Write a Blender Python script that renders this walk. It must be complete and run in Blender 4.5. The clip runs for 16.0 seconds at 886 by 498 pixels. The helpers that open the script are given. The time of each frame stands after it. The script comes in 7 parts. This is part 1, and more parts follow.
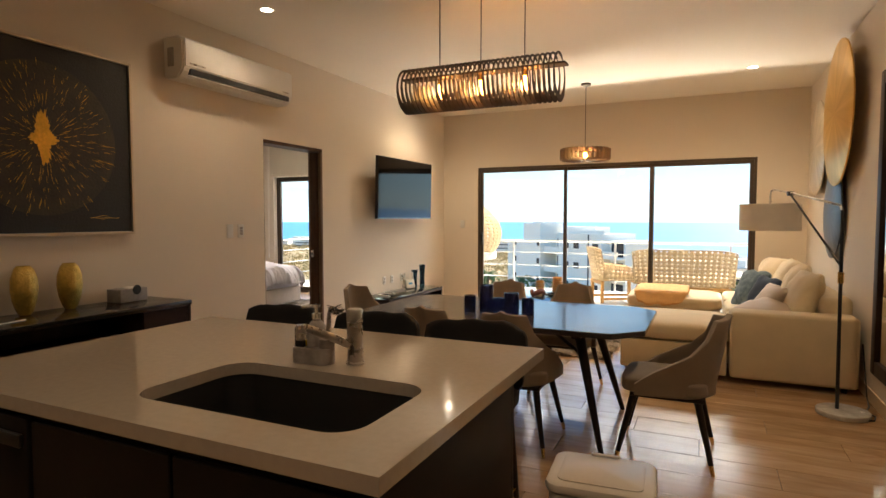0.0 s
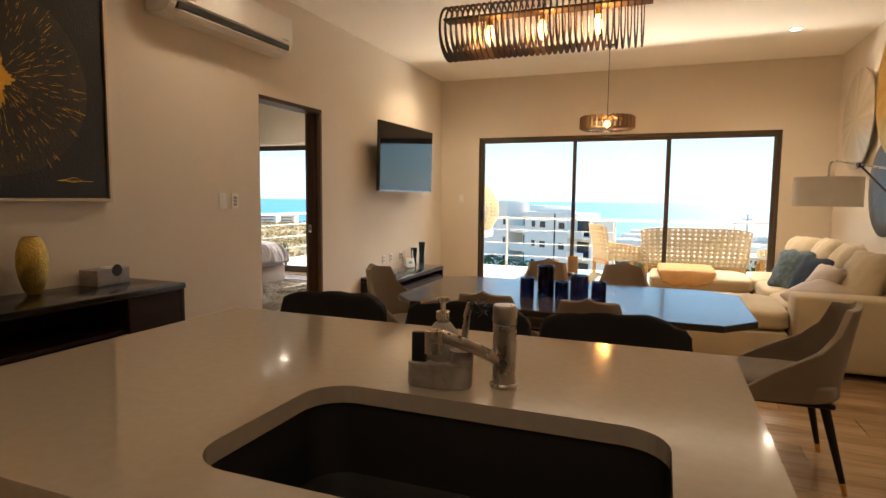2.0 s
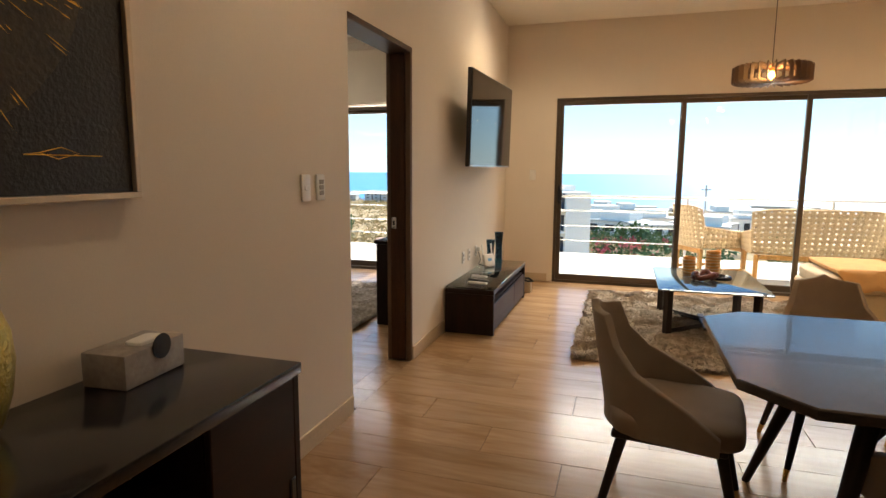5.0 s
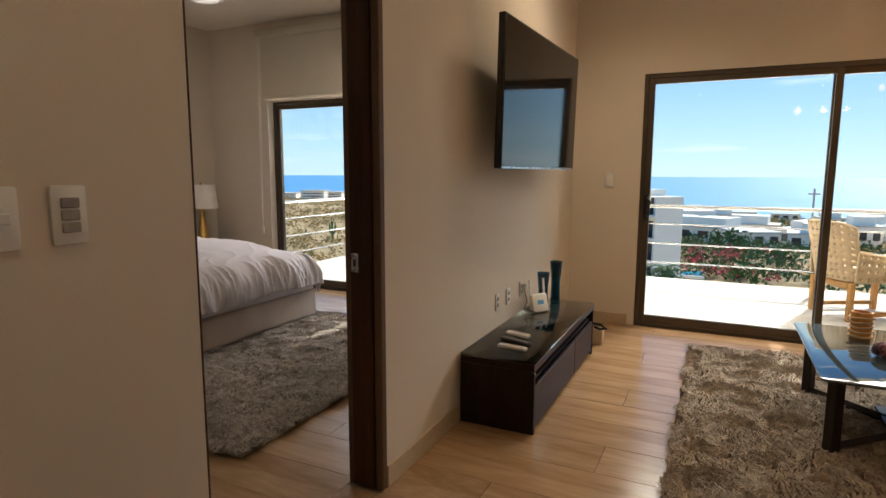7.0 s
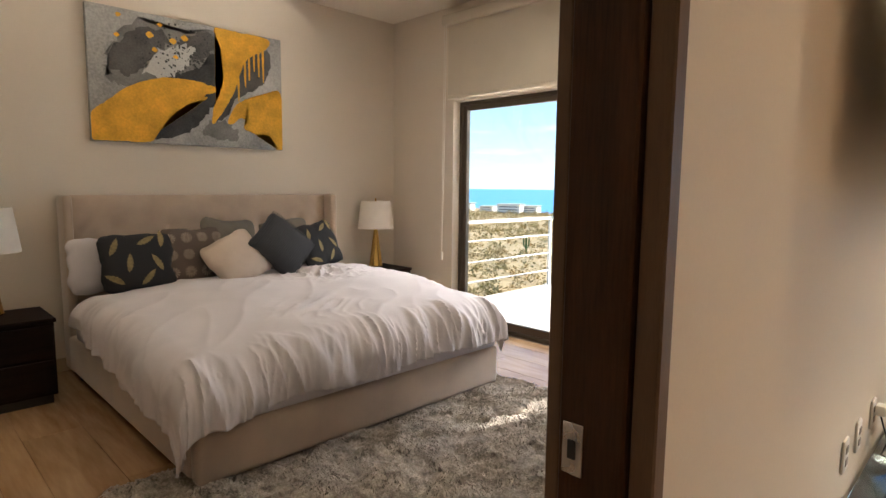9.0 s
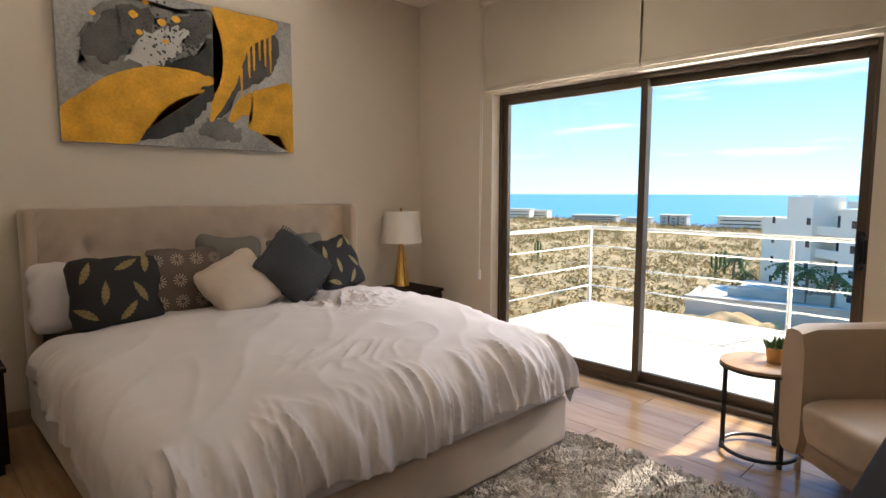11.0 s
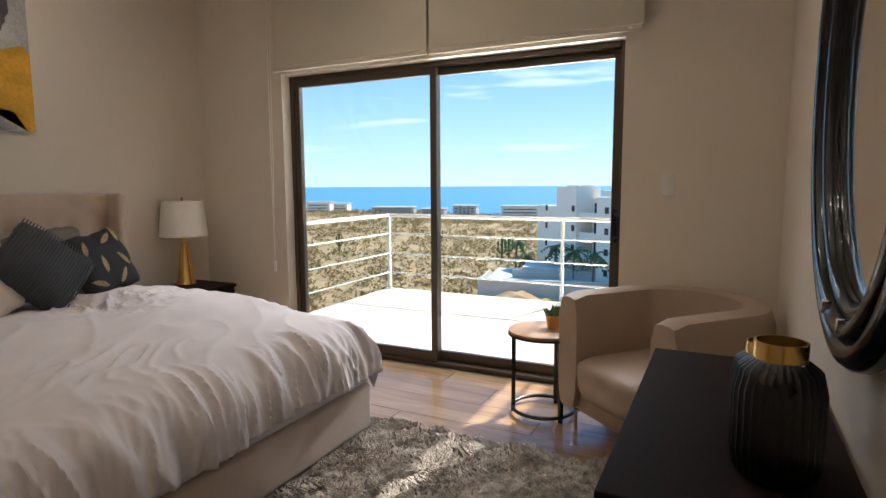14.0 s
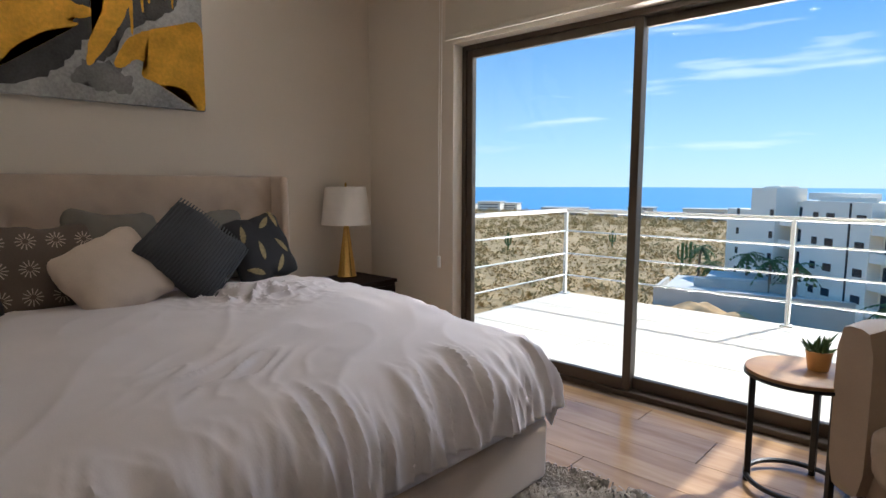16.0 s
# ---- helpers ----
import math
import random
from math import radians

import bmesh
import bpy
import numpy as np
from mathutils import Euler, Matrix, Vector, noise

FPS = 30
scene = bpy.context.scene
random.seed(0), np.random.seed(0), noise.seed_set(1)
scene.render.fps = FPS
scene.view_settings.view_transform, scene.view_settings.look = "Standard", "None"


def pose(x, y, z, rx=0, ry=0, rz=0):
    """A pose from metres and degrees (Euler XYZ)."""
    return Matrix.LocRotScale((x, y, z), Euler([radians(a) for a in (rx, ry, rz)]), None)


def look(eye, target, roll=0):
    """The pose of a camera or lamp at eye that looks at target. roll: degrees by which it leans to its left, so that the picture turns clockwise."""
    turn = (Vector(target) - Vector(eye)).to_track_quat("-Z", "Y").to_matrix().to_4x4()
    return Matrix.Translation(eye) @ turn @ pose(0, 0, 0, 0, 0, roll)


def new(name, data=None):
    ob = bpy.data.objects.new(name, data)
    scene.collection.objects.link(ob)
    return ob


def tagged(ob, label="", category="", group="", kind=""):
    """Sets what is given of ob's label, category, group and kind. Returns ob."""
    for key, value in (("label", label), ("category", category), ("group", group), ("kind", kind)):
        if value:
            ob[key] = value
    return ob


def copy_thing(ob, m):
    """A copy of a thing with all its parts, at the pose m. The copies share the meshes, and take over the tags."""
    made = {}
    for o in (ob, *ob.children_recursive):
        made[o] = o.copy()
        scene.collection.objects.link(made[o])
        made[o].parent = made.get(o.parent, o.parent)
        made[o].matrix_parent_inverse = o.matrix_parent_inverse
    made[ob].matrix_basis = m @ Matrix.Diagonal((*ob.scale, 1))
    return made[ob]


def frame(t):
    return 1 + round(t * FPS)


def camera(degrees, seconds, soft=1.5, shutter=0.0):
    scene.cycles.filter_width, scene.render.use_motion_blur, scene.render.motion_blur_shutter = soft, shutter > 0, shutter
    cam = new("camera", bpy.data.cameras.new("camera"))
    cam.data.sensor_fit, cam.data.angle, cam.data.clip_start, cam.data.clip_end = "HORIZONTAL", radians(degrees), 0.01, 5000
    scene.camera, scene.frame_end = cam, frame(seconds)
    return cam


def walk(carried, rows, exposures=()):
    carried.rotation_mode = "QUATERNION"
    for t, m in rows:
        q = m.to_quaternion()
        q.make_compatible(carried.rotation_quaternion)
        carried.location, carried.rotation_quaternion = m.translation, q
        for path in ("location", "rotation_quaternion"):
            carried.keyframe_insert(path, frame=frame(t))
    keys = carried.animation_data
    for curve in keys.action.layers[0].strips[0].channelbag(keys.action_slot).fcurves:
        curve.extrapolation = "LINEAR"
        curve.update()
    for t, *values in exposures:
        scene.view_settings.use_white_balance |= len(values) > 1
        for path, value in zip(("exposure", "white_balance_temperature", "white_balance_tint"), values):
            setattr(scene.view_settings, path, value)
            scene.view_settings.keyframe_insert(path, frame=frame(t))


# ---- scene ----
cam = camera(75.5, 16.0)
# seconds, eye, target, roll
PATH = [
    (0, (-0.064, 0.094, 1.398), (-0.905, 1.905, 1.293), 0.0),
    (0.5, (-0.078, 0.111, 1.4), (-0.883, 1.937, 1.27), 0.1),
    (1, (-0.2, 0.202, 1.37), (-0.984, 2.036, 1.22), 0.2),
    (1.5, (-0.478, 0.365, 1.367), (-1.21, 2.218, 1.198), 0.6),
    (2, (-0.828, 0.48, 1.333), (-1.547, 2.337, 1.153), 0.6),
    (2.5, (-1.205, 0.569, 1.355), (-1.979, 2.402, 1.149), 0.7),
    (3, (-1.639, 0.74, 1.336), (-2.431, 2.563, 1.112), 0.8),
    (3.5, (-2.051, 0.862, 1.337), (-2.775, 2.709, 1.081), 0.9),
    (3.7, (-2.2, 0.912, 1.346), (-2.887, 2.772, 1.086), 0.8),
    (4.4, (-2.545, 1.24, 1.36), (-3.18, 3.115, 1.09), 0.6),
    (5.2, (-2.69, 1.88, 1.382), (-3.27, 3.775, 1.105), 0.3),
    (6, (-2.733, 2.579, 1.406), (-3.276, 4.483, 1.124), 0.4),
    (6.5, (-2.748, 3.033, 1.386), (-3.44, 4.889, 1.114), 0.3),
    (7, (-2.843, 3.457, 1.377), (-3.703, 5.243, 1.112), 0.2),
    (7.5, (-3.008, 3.851, 1.388), (-4.021, 5.557, 1.131), 0.5),
    (8, (-3.265, 4.182, 1.391), (-4.45, 5.776, 1.152), 0.6),
    (8.5, (-3.498, 4.462, 1.404), (-4.815, 5.948, 1.169), 0.8),
    (9, (-3.766, 4.717, 1.389), (-5.172, 6.122, 1.168), 0.6),
    (9.2, (-3.882, 4.794, 1.4), (-5.319, 6.166, 1.171), 0.5),
    (11.3, (-4.551, 5.138, 1.402), (-5.975, 6.528, 1.21), -0.1),
    (11.5, (-4.564, 5.14, 1.415), (-5.949, 6.57, 1.221), -0.1),
    (12, (-4.563, 5.155, 1.426), (-5.842, 6.68, 1.237), -0.3),
    (12.5, (-4.552, 5.174, 1.423), (-5.716, 6.79, 1.239), -0.3),
    (13, (-4.549, 5.175, 1.427), (-5.601, 6.865, 1.235), -0.4),
    (13.5, (-4.542, 5.189, 1.41), (-5.495, 6.935, 1.202), -0.3),
    (14, (-4.542, 5.209, 1.35), (-5.421, 6.991, 1.122), -0.3),
    (14.5, (-4.55, 5.222, 1.313), (-5.426, 7.004, 1.075), -0.3),
    (15, (-4.613, 5.314, 1.299), (-5.606, 7.033, 1.052), -0.2),
    (15.5, (-4.779, 5.524, 1.285), (-5.937, 7.135, 1.033), -0.1),
    (16, (-4.992, 5.774, 1.246), (-6.349, 7.225, 1.019), 0.1),
]
EXPOSURES = [(0.0, 1.85, 6700, 10), (3.0, 1.85, 6650, 10), (3.7, 1.8, 6600, 10), (6.0, 1.6, 6650, 10), (7.0, 1.1, 6400, 10),
             (7.6, 0.9, 6400, 10), (8.0, 0.95, 6400, 10), (9.0, 1.82, 6450, 10), (11.5, 1.5, 6450, 10), (12.5, 1.35, 6400, 10), (14.0, 1.28, 6250, 10), (16.0, 1.02, 5850, 10)]
walk(cam, [(t, look(eye, target, roll)) for t, eye, target, roll in PATH], EXPOSURES)

# ---- light ----
SUN_EL, SUN_AZ = radians(43), math.atan2(0.27, 0.93)      # azimuth from +y towards +x
world = bpy.data.worlds.new("sky")
scene.world = world
world.use_nodes = True
wn, wl = world.node_tree.nodes, world.node_tree.links
wn.clear()
sky = wn.new("ShaderNodeTexSky")
sky.sky_type, sky.sun_disc = "NISHITA", False
sky.sun_elevation, sky.sun_rotation = SUN_EL, SUN_AZ
sky.air_density, sky.dust_density, sky.ozone_density = 1.0, 0.1, 4.0
# thin streaks of high cloud
tco = wn.new("ShaderNodeTexCoord")
mpg = wn.new("ShaderNodeMapping")
mpg.inputs["Scale"].default_value = (1.6, 1.6, 16.0)
mpg.inputs["Rotation"].default_value = (0.0, 0.10, 0.0)
cno = wn.new("ShaderNodeTexNoise")
cno.inputs["Scale"].default_value, cno.inputs["Detail"].default_value = 2.2, 5.0
crm = wn.new("ShaderNodeValToRGB")
crm.color_ramp.elements[0].position, crm.color_ramp.elements[1].position = 0.60, 0.80
cmix = wn.new("ShaderNodeMixRGB")
cmix.inputs[2].default_value = (8.0, 8.6, 9.2, 1)
wbg = wn.new("ShaderNodeBackground")
wbg.inputs["Strength"].default_value = 0.075
wout = wn.new("ShaderNodeOutputWorld")
wl.new(tco.outputs["Generated"], mpg.inputs["Vector"])
wl.new(mpg.outputs[0], cno.inputs["Vector"])
wl.new(cno.outputs["Fac"], crm.inputs[0])
wl.new(crm.outputs[0], cmix.inputs[0])
# sea haze: pale towards the horizon
sxz = wn.new("ShaderNodeSeparateXYZ")
hrm = wn.new("ShaderNodeValToRGB")
hrm.color_ramp.elements[0].position, hrm.color_ramp.elements[1].position = 0.0, 0.32
hrm.color_ramp.elements[0].color, hrm.color_ramp.elements[1].color = (0.46, 0.68, 0.82, 1), (0.045, 0.26, 0.66, 1)
hmul = wn.new("ShaderNodeMixRGB")
hmul.blend_type = "MULTIPLY"
hmul.inputs[0].default_value = 1.0
hmul.inputs[2].default_value = (9.5, 9.5, 9.5, 1)
hmix = wn.new("ShaderNodeMixRGB")
hmix.inputs[0].default_value = 0.8
wl.new(tco.outputs["Generated"], sxz.inputs[0])
wl.new(sxz.outputs["Z"], hrm.inputs[0])
wl.new(hrm.outputs[0], hmul.inputs[1])
wl.new(sky.outputs[0], hmix.inputs[1])
wl.new(hmul.outputs[0], hmix.inputs[2])
wl.new(hmix.outputs[0], cmix.inputs[1])
wl.new(cmix.outputs[0], wbg.inputs["Color"])
wl.new(wbg.outputs[0], wout.inputs["Surface"])

sun = new("sun", bpy.data.lights.new("sun", "SUN"))
sun.data.energy, sun.data.angle, sun.data.color = 3.3, radians(0.53), (1.0, 0.95, 0.87)
sun.matrix_world = look((0, 0, 0), (-math.sin(SUN_AZ) * math.cos(SUN_EL), -math.cos(SUN_AZ) * math.cos(SUN_EL), -math.sin(SUN_EL)))


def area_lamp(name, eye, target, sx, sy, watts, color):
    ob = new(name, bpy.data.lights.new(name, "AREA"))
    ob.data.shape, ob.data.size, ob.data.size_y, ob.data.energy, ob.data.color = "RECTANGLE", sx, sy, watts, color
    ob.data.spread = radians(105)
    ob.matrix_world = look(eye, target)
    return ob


# unseen fill lamps for both glazed openings: sky light above, terrace bounce below
area_lamp("living_sky_fill", (-1.5, 10.2, 3.35), (-1.5, 6.0, 0.4), 4.6, 1.6, 80, (1.0, 0.92, 0.80))
area_lamp("living_bounce_fill", (-1.5, 12.5, -0.75), (-1.5, 5.0, 2.3), 4.6, 0.8, 225, (1.0, 0.90, 0.76))
area_lamp("bedroom_sky_fill", (-6.4, 10.2, 3.35), (-6.6, 6.0, 0.3), 3.0, 1.5, 34, (0.97, 0.97, 1.0))
area_lamp("bedroom_bounce_fill", (-6.2, 12.5, -0.75), (-6.6, 5.6, 2.3), 3.4, 0.8, 335, (1.0, 0.94, 0.87))


def spot_lamp(name, x, y, z, watts, color=(1.0, 0.78, 0.52)):
    ob = new(name, bpy.data.lights.new(name, "SPOT"))
    ob.data.energy, ob.data.color = watts, color
    ob.data.spot_size, ob.data.spot_blend, ob.data.shadow_soft_size = radians(150), 1.0, 0.04
    ob.matrix_world = look((x, y, z), (x, y, 0))


def bulb_lamp(name, x, y, z, watts):
    ob = new(name, bpy.data.lights.new(name, "POINT"))
    ob.data.energy, ob.data.color, ob.data.shadow_soft_size = watts, (1.0, 0.48, 0.14), 0.02
    ob.matrix_world = pose(x, y, z)


CEIL = 3.09
SPOTS = [(-3.35, 3.78), (-3.38, 7.42), (0.34, 7.42), (0.30, 3.78), (-3.35, 0.2), (-1.2, 0.6), (0.3, 0.2), (-1.2, -1.8)]
for sx_, sy_ in SPOTS:
    spot_lamp("downlight", sx_, sy_, CEIL - 0.03, (8 if sy_ < 5 else 24) if sx_ < -3 and sy_ > 3 else 17 if sy_ > 3 else 6)

# only the first is a known fitting; the other three are added for brightness
BED_SPOTS = [(-6.43, 7.95), (-5.0, 6.4), (-6.43, 4.9), (-7.9, 4.9)]
for sx_, sy_ in BED_SPOTS:
    spot_lamp("downlight", sx_, sy_, CEIL - 0.03, 5 if sy_ > 5 else 1.5, (1.0, 0.88, 0.72))

# ---- materials ----
def material(name, color, rough=0.6, metal=0.0, var=0.12, scale=6.0, bump=0.0, bscale=60.0, coat=0.0, stretch=(1, 1, 1), color2=None, random_amount=0.0, sheen=0.0):
    """A surface with colour variation at two scales, uneven roughness and fine relief."""
    m = bpy.data.materials.new(name)
    m.use_nodes = True
    n, l = m.node_tree.nodes, m.node_tree.links
    b = n["Principled BSDF"]
    b.inputs["Metallic"].default_value = metal
    b.inputs["Coat Weight"].default_value = coat
    b.inputs["Sheen Weight"].default_value = sheen
    co = n.new("ShaderNodeTexCoord")
    mp = n.new("ShaderNodeMapping")
    mp.inputs["Scale"].default_value = stretch
    l.new(co.outputs["Object"], mp.inputs["Vector"])
    big = n.new("ShaderNodeTexNoise")
    big.inputs["Scale"].default_value, big.inputs["Detail"].default_value = scale, 4
    fine = n.new("ShaderNodeTexNoise")
    fine.inputs["Scale"].default_value, fine.inputs["Detail"].default_value = bscale, 3
    for x in (big, fine):
        l.new(mp.outputs[0], x.inputs["Vector"])
    avg = n.new("ShaderNodeMath")
    avg.operation = "MULTIPLY_ADD"
    avg.inputs[1].default_value = 0.35
    l.new(fine.outputs["Fac"], avg.inputs[0])
    sc = n.new("ShaderNodeMath")
    sc.operation = "MULTIPLY"
    sc.inputs[1].default_value = 0.65
    l.new(big.outputs["Fac"], sc.inputs[0])
    l.new(sc.outputs[0], avg.inputs[2])
    ramp = n.new("ShaderNodeValToRGB")
    c2 = color2 or tuple(min(1, c * (1 + var)) for c in color)
    c1 = color if color2 else tuple(c * (1 - var) for c in color)
    ramp.color_ramp.elements[0].position, ramp.color_ramp.elements[1].position = 0.32, 0.68
    ramp.color_ramp.elements[0].color, ramp.color_ramp.elements[1].color = (*c1, 1), (*c2, 1)
    l.new(avg.outputs[0], ramp.inputs[0])
    out = ramp.outputs[0]
    if random_amount:
        info = n.new("ShaderNodeObjectInfo")
        rr = n.new("ShaderNodeMapRange")
        rr.inputs[3].default_value, rr.inputs[4].default_value = 1 - random_amount, 1 + random_amount
        l.new(info.outputs["Random"], rr.inputs[0])
        hs = n.new("ShaderNodeHueSaturation")
        l.new(rr.outputs[0], hs.inputs["Value"])
        l.new(out, hs.inputs["Color"])
        out = hs.outputs[0]
    l.new(out, b.inputs["Base Color"])
    rg = n.new("ShaderNodeMapRange")
    rg.inputs[3].default_value, rg.inputs[4].default_value = max(0.02, rough - 0.07), min(1, rough + 0.07)
    l.new(big.outputs["Fac"], rg.inputs[0])
    l.new(rg.outputs[0], b.inputs["Roughness"])
    if bump:
        bp = n.new("ShaderNodeBump")
        bp.inputs["Strength"].default_value, bp.inputs["Distance"].default_value = min(1, bump), 0.01
        l.new(fine.outputs["Fac"], bp.inputs["Height"])
        l.new(bp.outputs[0], b.inputs["Normal"])
    return m


def emitter(name, color, strength):
    m = material(name, color, 0.4, var=0.02)
    b = m.node_tree.nodes["Principled BSDF"]
    b.inputs["Emission Color"].default_value = (*color, 1)
    b.inputs["Emission Strength"].default_value = strength
    return m


def glass_material(name, color=(1, 1, 1), rough=0.0, ior=1.45):
    m = bpy.data.materials.new(name)
    m.use_nodes = True
    b = m.node_tree.nodes["Principled BSDF"]
    b.inputs["Base Color"].default_value = (*color, 1)
    b.inputs["Roughness"].default_value, b.inputs["IOR"].default_value = rough, ior
    b.inputs["Transmission Weight"].default_value = 1
    return m


def pane_material(name):
    """Clear window glass: lets light straight through and mirrors a little."""
    m = bpy.data.materials.new(name)
    m.use_nodes = True
    n, l = m.node_tree.nodes, m.node_tree.links
    n.clear()
    o, mx = n.new("ShaderNodeOutputMaterial"), n.new("ShaderNodeMixShader")
    tr, gl, fr = n.new("ShaderNodeBsdfTransparent"), n.new("ShaderNodeBsdfGlossy"), n.new("ShaderNodeFresnel")
    tr.inputs[0].default_value, gl.inputs["Roughness"].default_value = (0.94, 0.96, 0.95, 1), 0.01
    fr.inputs[0].default_value = 1.3
    l.new(fr.outputs[0], mx.inputs[0])
    l.new(tr.outputs[0], mx.inputs[1])
    l.new(gl.outputs[0], mx.inputs[2])
    l.new(mx.outputs[0], o.inputs["Surface"])
    return m


M_WALL = material("cream_plaster", (0.72, 0.64, 0.54), 0.75, var=0.03, scale=1.2, bump=0.05, bscale=120)
M_CEIL = material("ceiling_paint", (0.84, 0.78, 0.68), 0.8, var=0.02, scale=1.0, bump=0.03, bscale=120)
M_PLANK = material("oak_look_tile", (0.27, 0.15, 0.068), 0.22, color2=(0.48, 0.315, 0.175), scale=1.9, bump=0.04, bscale=9, stretch=(0.45, 3.4, 1), random_amount=0.10)
M_GROUT = material("grout", (0.20, 0.14, 0.09), 0.8)
M_BASE = material("skirting_tile", (0.52, 0.41, 0.28), 0.4, var=0.12, scale=2, stretch=(1, 1, 1))
M_DARKWOOD = material("espresso_wood", (0.010, 0.005, 0.004), 0.45, color2=(0.026, 0.012, 0.008), scale=3, bump=0.06, bscale=40, stretch=(6, 6, 0.6))
M_DARKWOOD_H = material("espresso_veneer", (0.012, 0.006, 0.004), 0.42, color2=(0.030, 0.013, 0.009), scale=3, bump=0.05, bscale=40, stretch=(6, 0.7, 6))
M_DOORWOOD = material("walnut_door", (0.022, 0.010, 0.005), 0.45, color2=(0.085, 0.036, 0.015), scale=2.2, bump=0.15, bscale=26, stretch=(9, 9, 0.7))
M_CASING = material("brown_casing", (0.13, 0.08, 0.05), 0.5, var=0.2, scale=3, stretch=(8, 8, 0.6), bump=0.05)
M_FRAME = material("bronze_aluminium", (0.10, 0.078, 0.058), 0.42, metal=0.5, var=0.06)
M_BLACK = material("black_plastic", (0.012, 0.012, 0.013), 0.35, var=0.1)
M_SCREEN = material("tv_glass", (0.004, 0.004, 0.005), 0.04, var=0.01)
M_SCREEN.node_tree.nodes["Principled BSDF"].inputs["Specular IOR Level"].default_value = 0.4
M_WHITEPL = material("white_plastic", (0.78, 0.76, 0.72), 0.35, var=0.03)
M_QUARTZ = material("grey_quartz", (0.42, 0.36, 0.30), 0.12, var=0.05, scale=40, bscale=300, coat=0.3)
M_ISLAND = material("island_dark_front", (0.012, 0.009, 0.008), 0.4, var=0.2, scale=3)
M_SINK = material("black_composite_sink", (0.016, 0.015, 0.015), 0.42, var=0.2, scale=200)
M_STEEL = material("brushed_nickel", (0.50, 0.46, 0.42), 0.28, metal=1.0, var=0.05, scale=30)
M_CHROME = material("chrome", (0.75, 0.75, 0.75), 0.08, metal=1.0, var=0.02)
M_BRASS = material("brass", (0.72, 0.47, 0.15), 0.22, metal=1.0, var=0.08, scale=12)
M_GOLD = material("gold_leaf", (0.78, 0.42, 0.05), 0.42, metal=0.6, var=0.25, scale=7, bump=0.3, bscale=50)
M_GOLDVASE = material("hammered_gold", (0.60, 0.42, 0.11), 0.36, metal=0.85, var=0.2, scale=30, bump=0.6, bscale=90)
M_TAUPE = material("taupe_fabric", (0.26, 0.205, 0.155), 0.9, var=0.12, scale=8, bump=0.2, bscale=400, sheen=0.2)
M_BLACKFAB = material("black_fabric", (0.013, 0.012, 0.013), 0.9, var=0.2, scale=9, bump=0.2, bscale=400)
M_SOFA = material("cream_linen", (0.62, 0.50, 0.32), 0.9, var=0.07, scale=6, bump=0.2, bscale=350, sheen=0.1)
M_THROW = material("ochre_throw", (0.60, 0.33, 0.12), 0.95, var=0.12, scale=10, bump=0.5, bscale=250)
# wide tone range puts the shade between curls into both rug colours
M_RUG = material("shaggy_beige", (0.20, 0.155, 0.11), 0.95, color2=(0.60, 0.51, 0.40), scale=22, bump=0.5, bscale=90)
M_RUG_GREY = material("shaggy_grey", (0.18, 0.15, 0.12), 0.95, color2=(0.66, 0.585, 0.50), scale=22, bump=0.5, bscale=90)
M_LEGS = material("dark_leg_wood", (0.022, 0.015, 0.012), 0.4, var=0.3, scale=6, stretch=(5, 5, 0.6))
M_TABLETOP = material("blackened_table_veneer", (0.030, 0.024, 0.022), 0.22, color2=(0.058, 0.048, 0.042), scale=3, bump=0.08, bscale=40, stretch=(0.6, 6, 6), coat=0.25)
M_SMOKE = glass_material("smoked_glass", (0.09, 0.09, 0.15))
M_TEALGLASS = glass_material("petrol_glass", (0.05, 0.20, 0.32))
M_GLASSTOP = glass_material("clear_green_glass", (0.80, 0.93, 0.90))
M_TINTED = glass_material("tinted_table_glass", (0.10, 0.14, 0.16), 0.01, 1.9)
M_TINTED.node_tree.nodes["Principled BSDF"].inputs["Transmission Weight"].default_value = 0.45
M_PANE = pane_material("window_glass")
M_WICKER = material("natural_rope_weave", (0.62, 0.46, 0.28), 0.8, var=0.15, scale=30, bump=0.4, bscale=160)
M_TEAK = material("honey_teak", (0.52, 0.26, 0.07), 0.5, var=0.25, scale=4, stretch=(5, 5, 0.6), bump=0.1)
M_CONCRETE = material("white_terrace_stone", (0.56, 0.53, 0.48), 0.7, var=0.05, scale=3, bump=0.1, bscale=90)
M_WHITEWALL = material("white_render", (0.92, 0.83, 0.70), 0.85, var=0.05, scale=0.4, bump=0.1, bscale=20)
M_RAIL = material("white_painted_steel", (0.48, 0.48, 0.47), 0.4, var=0.04)
M_LAMPSHADE = material("ivory_linen_shade", (0.80, 0.74, 0.66), 0.85, var=0.04, scale=12, bump=0.2, bscale=500)
M_BLIND = material("roller_blind_cloth", (0.62, 0.56, 0.46), 0.85, var=0.03, scale=4, bump=0.15, bscale=500)
M_DUVET = material("white_cotton", (0.62, 0.575, 0.58), 0.9, var=0.04, scale=5, bump=0.08, bscale=220, sheen=0.05)
M_VELVET = material("blush_beige_velvet", (0.50, 0.385, 0.29), 0.8, var=0.14, scale=5, bump=0.1, bscale=300, sheen=0.5)
M_CHARCOAL = material("charcoal_ribbed_fabric", (0.060, 0.062, 0.066), 0.9, var=0.15, scale=5, bump=0.3, bscale=300)
M_OLIVEGREY = material("grey_olive_fabric", (0.17, 0.15, 0.12), 0.9, var=0.15, scale=6, bump=0.3, bscale=300)
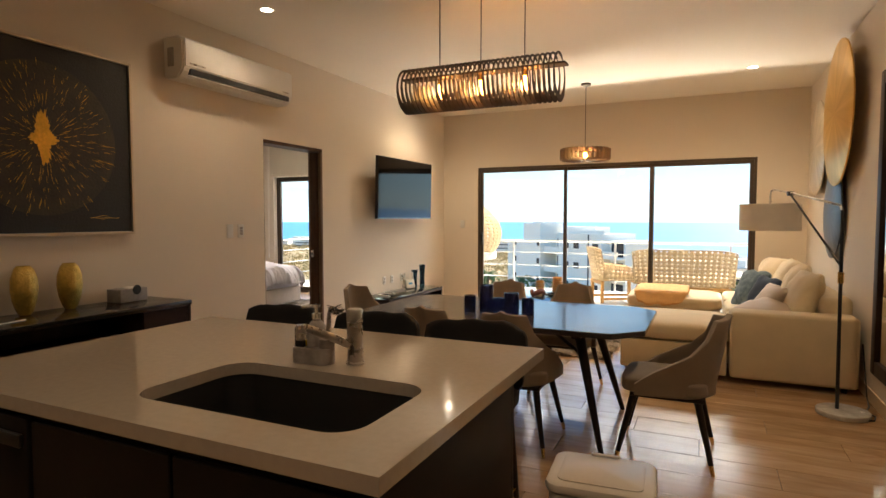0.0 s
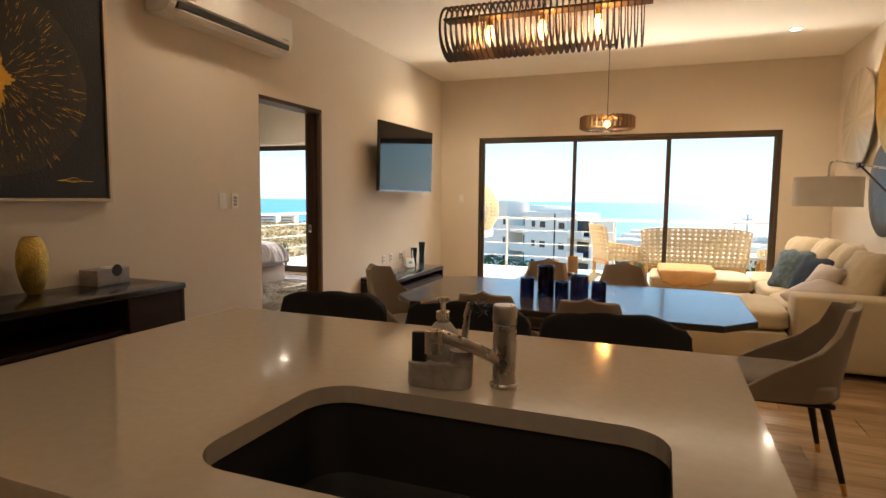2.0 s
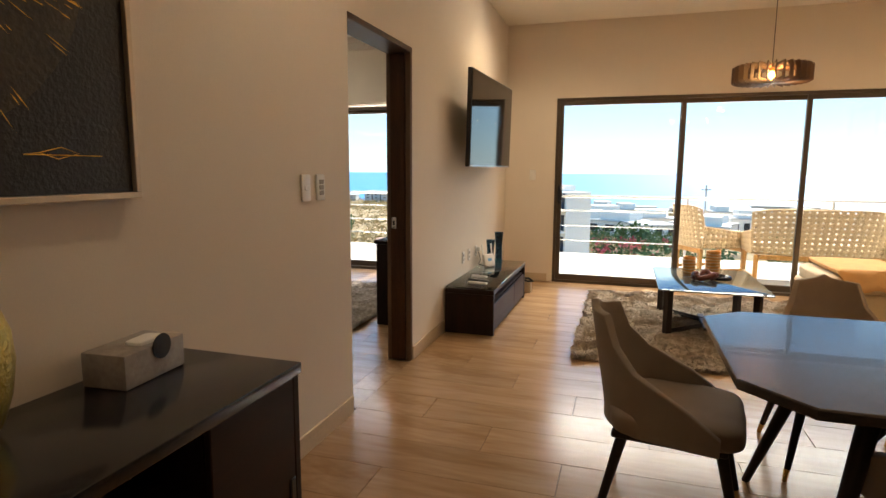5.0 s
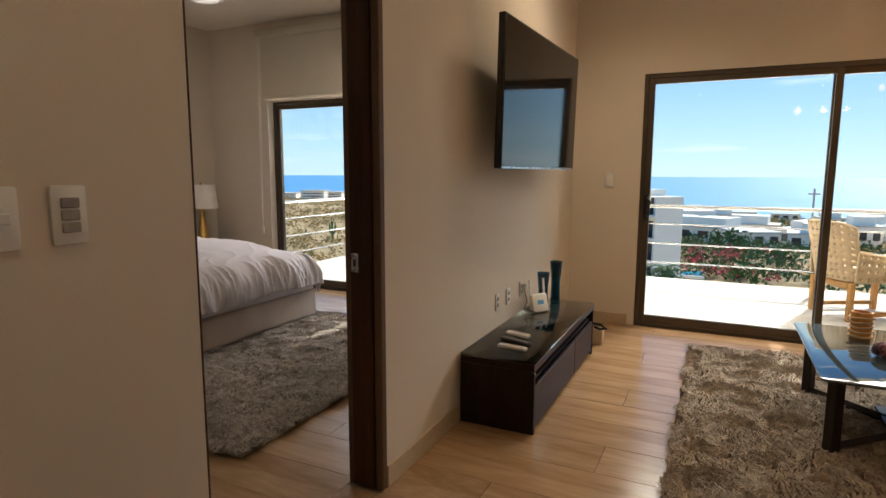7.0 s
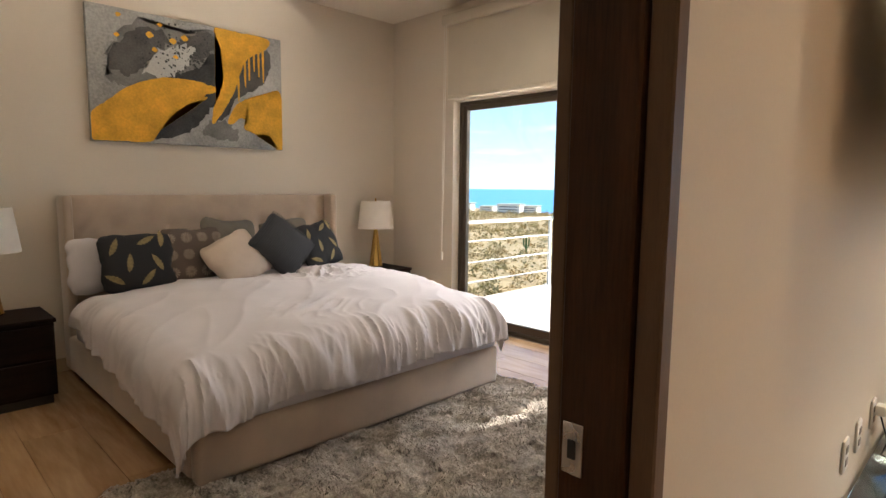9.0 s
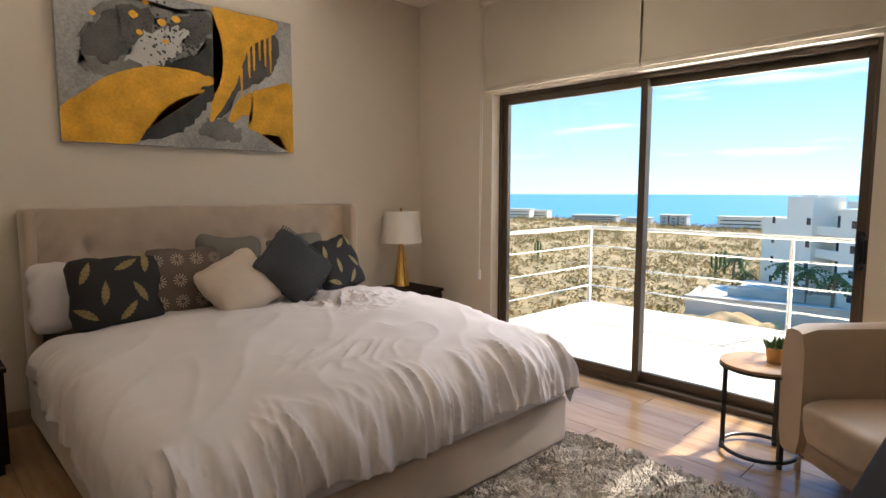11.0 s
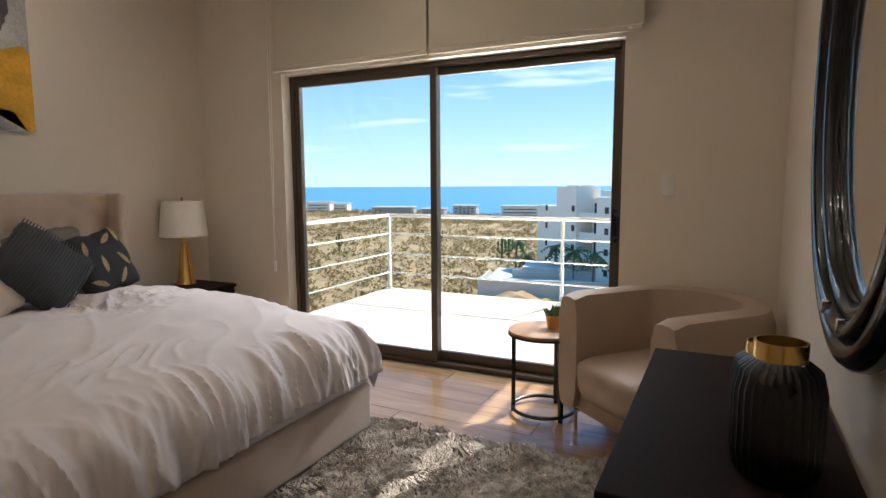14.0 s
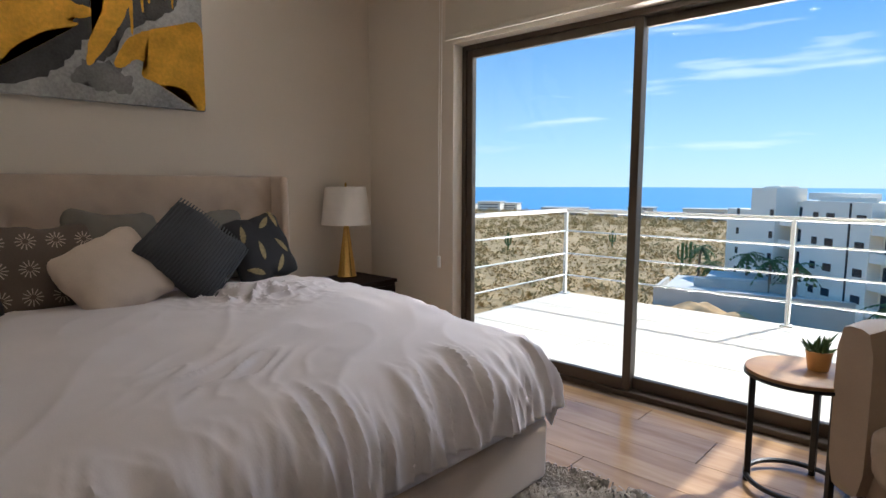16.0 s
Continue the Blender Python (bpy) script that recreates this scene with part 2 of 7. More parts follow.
M_BROWNPAT = material("brown_jacquard", (0.12, 0.09, 0.07), 0.85, var=0.2, scale=8, bump=0.3, bscale=200)
M_BEIGEPIL = material("beige_satin", (0.56, 0.46, 0.37), 0.6, var=0.08, scale=6, bump=0.15, bscale=200)
M_BLACKPIL = material("black_feather_fabric", (0.018, 0.017, 0.018), 0.85, var=0.2, scale=8, bump=0.2, bscale=300)
M_BLUEPIL = material("blue_ikat", (0.05, 0.09, 0.13), 0.9, color2=(0.22, 0.30, 0.34), scale=18, bump=0.2, bscale=300)
M_NAVYPIL = material("navy_velvet", (0.020, 0.035, 0.065), 0.85, var=0.2)
M_LEATHER = material("taupe_leather", (0.40, 0.30, 0.22), 0.5, var=0.08, scale=5, bump=0.08, bscale=180)
M_TABLEWOOD = material("mango_wood", (0.30, 0.15, 0.06), 0.35, color2=(0.50, 0.30, 0.14), scale=3, stretch=(1, 7, 1), bump=0.05, bscale=30)
M_TERRACOTTA = material("copper_pot", (0.52, 0.33, 0.15), 0.35, metal=0.6, var=0.1)
M_LEAF = material("succulent_leaf", (0.06, 0.12, 0.035), 0.6, var=0.3, scale=40)
M_BLACKCER = material("black_ceramic", (0.004, 0.004, 0.005), 0.3, var=0.1)
M_MIRROR = material("mirror_silver", (0.86, 0.84, 0.80), 0.015, metal=1.0, var=0.01)
M_BLACKGLOSS = material("black_gloss_frame", (0.010, 0.010, 0.012), 0.16, var=0.1)
M_MARBLE = material("grey_marble", (0.45, 0.43, 0.40), 0.25, var=0.25, scale=7, bscale=30)
M_CORD = material("black_cord", (0.02, 0.018, 0.016), 0.7)
M_LAMPWOOD = material("dark_slatted_wood", (0.032, 0.018, 0.011), 0.6, var=0.25, scale=9)
M_PENDANTWOOD = material("walnut_slats", (0.10, 0.06, 0.038), 0.6, var=0.25, scale=9)
M_FILAMENT = emitter("warm_bulb", (1.0, 0.36, 0.06), 12.0)
M_MATTWOOD = material("matt_espresso_veneer", (0.008, 0.005, 0.004), 0.62, color2=(0.020, 0.011, 0.008), scale=3, bump=0.05, bscale=40, stretch=(6, 0.7, 6))
M_MATTWOOD.node_tree.nodes["Principled BSDF"].inputs["Specular IOR Level"].default_value = 0.1
for m_ in (M_DARKWOOD, M_DARKWOOD_H, M_DOORWOOD, M_ISLAND, M_CASING, M_LEGS):
    m_.node_tree.nodes["Principled BSDF"].inputs["Specular IOR Level"].default_value = 0.22
M_ISLAND.node_tree.nodes["Principled BSDF"].inputs["Specular IOR Level"].default_value = 0.12
M_SPOTGLOW = emitter("downlight_lens", (1.0, 0.88, 0.70), 14.0)
M_STONEBOX = material("grey_stone_box", (0.32, 0.29, 0.27), 0.55, var=0.25, scale=14, bump=0.15, bscale=60)
M_PAPER = material("tissue_paper", (0.82, 0.80, 0.76), 0.9, var=0.03)
M_AMBER = material("amber_rope_candle", (0.62, 0.30, 0.06), 0.5, var=0.2, scale=30, bump=0.4, bscale=90)
M_REDORN = material("red_brown_ceramic", (0.14, 0.035, 0.02), 0.3, var=0.3, scale=20)
M_SPONGE = material("yellow_sponge", (0.75, 0.55, 0.05), 0.95, bump=0.5, bscale=150)
M_BINWHITE = material("white_bin_plastic", (0.66, 0.60, 0.53), 0.3, var=0.03)

# ---- builders ----
def box(x0, x1, y0, y1, z0, z1, bevel=0.0, segs=2, bm=None):
    """A box between two corners, with rounded edges."""
    one = bmesh.new()
    bmesh.ops.create_cube(one, size=1)
    bmesh.ops.transform(one, matrix=Matrix.Translation(((x0 + x1) / 2, (y0 + y1) / 2, (z0 + z1) / 2)) @ Matrix.Diagonal((x1 - x0, y1 - y0, z1 - z0, 1)), verts=one.verts)
    if bevel:
        bmesh.ops.bevel(one, geom=one.edges[:], offset=bevel, segments=segs, affect="EDGES", profile=0.5)
    return add_to(bm, one)


def add_to(bm, one, m=None):
    """Puts the mesh one, moved by m, into bm."""
    if m is not None:
        bmesh.ops.transform(one, matrix=m, verts=one.verts)
    if bm is None:
        return one
    data = bpy.data.meshes.new("tmp")
    one.to_mesh(data)
    one.free()
    bm.from_mesh(data)
    bpy.data.meshes.remove(data)
    return bm


def rod(a, b, r0, r1=None, seg=12, bm=None):
    """A straight round bar from a to b, tapering from r0 to r1."""
    a, b = Vector(a), Vector(b)
    one = bmesh.new()
    bmesh.ops.create_cone(one, cap_ends=True, segments=seg, radius1=r0, radius2=r0 if r1 is None else r1, depth=(b - a).length)
    return add_to(bm, one, Matrix.Translation((a + b) / 2) @ (b - a).to_track_quat("Z", "Y").to_matrix().to_4x4())


def tube(points, r, seg=8, closed=False, bm=None):
    """A round bar along a line of points."""
    one = bmesh.new()
    pts = [Vector(p) for p in points]
    rings, n = [], len(pts)
    side = None
    for i, p in enumerate(pts):
        d = (pts[(i + 1) % n] if closed or i < n - 1 else p) - (pts[i - 1] if closed or i > 0 else p)
        d.normalize()
        if side is None:
            side = d.orthogonal().normalized()
        side = (side - side.dot(d) * d).normalized()
        up = d.cross(side)
        rings.append([one.verts.new(p + r * (math.cos(2 * math.pi * k / seg) * side + math.sin(2 * math.pi * k / seg) * up)) for k in range(seg)])
    for i in range(n if closed else n - 1):
        a, b = rings[i], rings[(i + 1) % n]
        for k in range(seg):
            one.faces.new((a[k], a[(k + 1) % seg], b[(k + 1) % seg], b[k]))
    if not closed:
        one.faces.new(rings[0][::-1])
        one.faces.new(rings[-1])
    return add_to(bm, one)


def lathe(profile, seg=32, bm=None, m=None, ribs=0, rib_depth=0.0):
    """A turned body: (radius, height) points from the bottom up."""
    one = bmesh.new()
    rings = []
    for r, z in profile:
        ring = []
        for k in range(seg):
            a = 2 * math.pi * k / seg
            q = r * (1 + (rib_depth * math.cos(ribs * a) if ribs else 0))
            ring.append(one.verts.new((q * math.cos(a), q * math.sin(a), z)))
        rings.append(ring)
    for a, b in zip(rings, rings[1:]):
        for k in range(seg):
            one.faces.new((a[k], a[(k + 1) % seg], b[(k + 1) % seg], b[k]))
    if profile[0][0] > 1e-4:
        one.faces.new(rings[0][::-1])
    if profile[-1][0] > 1e-4:
        one.faces.new(rings[-1])
    return add_to(bm, one, m)


def prism(outline, z0, z1, bevel=0.0, bm=None, m=None):
    """A plate of the given outline, between two heights."""
    one = bmesh.new()
    low = [one.verts.new((x, y, z0)) for x, y in outline]
    f = one.faces.new(low)
    up = bmesh.ops.extrude_face_region(one, geom=[f])
    bmesh.ops.translate(one, vec=(0, 0, z1 - z0), verts=[v for v in up["geom"] if isinstance(v, bmesh.types.BMVert)])
    bmesh.ops.recalc_face_normals(one, faces=one.faces[:])
    if bevel:
        bmesh.ops.bevel(one, geom=one.edges[:], offset=bevel, segments=2, affect="EDGES", profile=0.5)
    return add_to(bm, one, m)


def rounded_rect(x0, x1, y0, y1, r, n=6):
    pts = []
    for cx, cy, a0 in ((x1 - r, y1 - r, 0), (x0 + r, y1 - r, 90), (x0 + r, y0 + r, 180), (x1 - r, y0 + r, 270)):
        for k in range(n + 1):
            a = radians(a0 + 90 * k / n)
            pts.append((cx + r * math.cos(a), cy + r * math.sin(a)))
    return pts


def cushion(w, d, h, n=14, power=3.2, wrinkle=0.006, seed=0.0, m=None, bm=None, pinch=0.0):
    """A stuffed cushion, centred, thickest in the middle, with soft seams and slight creases."""
    one = bmesh.new()
    bmesh.ops.create_cube(one, size=2)
    bmesh.ops.subdivide_edges(one, edges=one.edges[:], cuts=n, use_grid_fill=True)
    for v in one.verts:
        x, y, z = v.co
        thick = (1 - abs(x) ** power) ** 0.5 * (1 - abs(y) ** power) ** 0.5 if pinch else 1
        l = (abs(x) ** 6 + abs(y) ** 6 + abs(z) ** 6) ** (1 / 6)
        x, y, z = x / l, y / l, z / l
        if pinch:
            e = max(0.0, (1 - abs(x) ** 2.6)) ** 0.45 * max(0.0, (1 - abs(y) ** 2.6)) ** 0.45
            z = z * max(0.06, e)
            c = 1 - pinch * (1 - abs(x * y)) * max(abs(x), abs(y)) ** 4
            x, y = x * c, y * c
        p = Vector((x * w / 2, y * d / 2, z * h / 2))
        q = noise.noise(Vector((p.x * 9 + seed, p.y * 9, p.z * 9))) + 0.5 * noise.noise(Vector((p.x * 23 + seed, p.y * 23, p.z * 23)))
        v.co = p * (1 + wrinkle * q / max(0.05, min(w, d) / 2))
    return add_to(bm, one, m)


def set_mesh(name, bm, mat, smooth):
    bmesh.ops.recalc_face_normals(bm, faces=bm.faces[:])
    for f in bm.faces:
        f.smooth = smooth
    data = bpy.data.meshes.new(name)
    bm.to_mesh(data)
    bm.free()
    if smooth:
        data.set_sharp_from_angle(angle=radians(38))
    for one in mat if isinstance(mat, (list, tuple)) else [mat]:
        data.materials.append(one)
    return data


def part(name, bm, mat, parent, label="", smooth=True, at=None):
    """One mesh object under a thing or under a part."""
    ob = new(name, set_mesh(name, bm, mat, smooth))
    ob.parent = parent
    if at is not None:
        ob.matrix_basis = at
    return tagged(ob, label)


def thing(name, label, category, at=None, group=""):
    """The Empty at a thing's base, for its parts."""
    ob = new(name)
    ob.empty_display_size = 0.1
    if at is not None:
        ob.matrix_basis = at
    return tagged(ob, label, category, group)


def solo(name, bm, mat, label, category, at=None, group="", kind="", smooth=True):
    """A thing, or a piece of the setting, of one mesh."""
    ob = new(name, set_mesh(name, bm, mat, smooth))
    if at is not None:
        ob.matrix_basis = at
    return tagged(ob, label, category, group, kind)


def setting(name, bm, mat, label, category, smooth=False):
    return solo(name, bm, mat, label, category, kind="structure", smooth=smooth)


# ---- the shell ----
WEST, EAST, NORTH, SOUTH = -4.09, 1.09, 8.80, -3.20
B_EAST, B_WEST, B_SOUTH = -4.26, -8.63, 3.90
D0, D1, DTOP = 4.53, 5.48, 2.19                    # doorway to the bedroom
LW = (-3.485, 0.505, 2.225)                           # living room glazing
BW = (-7.726, -5.112, 2.20)                          # bedroom glazing
NOUT = 9.02

b = box(-4.257, WEST, SOUTH, D0, 0, CEIL)
box(-4.257, WEST, D1, D1 + 0.25, 0, CEIL, bm=b)
box(B_EAST, WEST, D1 + 0.25, NORTH, 0, CEIL, bm=b)
box(-4.257, WEST, D0, D1, DTOP, CEIL, bm=b)
setting("wall_west", b, M_WALL, "cream plastered wall with the bedroom doorway", "wall")
b = box(B_WEST - 0.2, BW[0], NORTH, NOUT, -0.05, CEIL + 0.15)
box(BW[1], LW[0], NORTH, NOUT, -0.05, CEIL + 0.15, bm=b)
box(LW[1], EAST + 0.2, NORTH, NOUT, -0.05, CEIL + 0.15, bm=b)
box(BW[0], BW[1], NORTH, NOUT, BW[2], CEIL + 0.15, bm=b)
box(LW[0], LW[1], NORTH, NOUT, LW[2], CEIL + 0.15, bm=b)
setting("wall_north", b, M_WALL, "cream plastered outer wall with two glazed openings", "wall")
setting("wall_east", box(EAST, EAST + 0.2, SOUTH - 0.2, NORTH, 0, CEIL), M_WALL, "cream plastered side wall of the living room", "wall")
setting("wall_south", box(B_WEST, EAST, SOUTH - 0.2, SOUTH, 0, CEIL), M_WALL, "cream plastered back wall", "wall")
setting("wall_bed_head", box(B_WEST - 0.2, B_WEST, B_SOUTH - 0.2, NORTH, 0, CEIL), M_WALL, "cream plastered wall behind the bed", "wall")
setting("wall_bed_south", box(B_WEST, -4.259, B_SOUTH - 0.2, B_SOUTH, 0, CEIL), M_WALL, "cream plastered back wall of the bedroom", "wall")
setting("ceiling", box(B_WEST - 0.2, EAST + 0.2, SOUTH - 0.2, NORTH, CEIL + 0.002, CEIL + 0.15), M_CEIL, "warm white painted ceiling", "ceiling")
floor = setting("floor", box(B_WEST - 0.2, EAST + 0.2, SOUTH - 0.2, NOUT - 0.03, -0.06, -0.006), M_GROUT, "oak-look plank tile floor with thin joints", "floor")

# skirting of the same tile
b = box(WEST, WEST + 0.012, SOUTH, D0 - 0.012, 0, 0.10, 0.002, 1)
box(WEST, WEST + 0.012, D1 + 0.002, NORTH, 0, 0.10, 0.002, 1, bm=b)
box(WEST + 0.014, LW[0] - 0.06, NORTH - 0.012, NORTH, 0, 0.10, 0.002, 1, bm=b)
box(LW[1] + 0.06, EAST - 0.014, NORTH - 0.012, NORTH, 0, 0.10, 0.002, 1, bm=b)
box(EAST - 0.012, EAST, SOUTH, NORTH, 0, 0.10, 0.002, 1, bm=b)
setting("baseboard", b, M_BASE, "low tan tile skirting along the walls", "baseboard")
b = box(B_WEST, B_WEST + 0.012, B_SOUTH, NORTH, 0, 0.10, 0.002, 1)
box(B_WEST + 0.014, BW[0] - 0.06, NORTH - 0.012, NORTH, 0, 0.10, 0.002, 1, bm=b)
box(BW[1] + 0.06, B_EAST - 0.014, NORTH - 0.012, NORTH, 0, 0.10, 0.002, 1, bm=b)
box(B_EAST - 0.012, B_EAST, D1 + 0.25, NORTH, 0, 0.10, 0.002, 1, bm=b)
setting("baseboard_bedroom", b, M_BASE, "low tan tile skirting in the bedroom", "baseboard")

# doorway lining with the sliding door in its pocket
door = tagged(thing("door_1", "dark walnut pocket door slid open in its brown lining", "door"), kind="structure")
T = 0.035
part("jamb", box(-4.262, WEST - 0.012, D0, D0 + 0.02, 0, DTOP - T, 0.003, 1), M_DOORWOOD, door, smooth=False)
part("jamb", box(WEST - 0.031, WEST + 0.006, D1 - T, D1, 0, DTOP - T, 0.003, 1), M_CASING, door, "brown lining strip", smooth=False)
part("jamb", box(-4.262, -4.236, D1 - T, D1, 0, DTOP - T, 0.003, 1), M_CASING, door, "brown lining strip", smooth=False)
part("head", box(-4.262, WEST + 0.006, D0, D1, DTOP - T, DTOP, 0.003, 1), M_DOORWOOD, door, smooth=False)
leaf = part("leaf", box(-4.232, -4.125, D1 - 0.045, D1 + 0.0, 0.008, DTOP - T - 0.004, 0.004, 1), M_DOORWOOD, door, "edge of the dark walnut leaf", smooth=False)
latch = part("latch", box(-4.222, -4.188, D1 - 0.049, D1 - 0.0455, 0.96, 1.04, 0.001, 1), M_STEEL, leaf, "steel edge pull")
part("latch_slot", box(-4.212, -4.198, D1 - 0.0515, D1 - 0.0492, 0.985, 1.015, 0.001, 1), M_BLACK, leaf, "dark latch slot")


def glazed_opening(name, label, x0, x1, top, splits, y, handle_x):
    """Sliding glazing: outer frame, and one framed leaf a field on two tracks."""
    w = tagged(thing(name, label, "window"), kind="structure")
    f = 0.035
    part("frame", box(x0, x0 + f, y, y + 0.12, 0.0, top, 0.004, 1), M_FRAME, w, smooth=False)
    part("frame", box(x1 - f, x1, y, y + 0.12, 0.0, top, 0.004, 1), M_FRAME, w, smooth=False)
    part("frame", box(x0 + f, x1 - f, y, y + 0.12, top - f, top, 0.004, 1), M_FRAME, w, smooth=False)
    part("track", box(x0 + f, x1 - f, y, y + 0.12, -0.004, 0.03, 0.004, 1), M_FRAME, w, smooth=False)
    edges = [x0 + f] + list(splits) + [x1 - f]
    for i, (a, c) in enumerate(zip(edges, edges[1:])):
        yy = y + (0.015 if i % 2 == 0 else 0.068)
        a, c = a - (0.03 if i else 0), c + (0.03 if i < len(edges) - 2 else 0)
        s = 0.05
        fr = box(a, a + s, yy, yy + 0.038, 0.03, top - f, 0.003, 1)
        box(c - s, c, yy, yy + 0.038, 0.03, top - f, 0.003, 1, bm=fr)
        box(a + s, c - s, yy, yy + 0.038, 0.03, 0.10, 0.003, 1, bm=fr)
        box(a + s, c - s, yy, yy + 0.038, top - f - s, top - f, 0.003, 1, bm=fr)
        lf = part("sliding_leaf", fr, M_FRAME, w, smooth=False)
        p = part("pane", box(a + s - 0.005, c - s + 0.005, yy + 0.016, yy + 0.021, 0.095, top - f - s + 0.005), M_PANE, lf, "clear glass", smooth=False)
        p.visible_shadow = False
    h = box(handle_x - 0.022, handle_x + 0.022, y - 0.012, y + 0.014, 0.97, 1.19, 0.018, 3)
    part("handle", h, M_BLACK, w, "black recessed pull handle")
    hb = tube([(handle_x + 0.004, y - 0.012, 1.00), (handle_x + 0.03, y - 0.045, 1.02), (handle_x + 0.03, y - 0.045, 1.14), (handle_x + 0.004, y - 0.012, 1.16)], 0.009)
    part("handle_grip", hb, M_BLACK, w, "black grip")
    return w


glazed_opening("window_1", "bronze framed sliding glass doors to the terrace", LW[0], LW[1], LW[2], (-2.07, -0.82), NORTH + 0.02, LW[0] + 0.06)
glazed_opening("window_2", "bronze framed sliding glass doors of the bedroom", BW[0], BW[1], BW[2], (-6.445,), NORTH + 0.09, BW[1] - 0.05)

# ---- terrace ----
TY, TX0, TX1 = 11.62, -8.50, 4.0
setting("terrace_floor", box(TX0, TX1, NOUT - 0.03, TY, -0.30, -0.02), M_CONCRETE, "sunlit white stone terrace floor", "terrace")
b = bmesh.new()
for yj in (9.9, 10.9):
    box(TX0, TX1, yj, yj + 0.006, -0.019, -0.0175, bm=b)
for k in range(10):
    box(TX0 + 1.26 * k, TX0 + 1.26 * k + 0.006, NOUT, TY, -0.0185, -0.017, bm=b)
setting("terrace_joints", b, material("terrace_joint", (0.45, 0.42, 0.38), 0.9), "thin joints of the terrace paving", "terrace")
# unseen slat screen added to shade the rooms; joints between bays pass sun streaks
cuts = [TX0 - 2.0, -4.74, -4.63, -4.59, -4.49, -1.34, -1.25, 0.98, 1.08, TX1 + 2.5]
screen = tagged(thing("terrace_roof", "added unseen slat screen that shades the rooms", "roof"), kind="structure")
for a, c in zip(cuts[0::2], cuts[1::2]):
    first = None
    for k in range(41):
        y = NOUT + 0.01 + k * 0.091
        if first is None:
            first = part("slat", box(a, c, 0, 0.066, 3.55, 3.566), M_WHITEWALL, screen, smooth=False, at=pose(0, y, 0))
        else:
            o = new("slat", first.data)
            o.parent, o.matrix_basis = screen, pose(0, y, 0)
b = box(B_WEST - 0.6, EAST + 0.9, SOUTH - 0.5, NOUT, CEIL + 0.16, 3.80)
setting("roof", b, M_WHITEWALL, "white roof of the flat", "roof")
setting("facade", box(EAST + 0.2, TX1 + 1, NORTH + 0.05, NOUT, -14, 3.55), M_WHITEWALL, "white rendered facade beside the flat", "wall")
setting("facade_base", box(B_WEST - 0.2, TX1 + 1, SOUTH, NOUT, -14, -0.31), M_WHITEWALL, "white rendered storeys below the flat", "wall")

rail = thing("terrace_railing", "white painted steel railing with four horizontal bars", "railing")
RY, RX = 11.55, -8.45
for px in (RX, -6.17, -3.75, -1.70, 0.30, 2.3):
    part("post", box(px - 0.018, px + 0.018, RY - 0.018, RY + 0.018, -0.02, 0.93, 0.004, 1), M_RAIL, rail, smooth=False)
    part("base_plate", box(px - 0.05, px + 0.05, RY - 0.05, RY + 0.05, -0.02, -0.008, 0.002, 1), M_RAIL, rail, smooth=False)
part("post", box(RX - 0.022, RX + 0.022, 9.15, 9.194, -0.02, 0.93, 0.004, 1), M_RAIL, rail, smooth=False)
for z, r in ((0.945, 0.022), (0.71, 0.009), (0.45, 0.009), (0.20, 0.009)):
    part("rail_bar", rod((RX - 0.03, RY, z), (TX1, RY, z), r), M_RAIL, rail)
    part("rail_bar", rod((RX, RY, z), (RX, NOUT, z), r), M_RAIL, rail)

# ---- built-in small things on walls and ceiling ----
def downlight(x, y):
    d = thing("downlight_fitting", "round white recessed downlight, switched on", "ceiling light", pose(x, y, CEIL), "recessed downlights")
    part("trim", lathe([(0.045, 0.0), (0.045, -0.004), (0.060, -0.006), (0.064, 0.0)], 24), M_WHITEPL, d)
    part("lens", lathe([(0.001, -0.003), (0.044, -0.003), (0.044, 0.0)], 24), M_SPOTGLOW, d, "glowing lens")


# includes fittings for the three added bedroom lamps
for sx_, sy_ in SPOTS + BED_SPOTS:
    downlight(sx_, sy_)


def wall_switch(at, keys, label="white plastic wall switch plate"):
    """A plate in the local x-z plane, facing -y."""
    s = thing("wall_switch", label, "switch", at)
    part("plate", box(-0.038, 0.038, -0.011, 0.0, -0.063, 0.063, 0.006, 2), M_WHITEPL, s)
    n = keys
    for k in range(n):
        z = (k - (n - 1) / 2) * 0.026
        part("rocker", box(-0.02, 0.02, -0.015, -0.0105, z - 0.011, z + 0.011, 0.002, 1), M_STONEBOX if n > 1 else M_WHITEPL, s, "rocker key")


wall_switch(pose(WEST, 4.07, 1.285, 0, 0, 90), 1)
wall_switch(pose(WEST, 4.205, 1.285, 0, 0, 90), 3, "white plastic switch plate with three grey keys")
wall_switch(pose(-3.75, NORTH, 1.315), 1)
wall_switch(pose(-4.845, NORTH, 1.335), 1)


def outlet(y):
    s = thing("power_outlet", "white plastic power outlet above the media bench", "outlet", pose(WEST, y, 0.555, 0, 0, 90), "outlets above the bench")
    part("plate", box(-0.036, 0.036, -0.010, 0.0, -0.055, 0.055, 0.006, 2), M_WHITEPL, s)
    for z in (-0.02, 0.02):
        part("socket", box(-0.016, 0.016, -0.0125, -0.0098, z - 0.012, z + 0.012, 0.002, 1), M_STONEBOX, s, "grey socket")


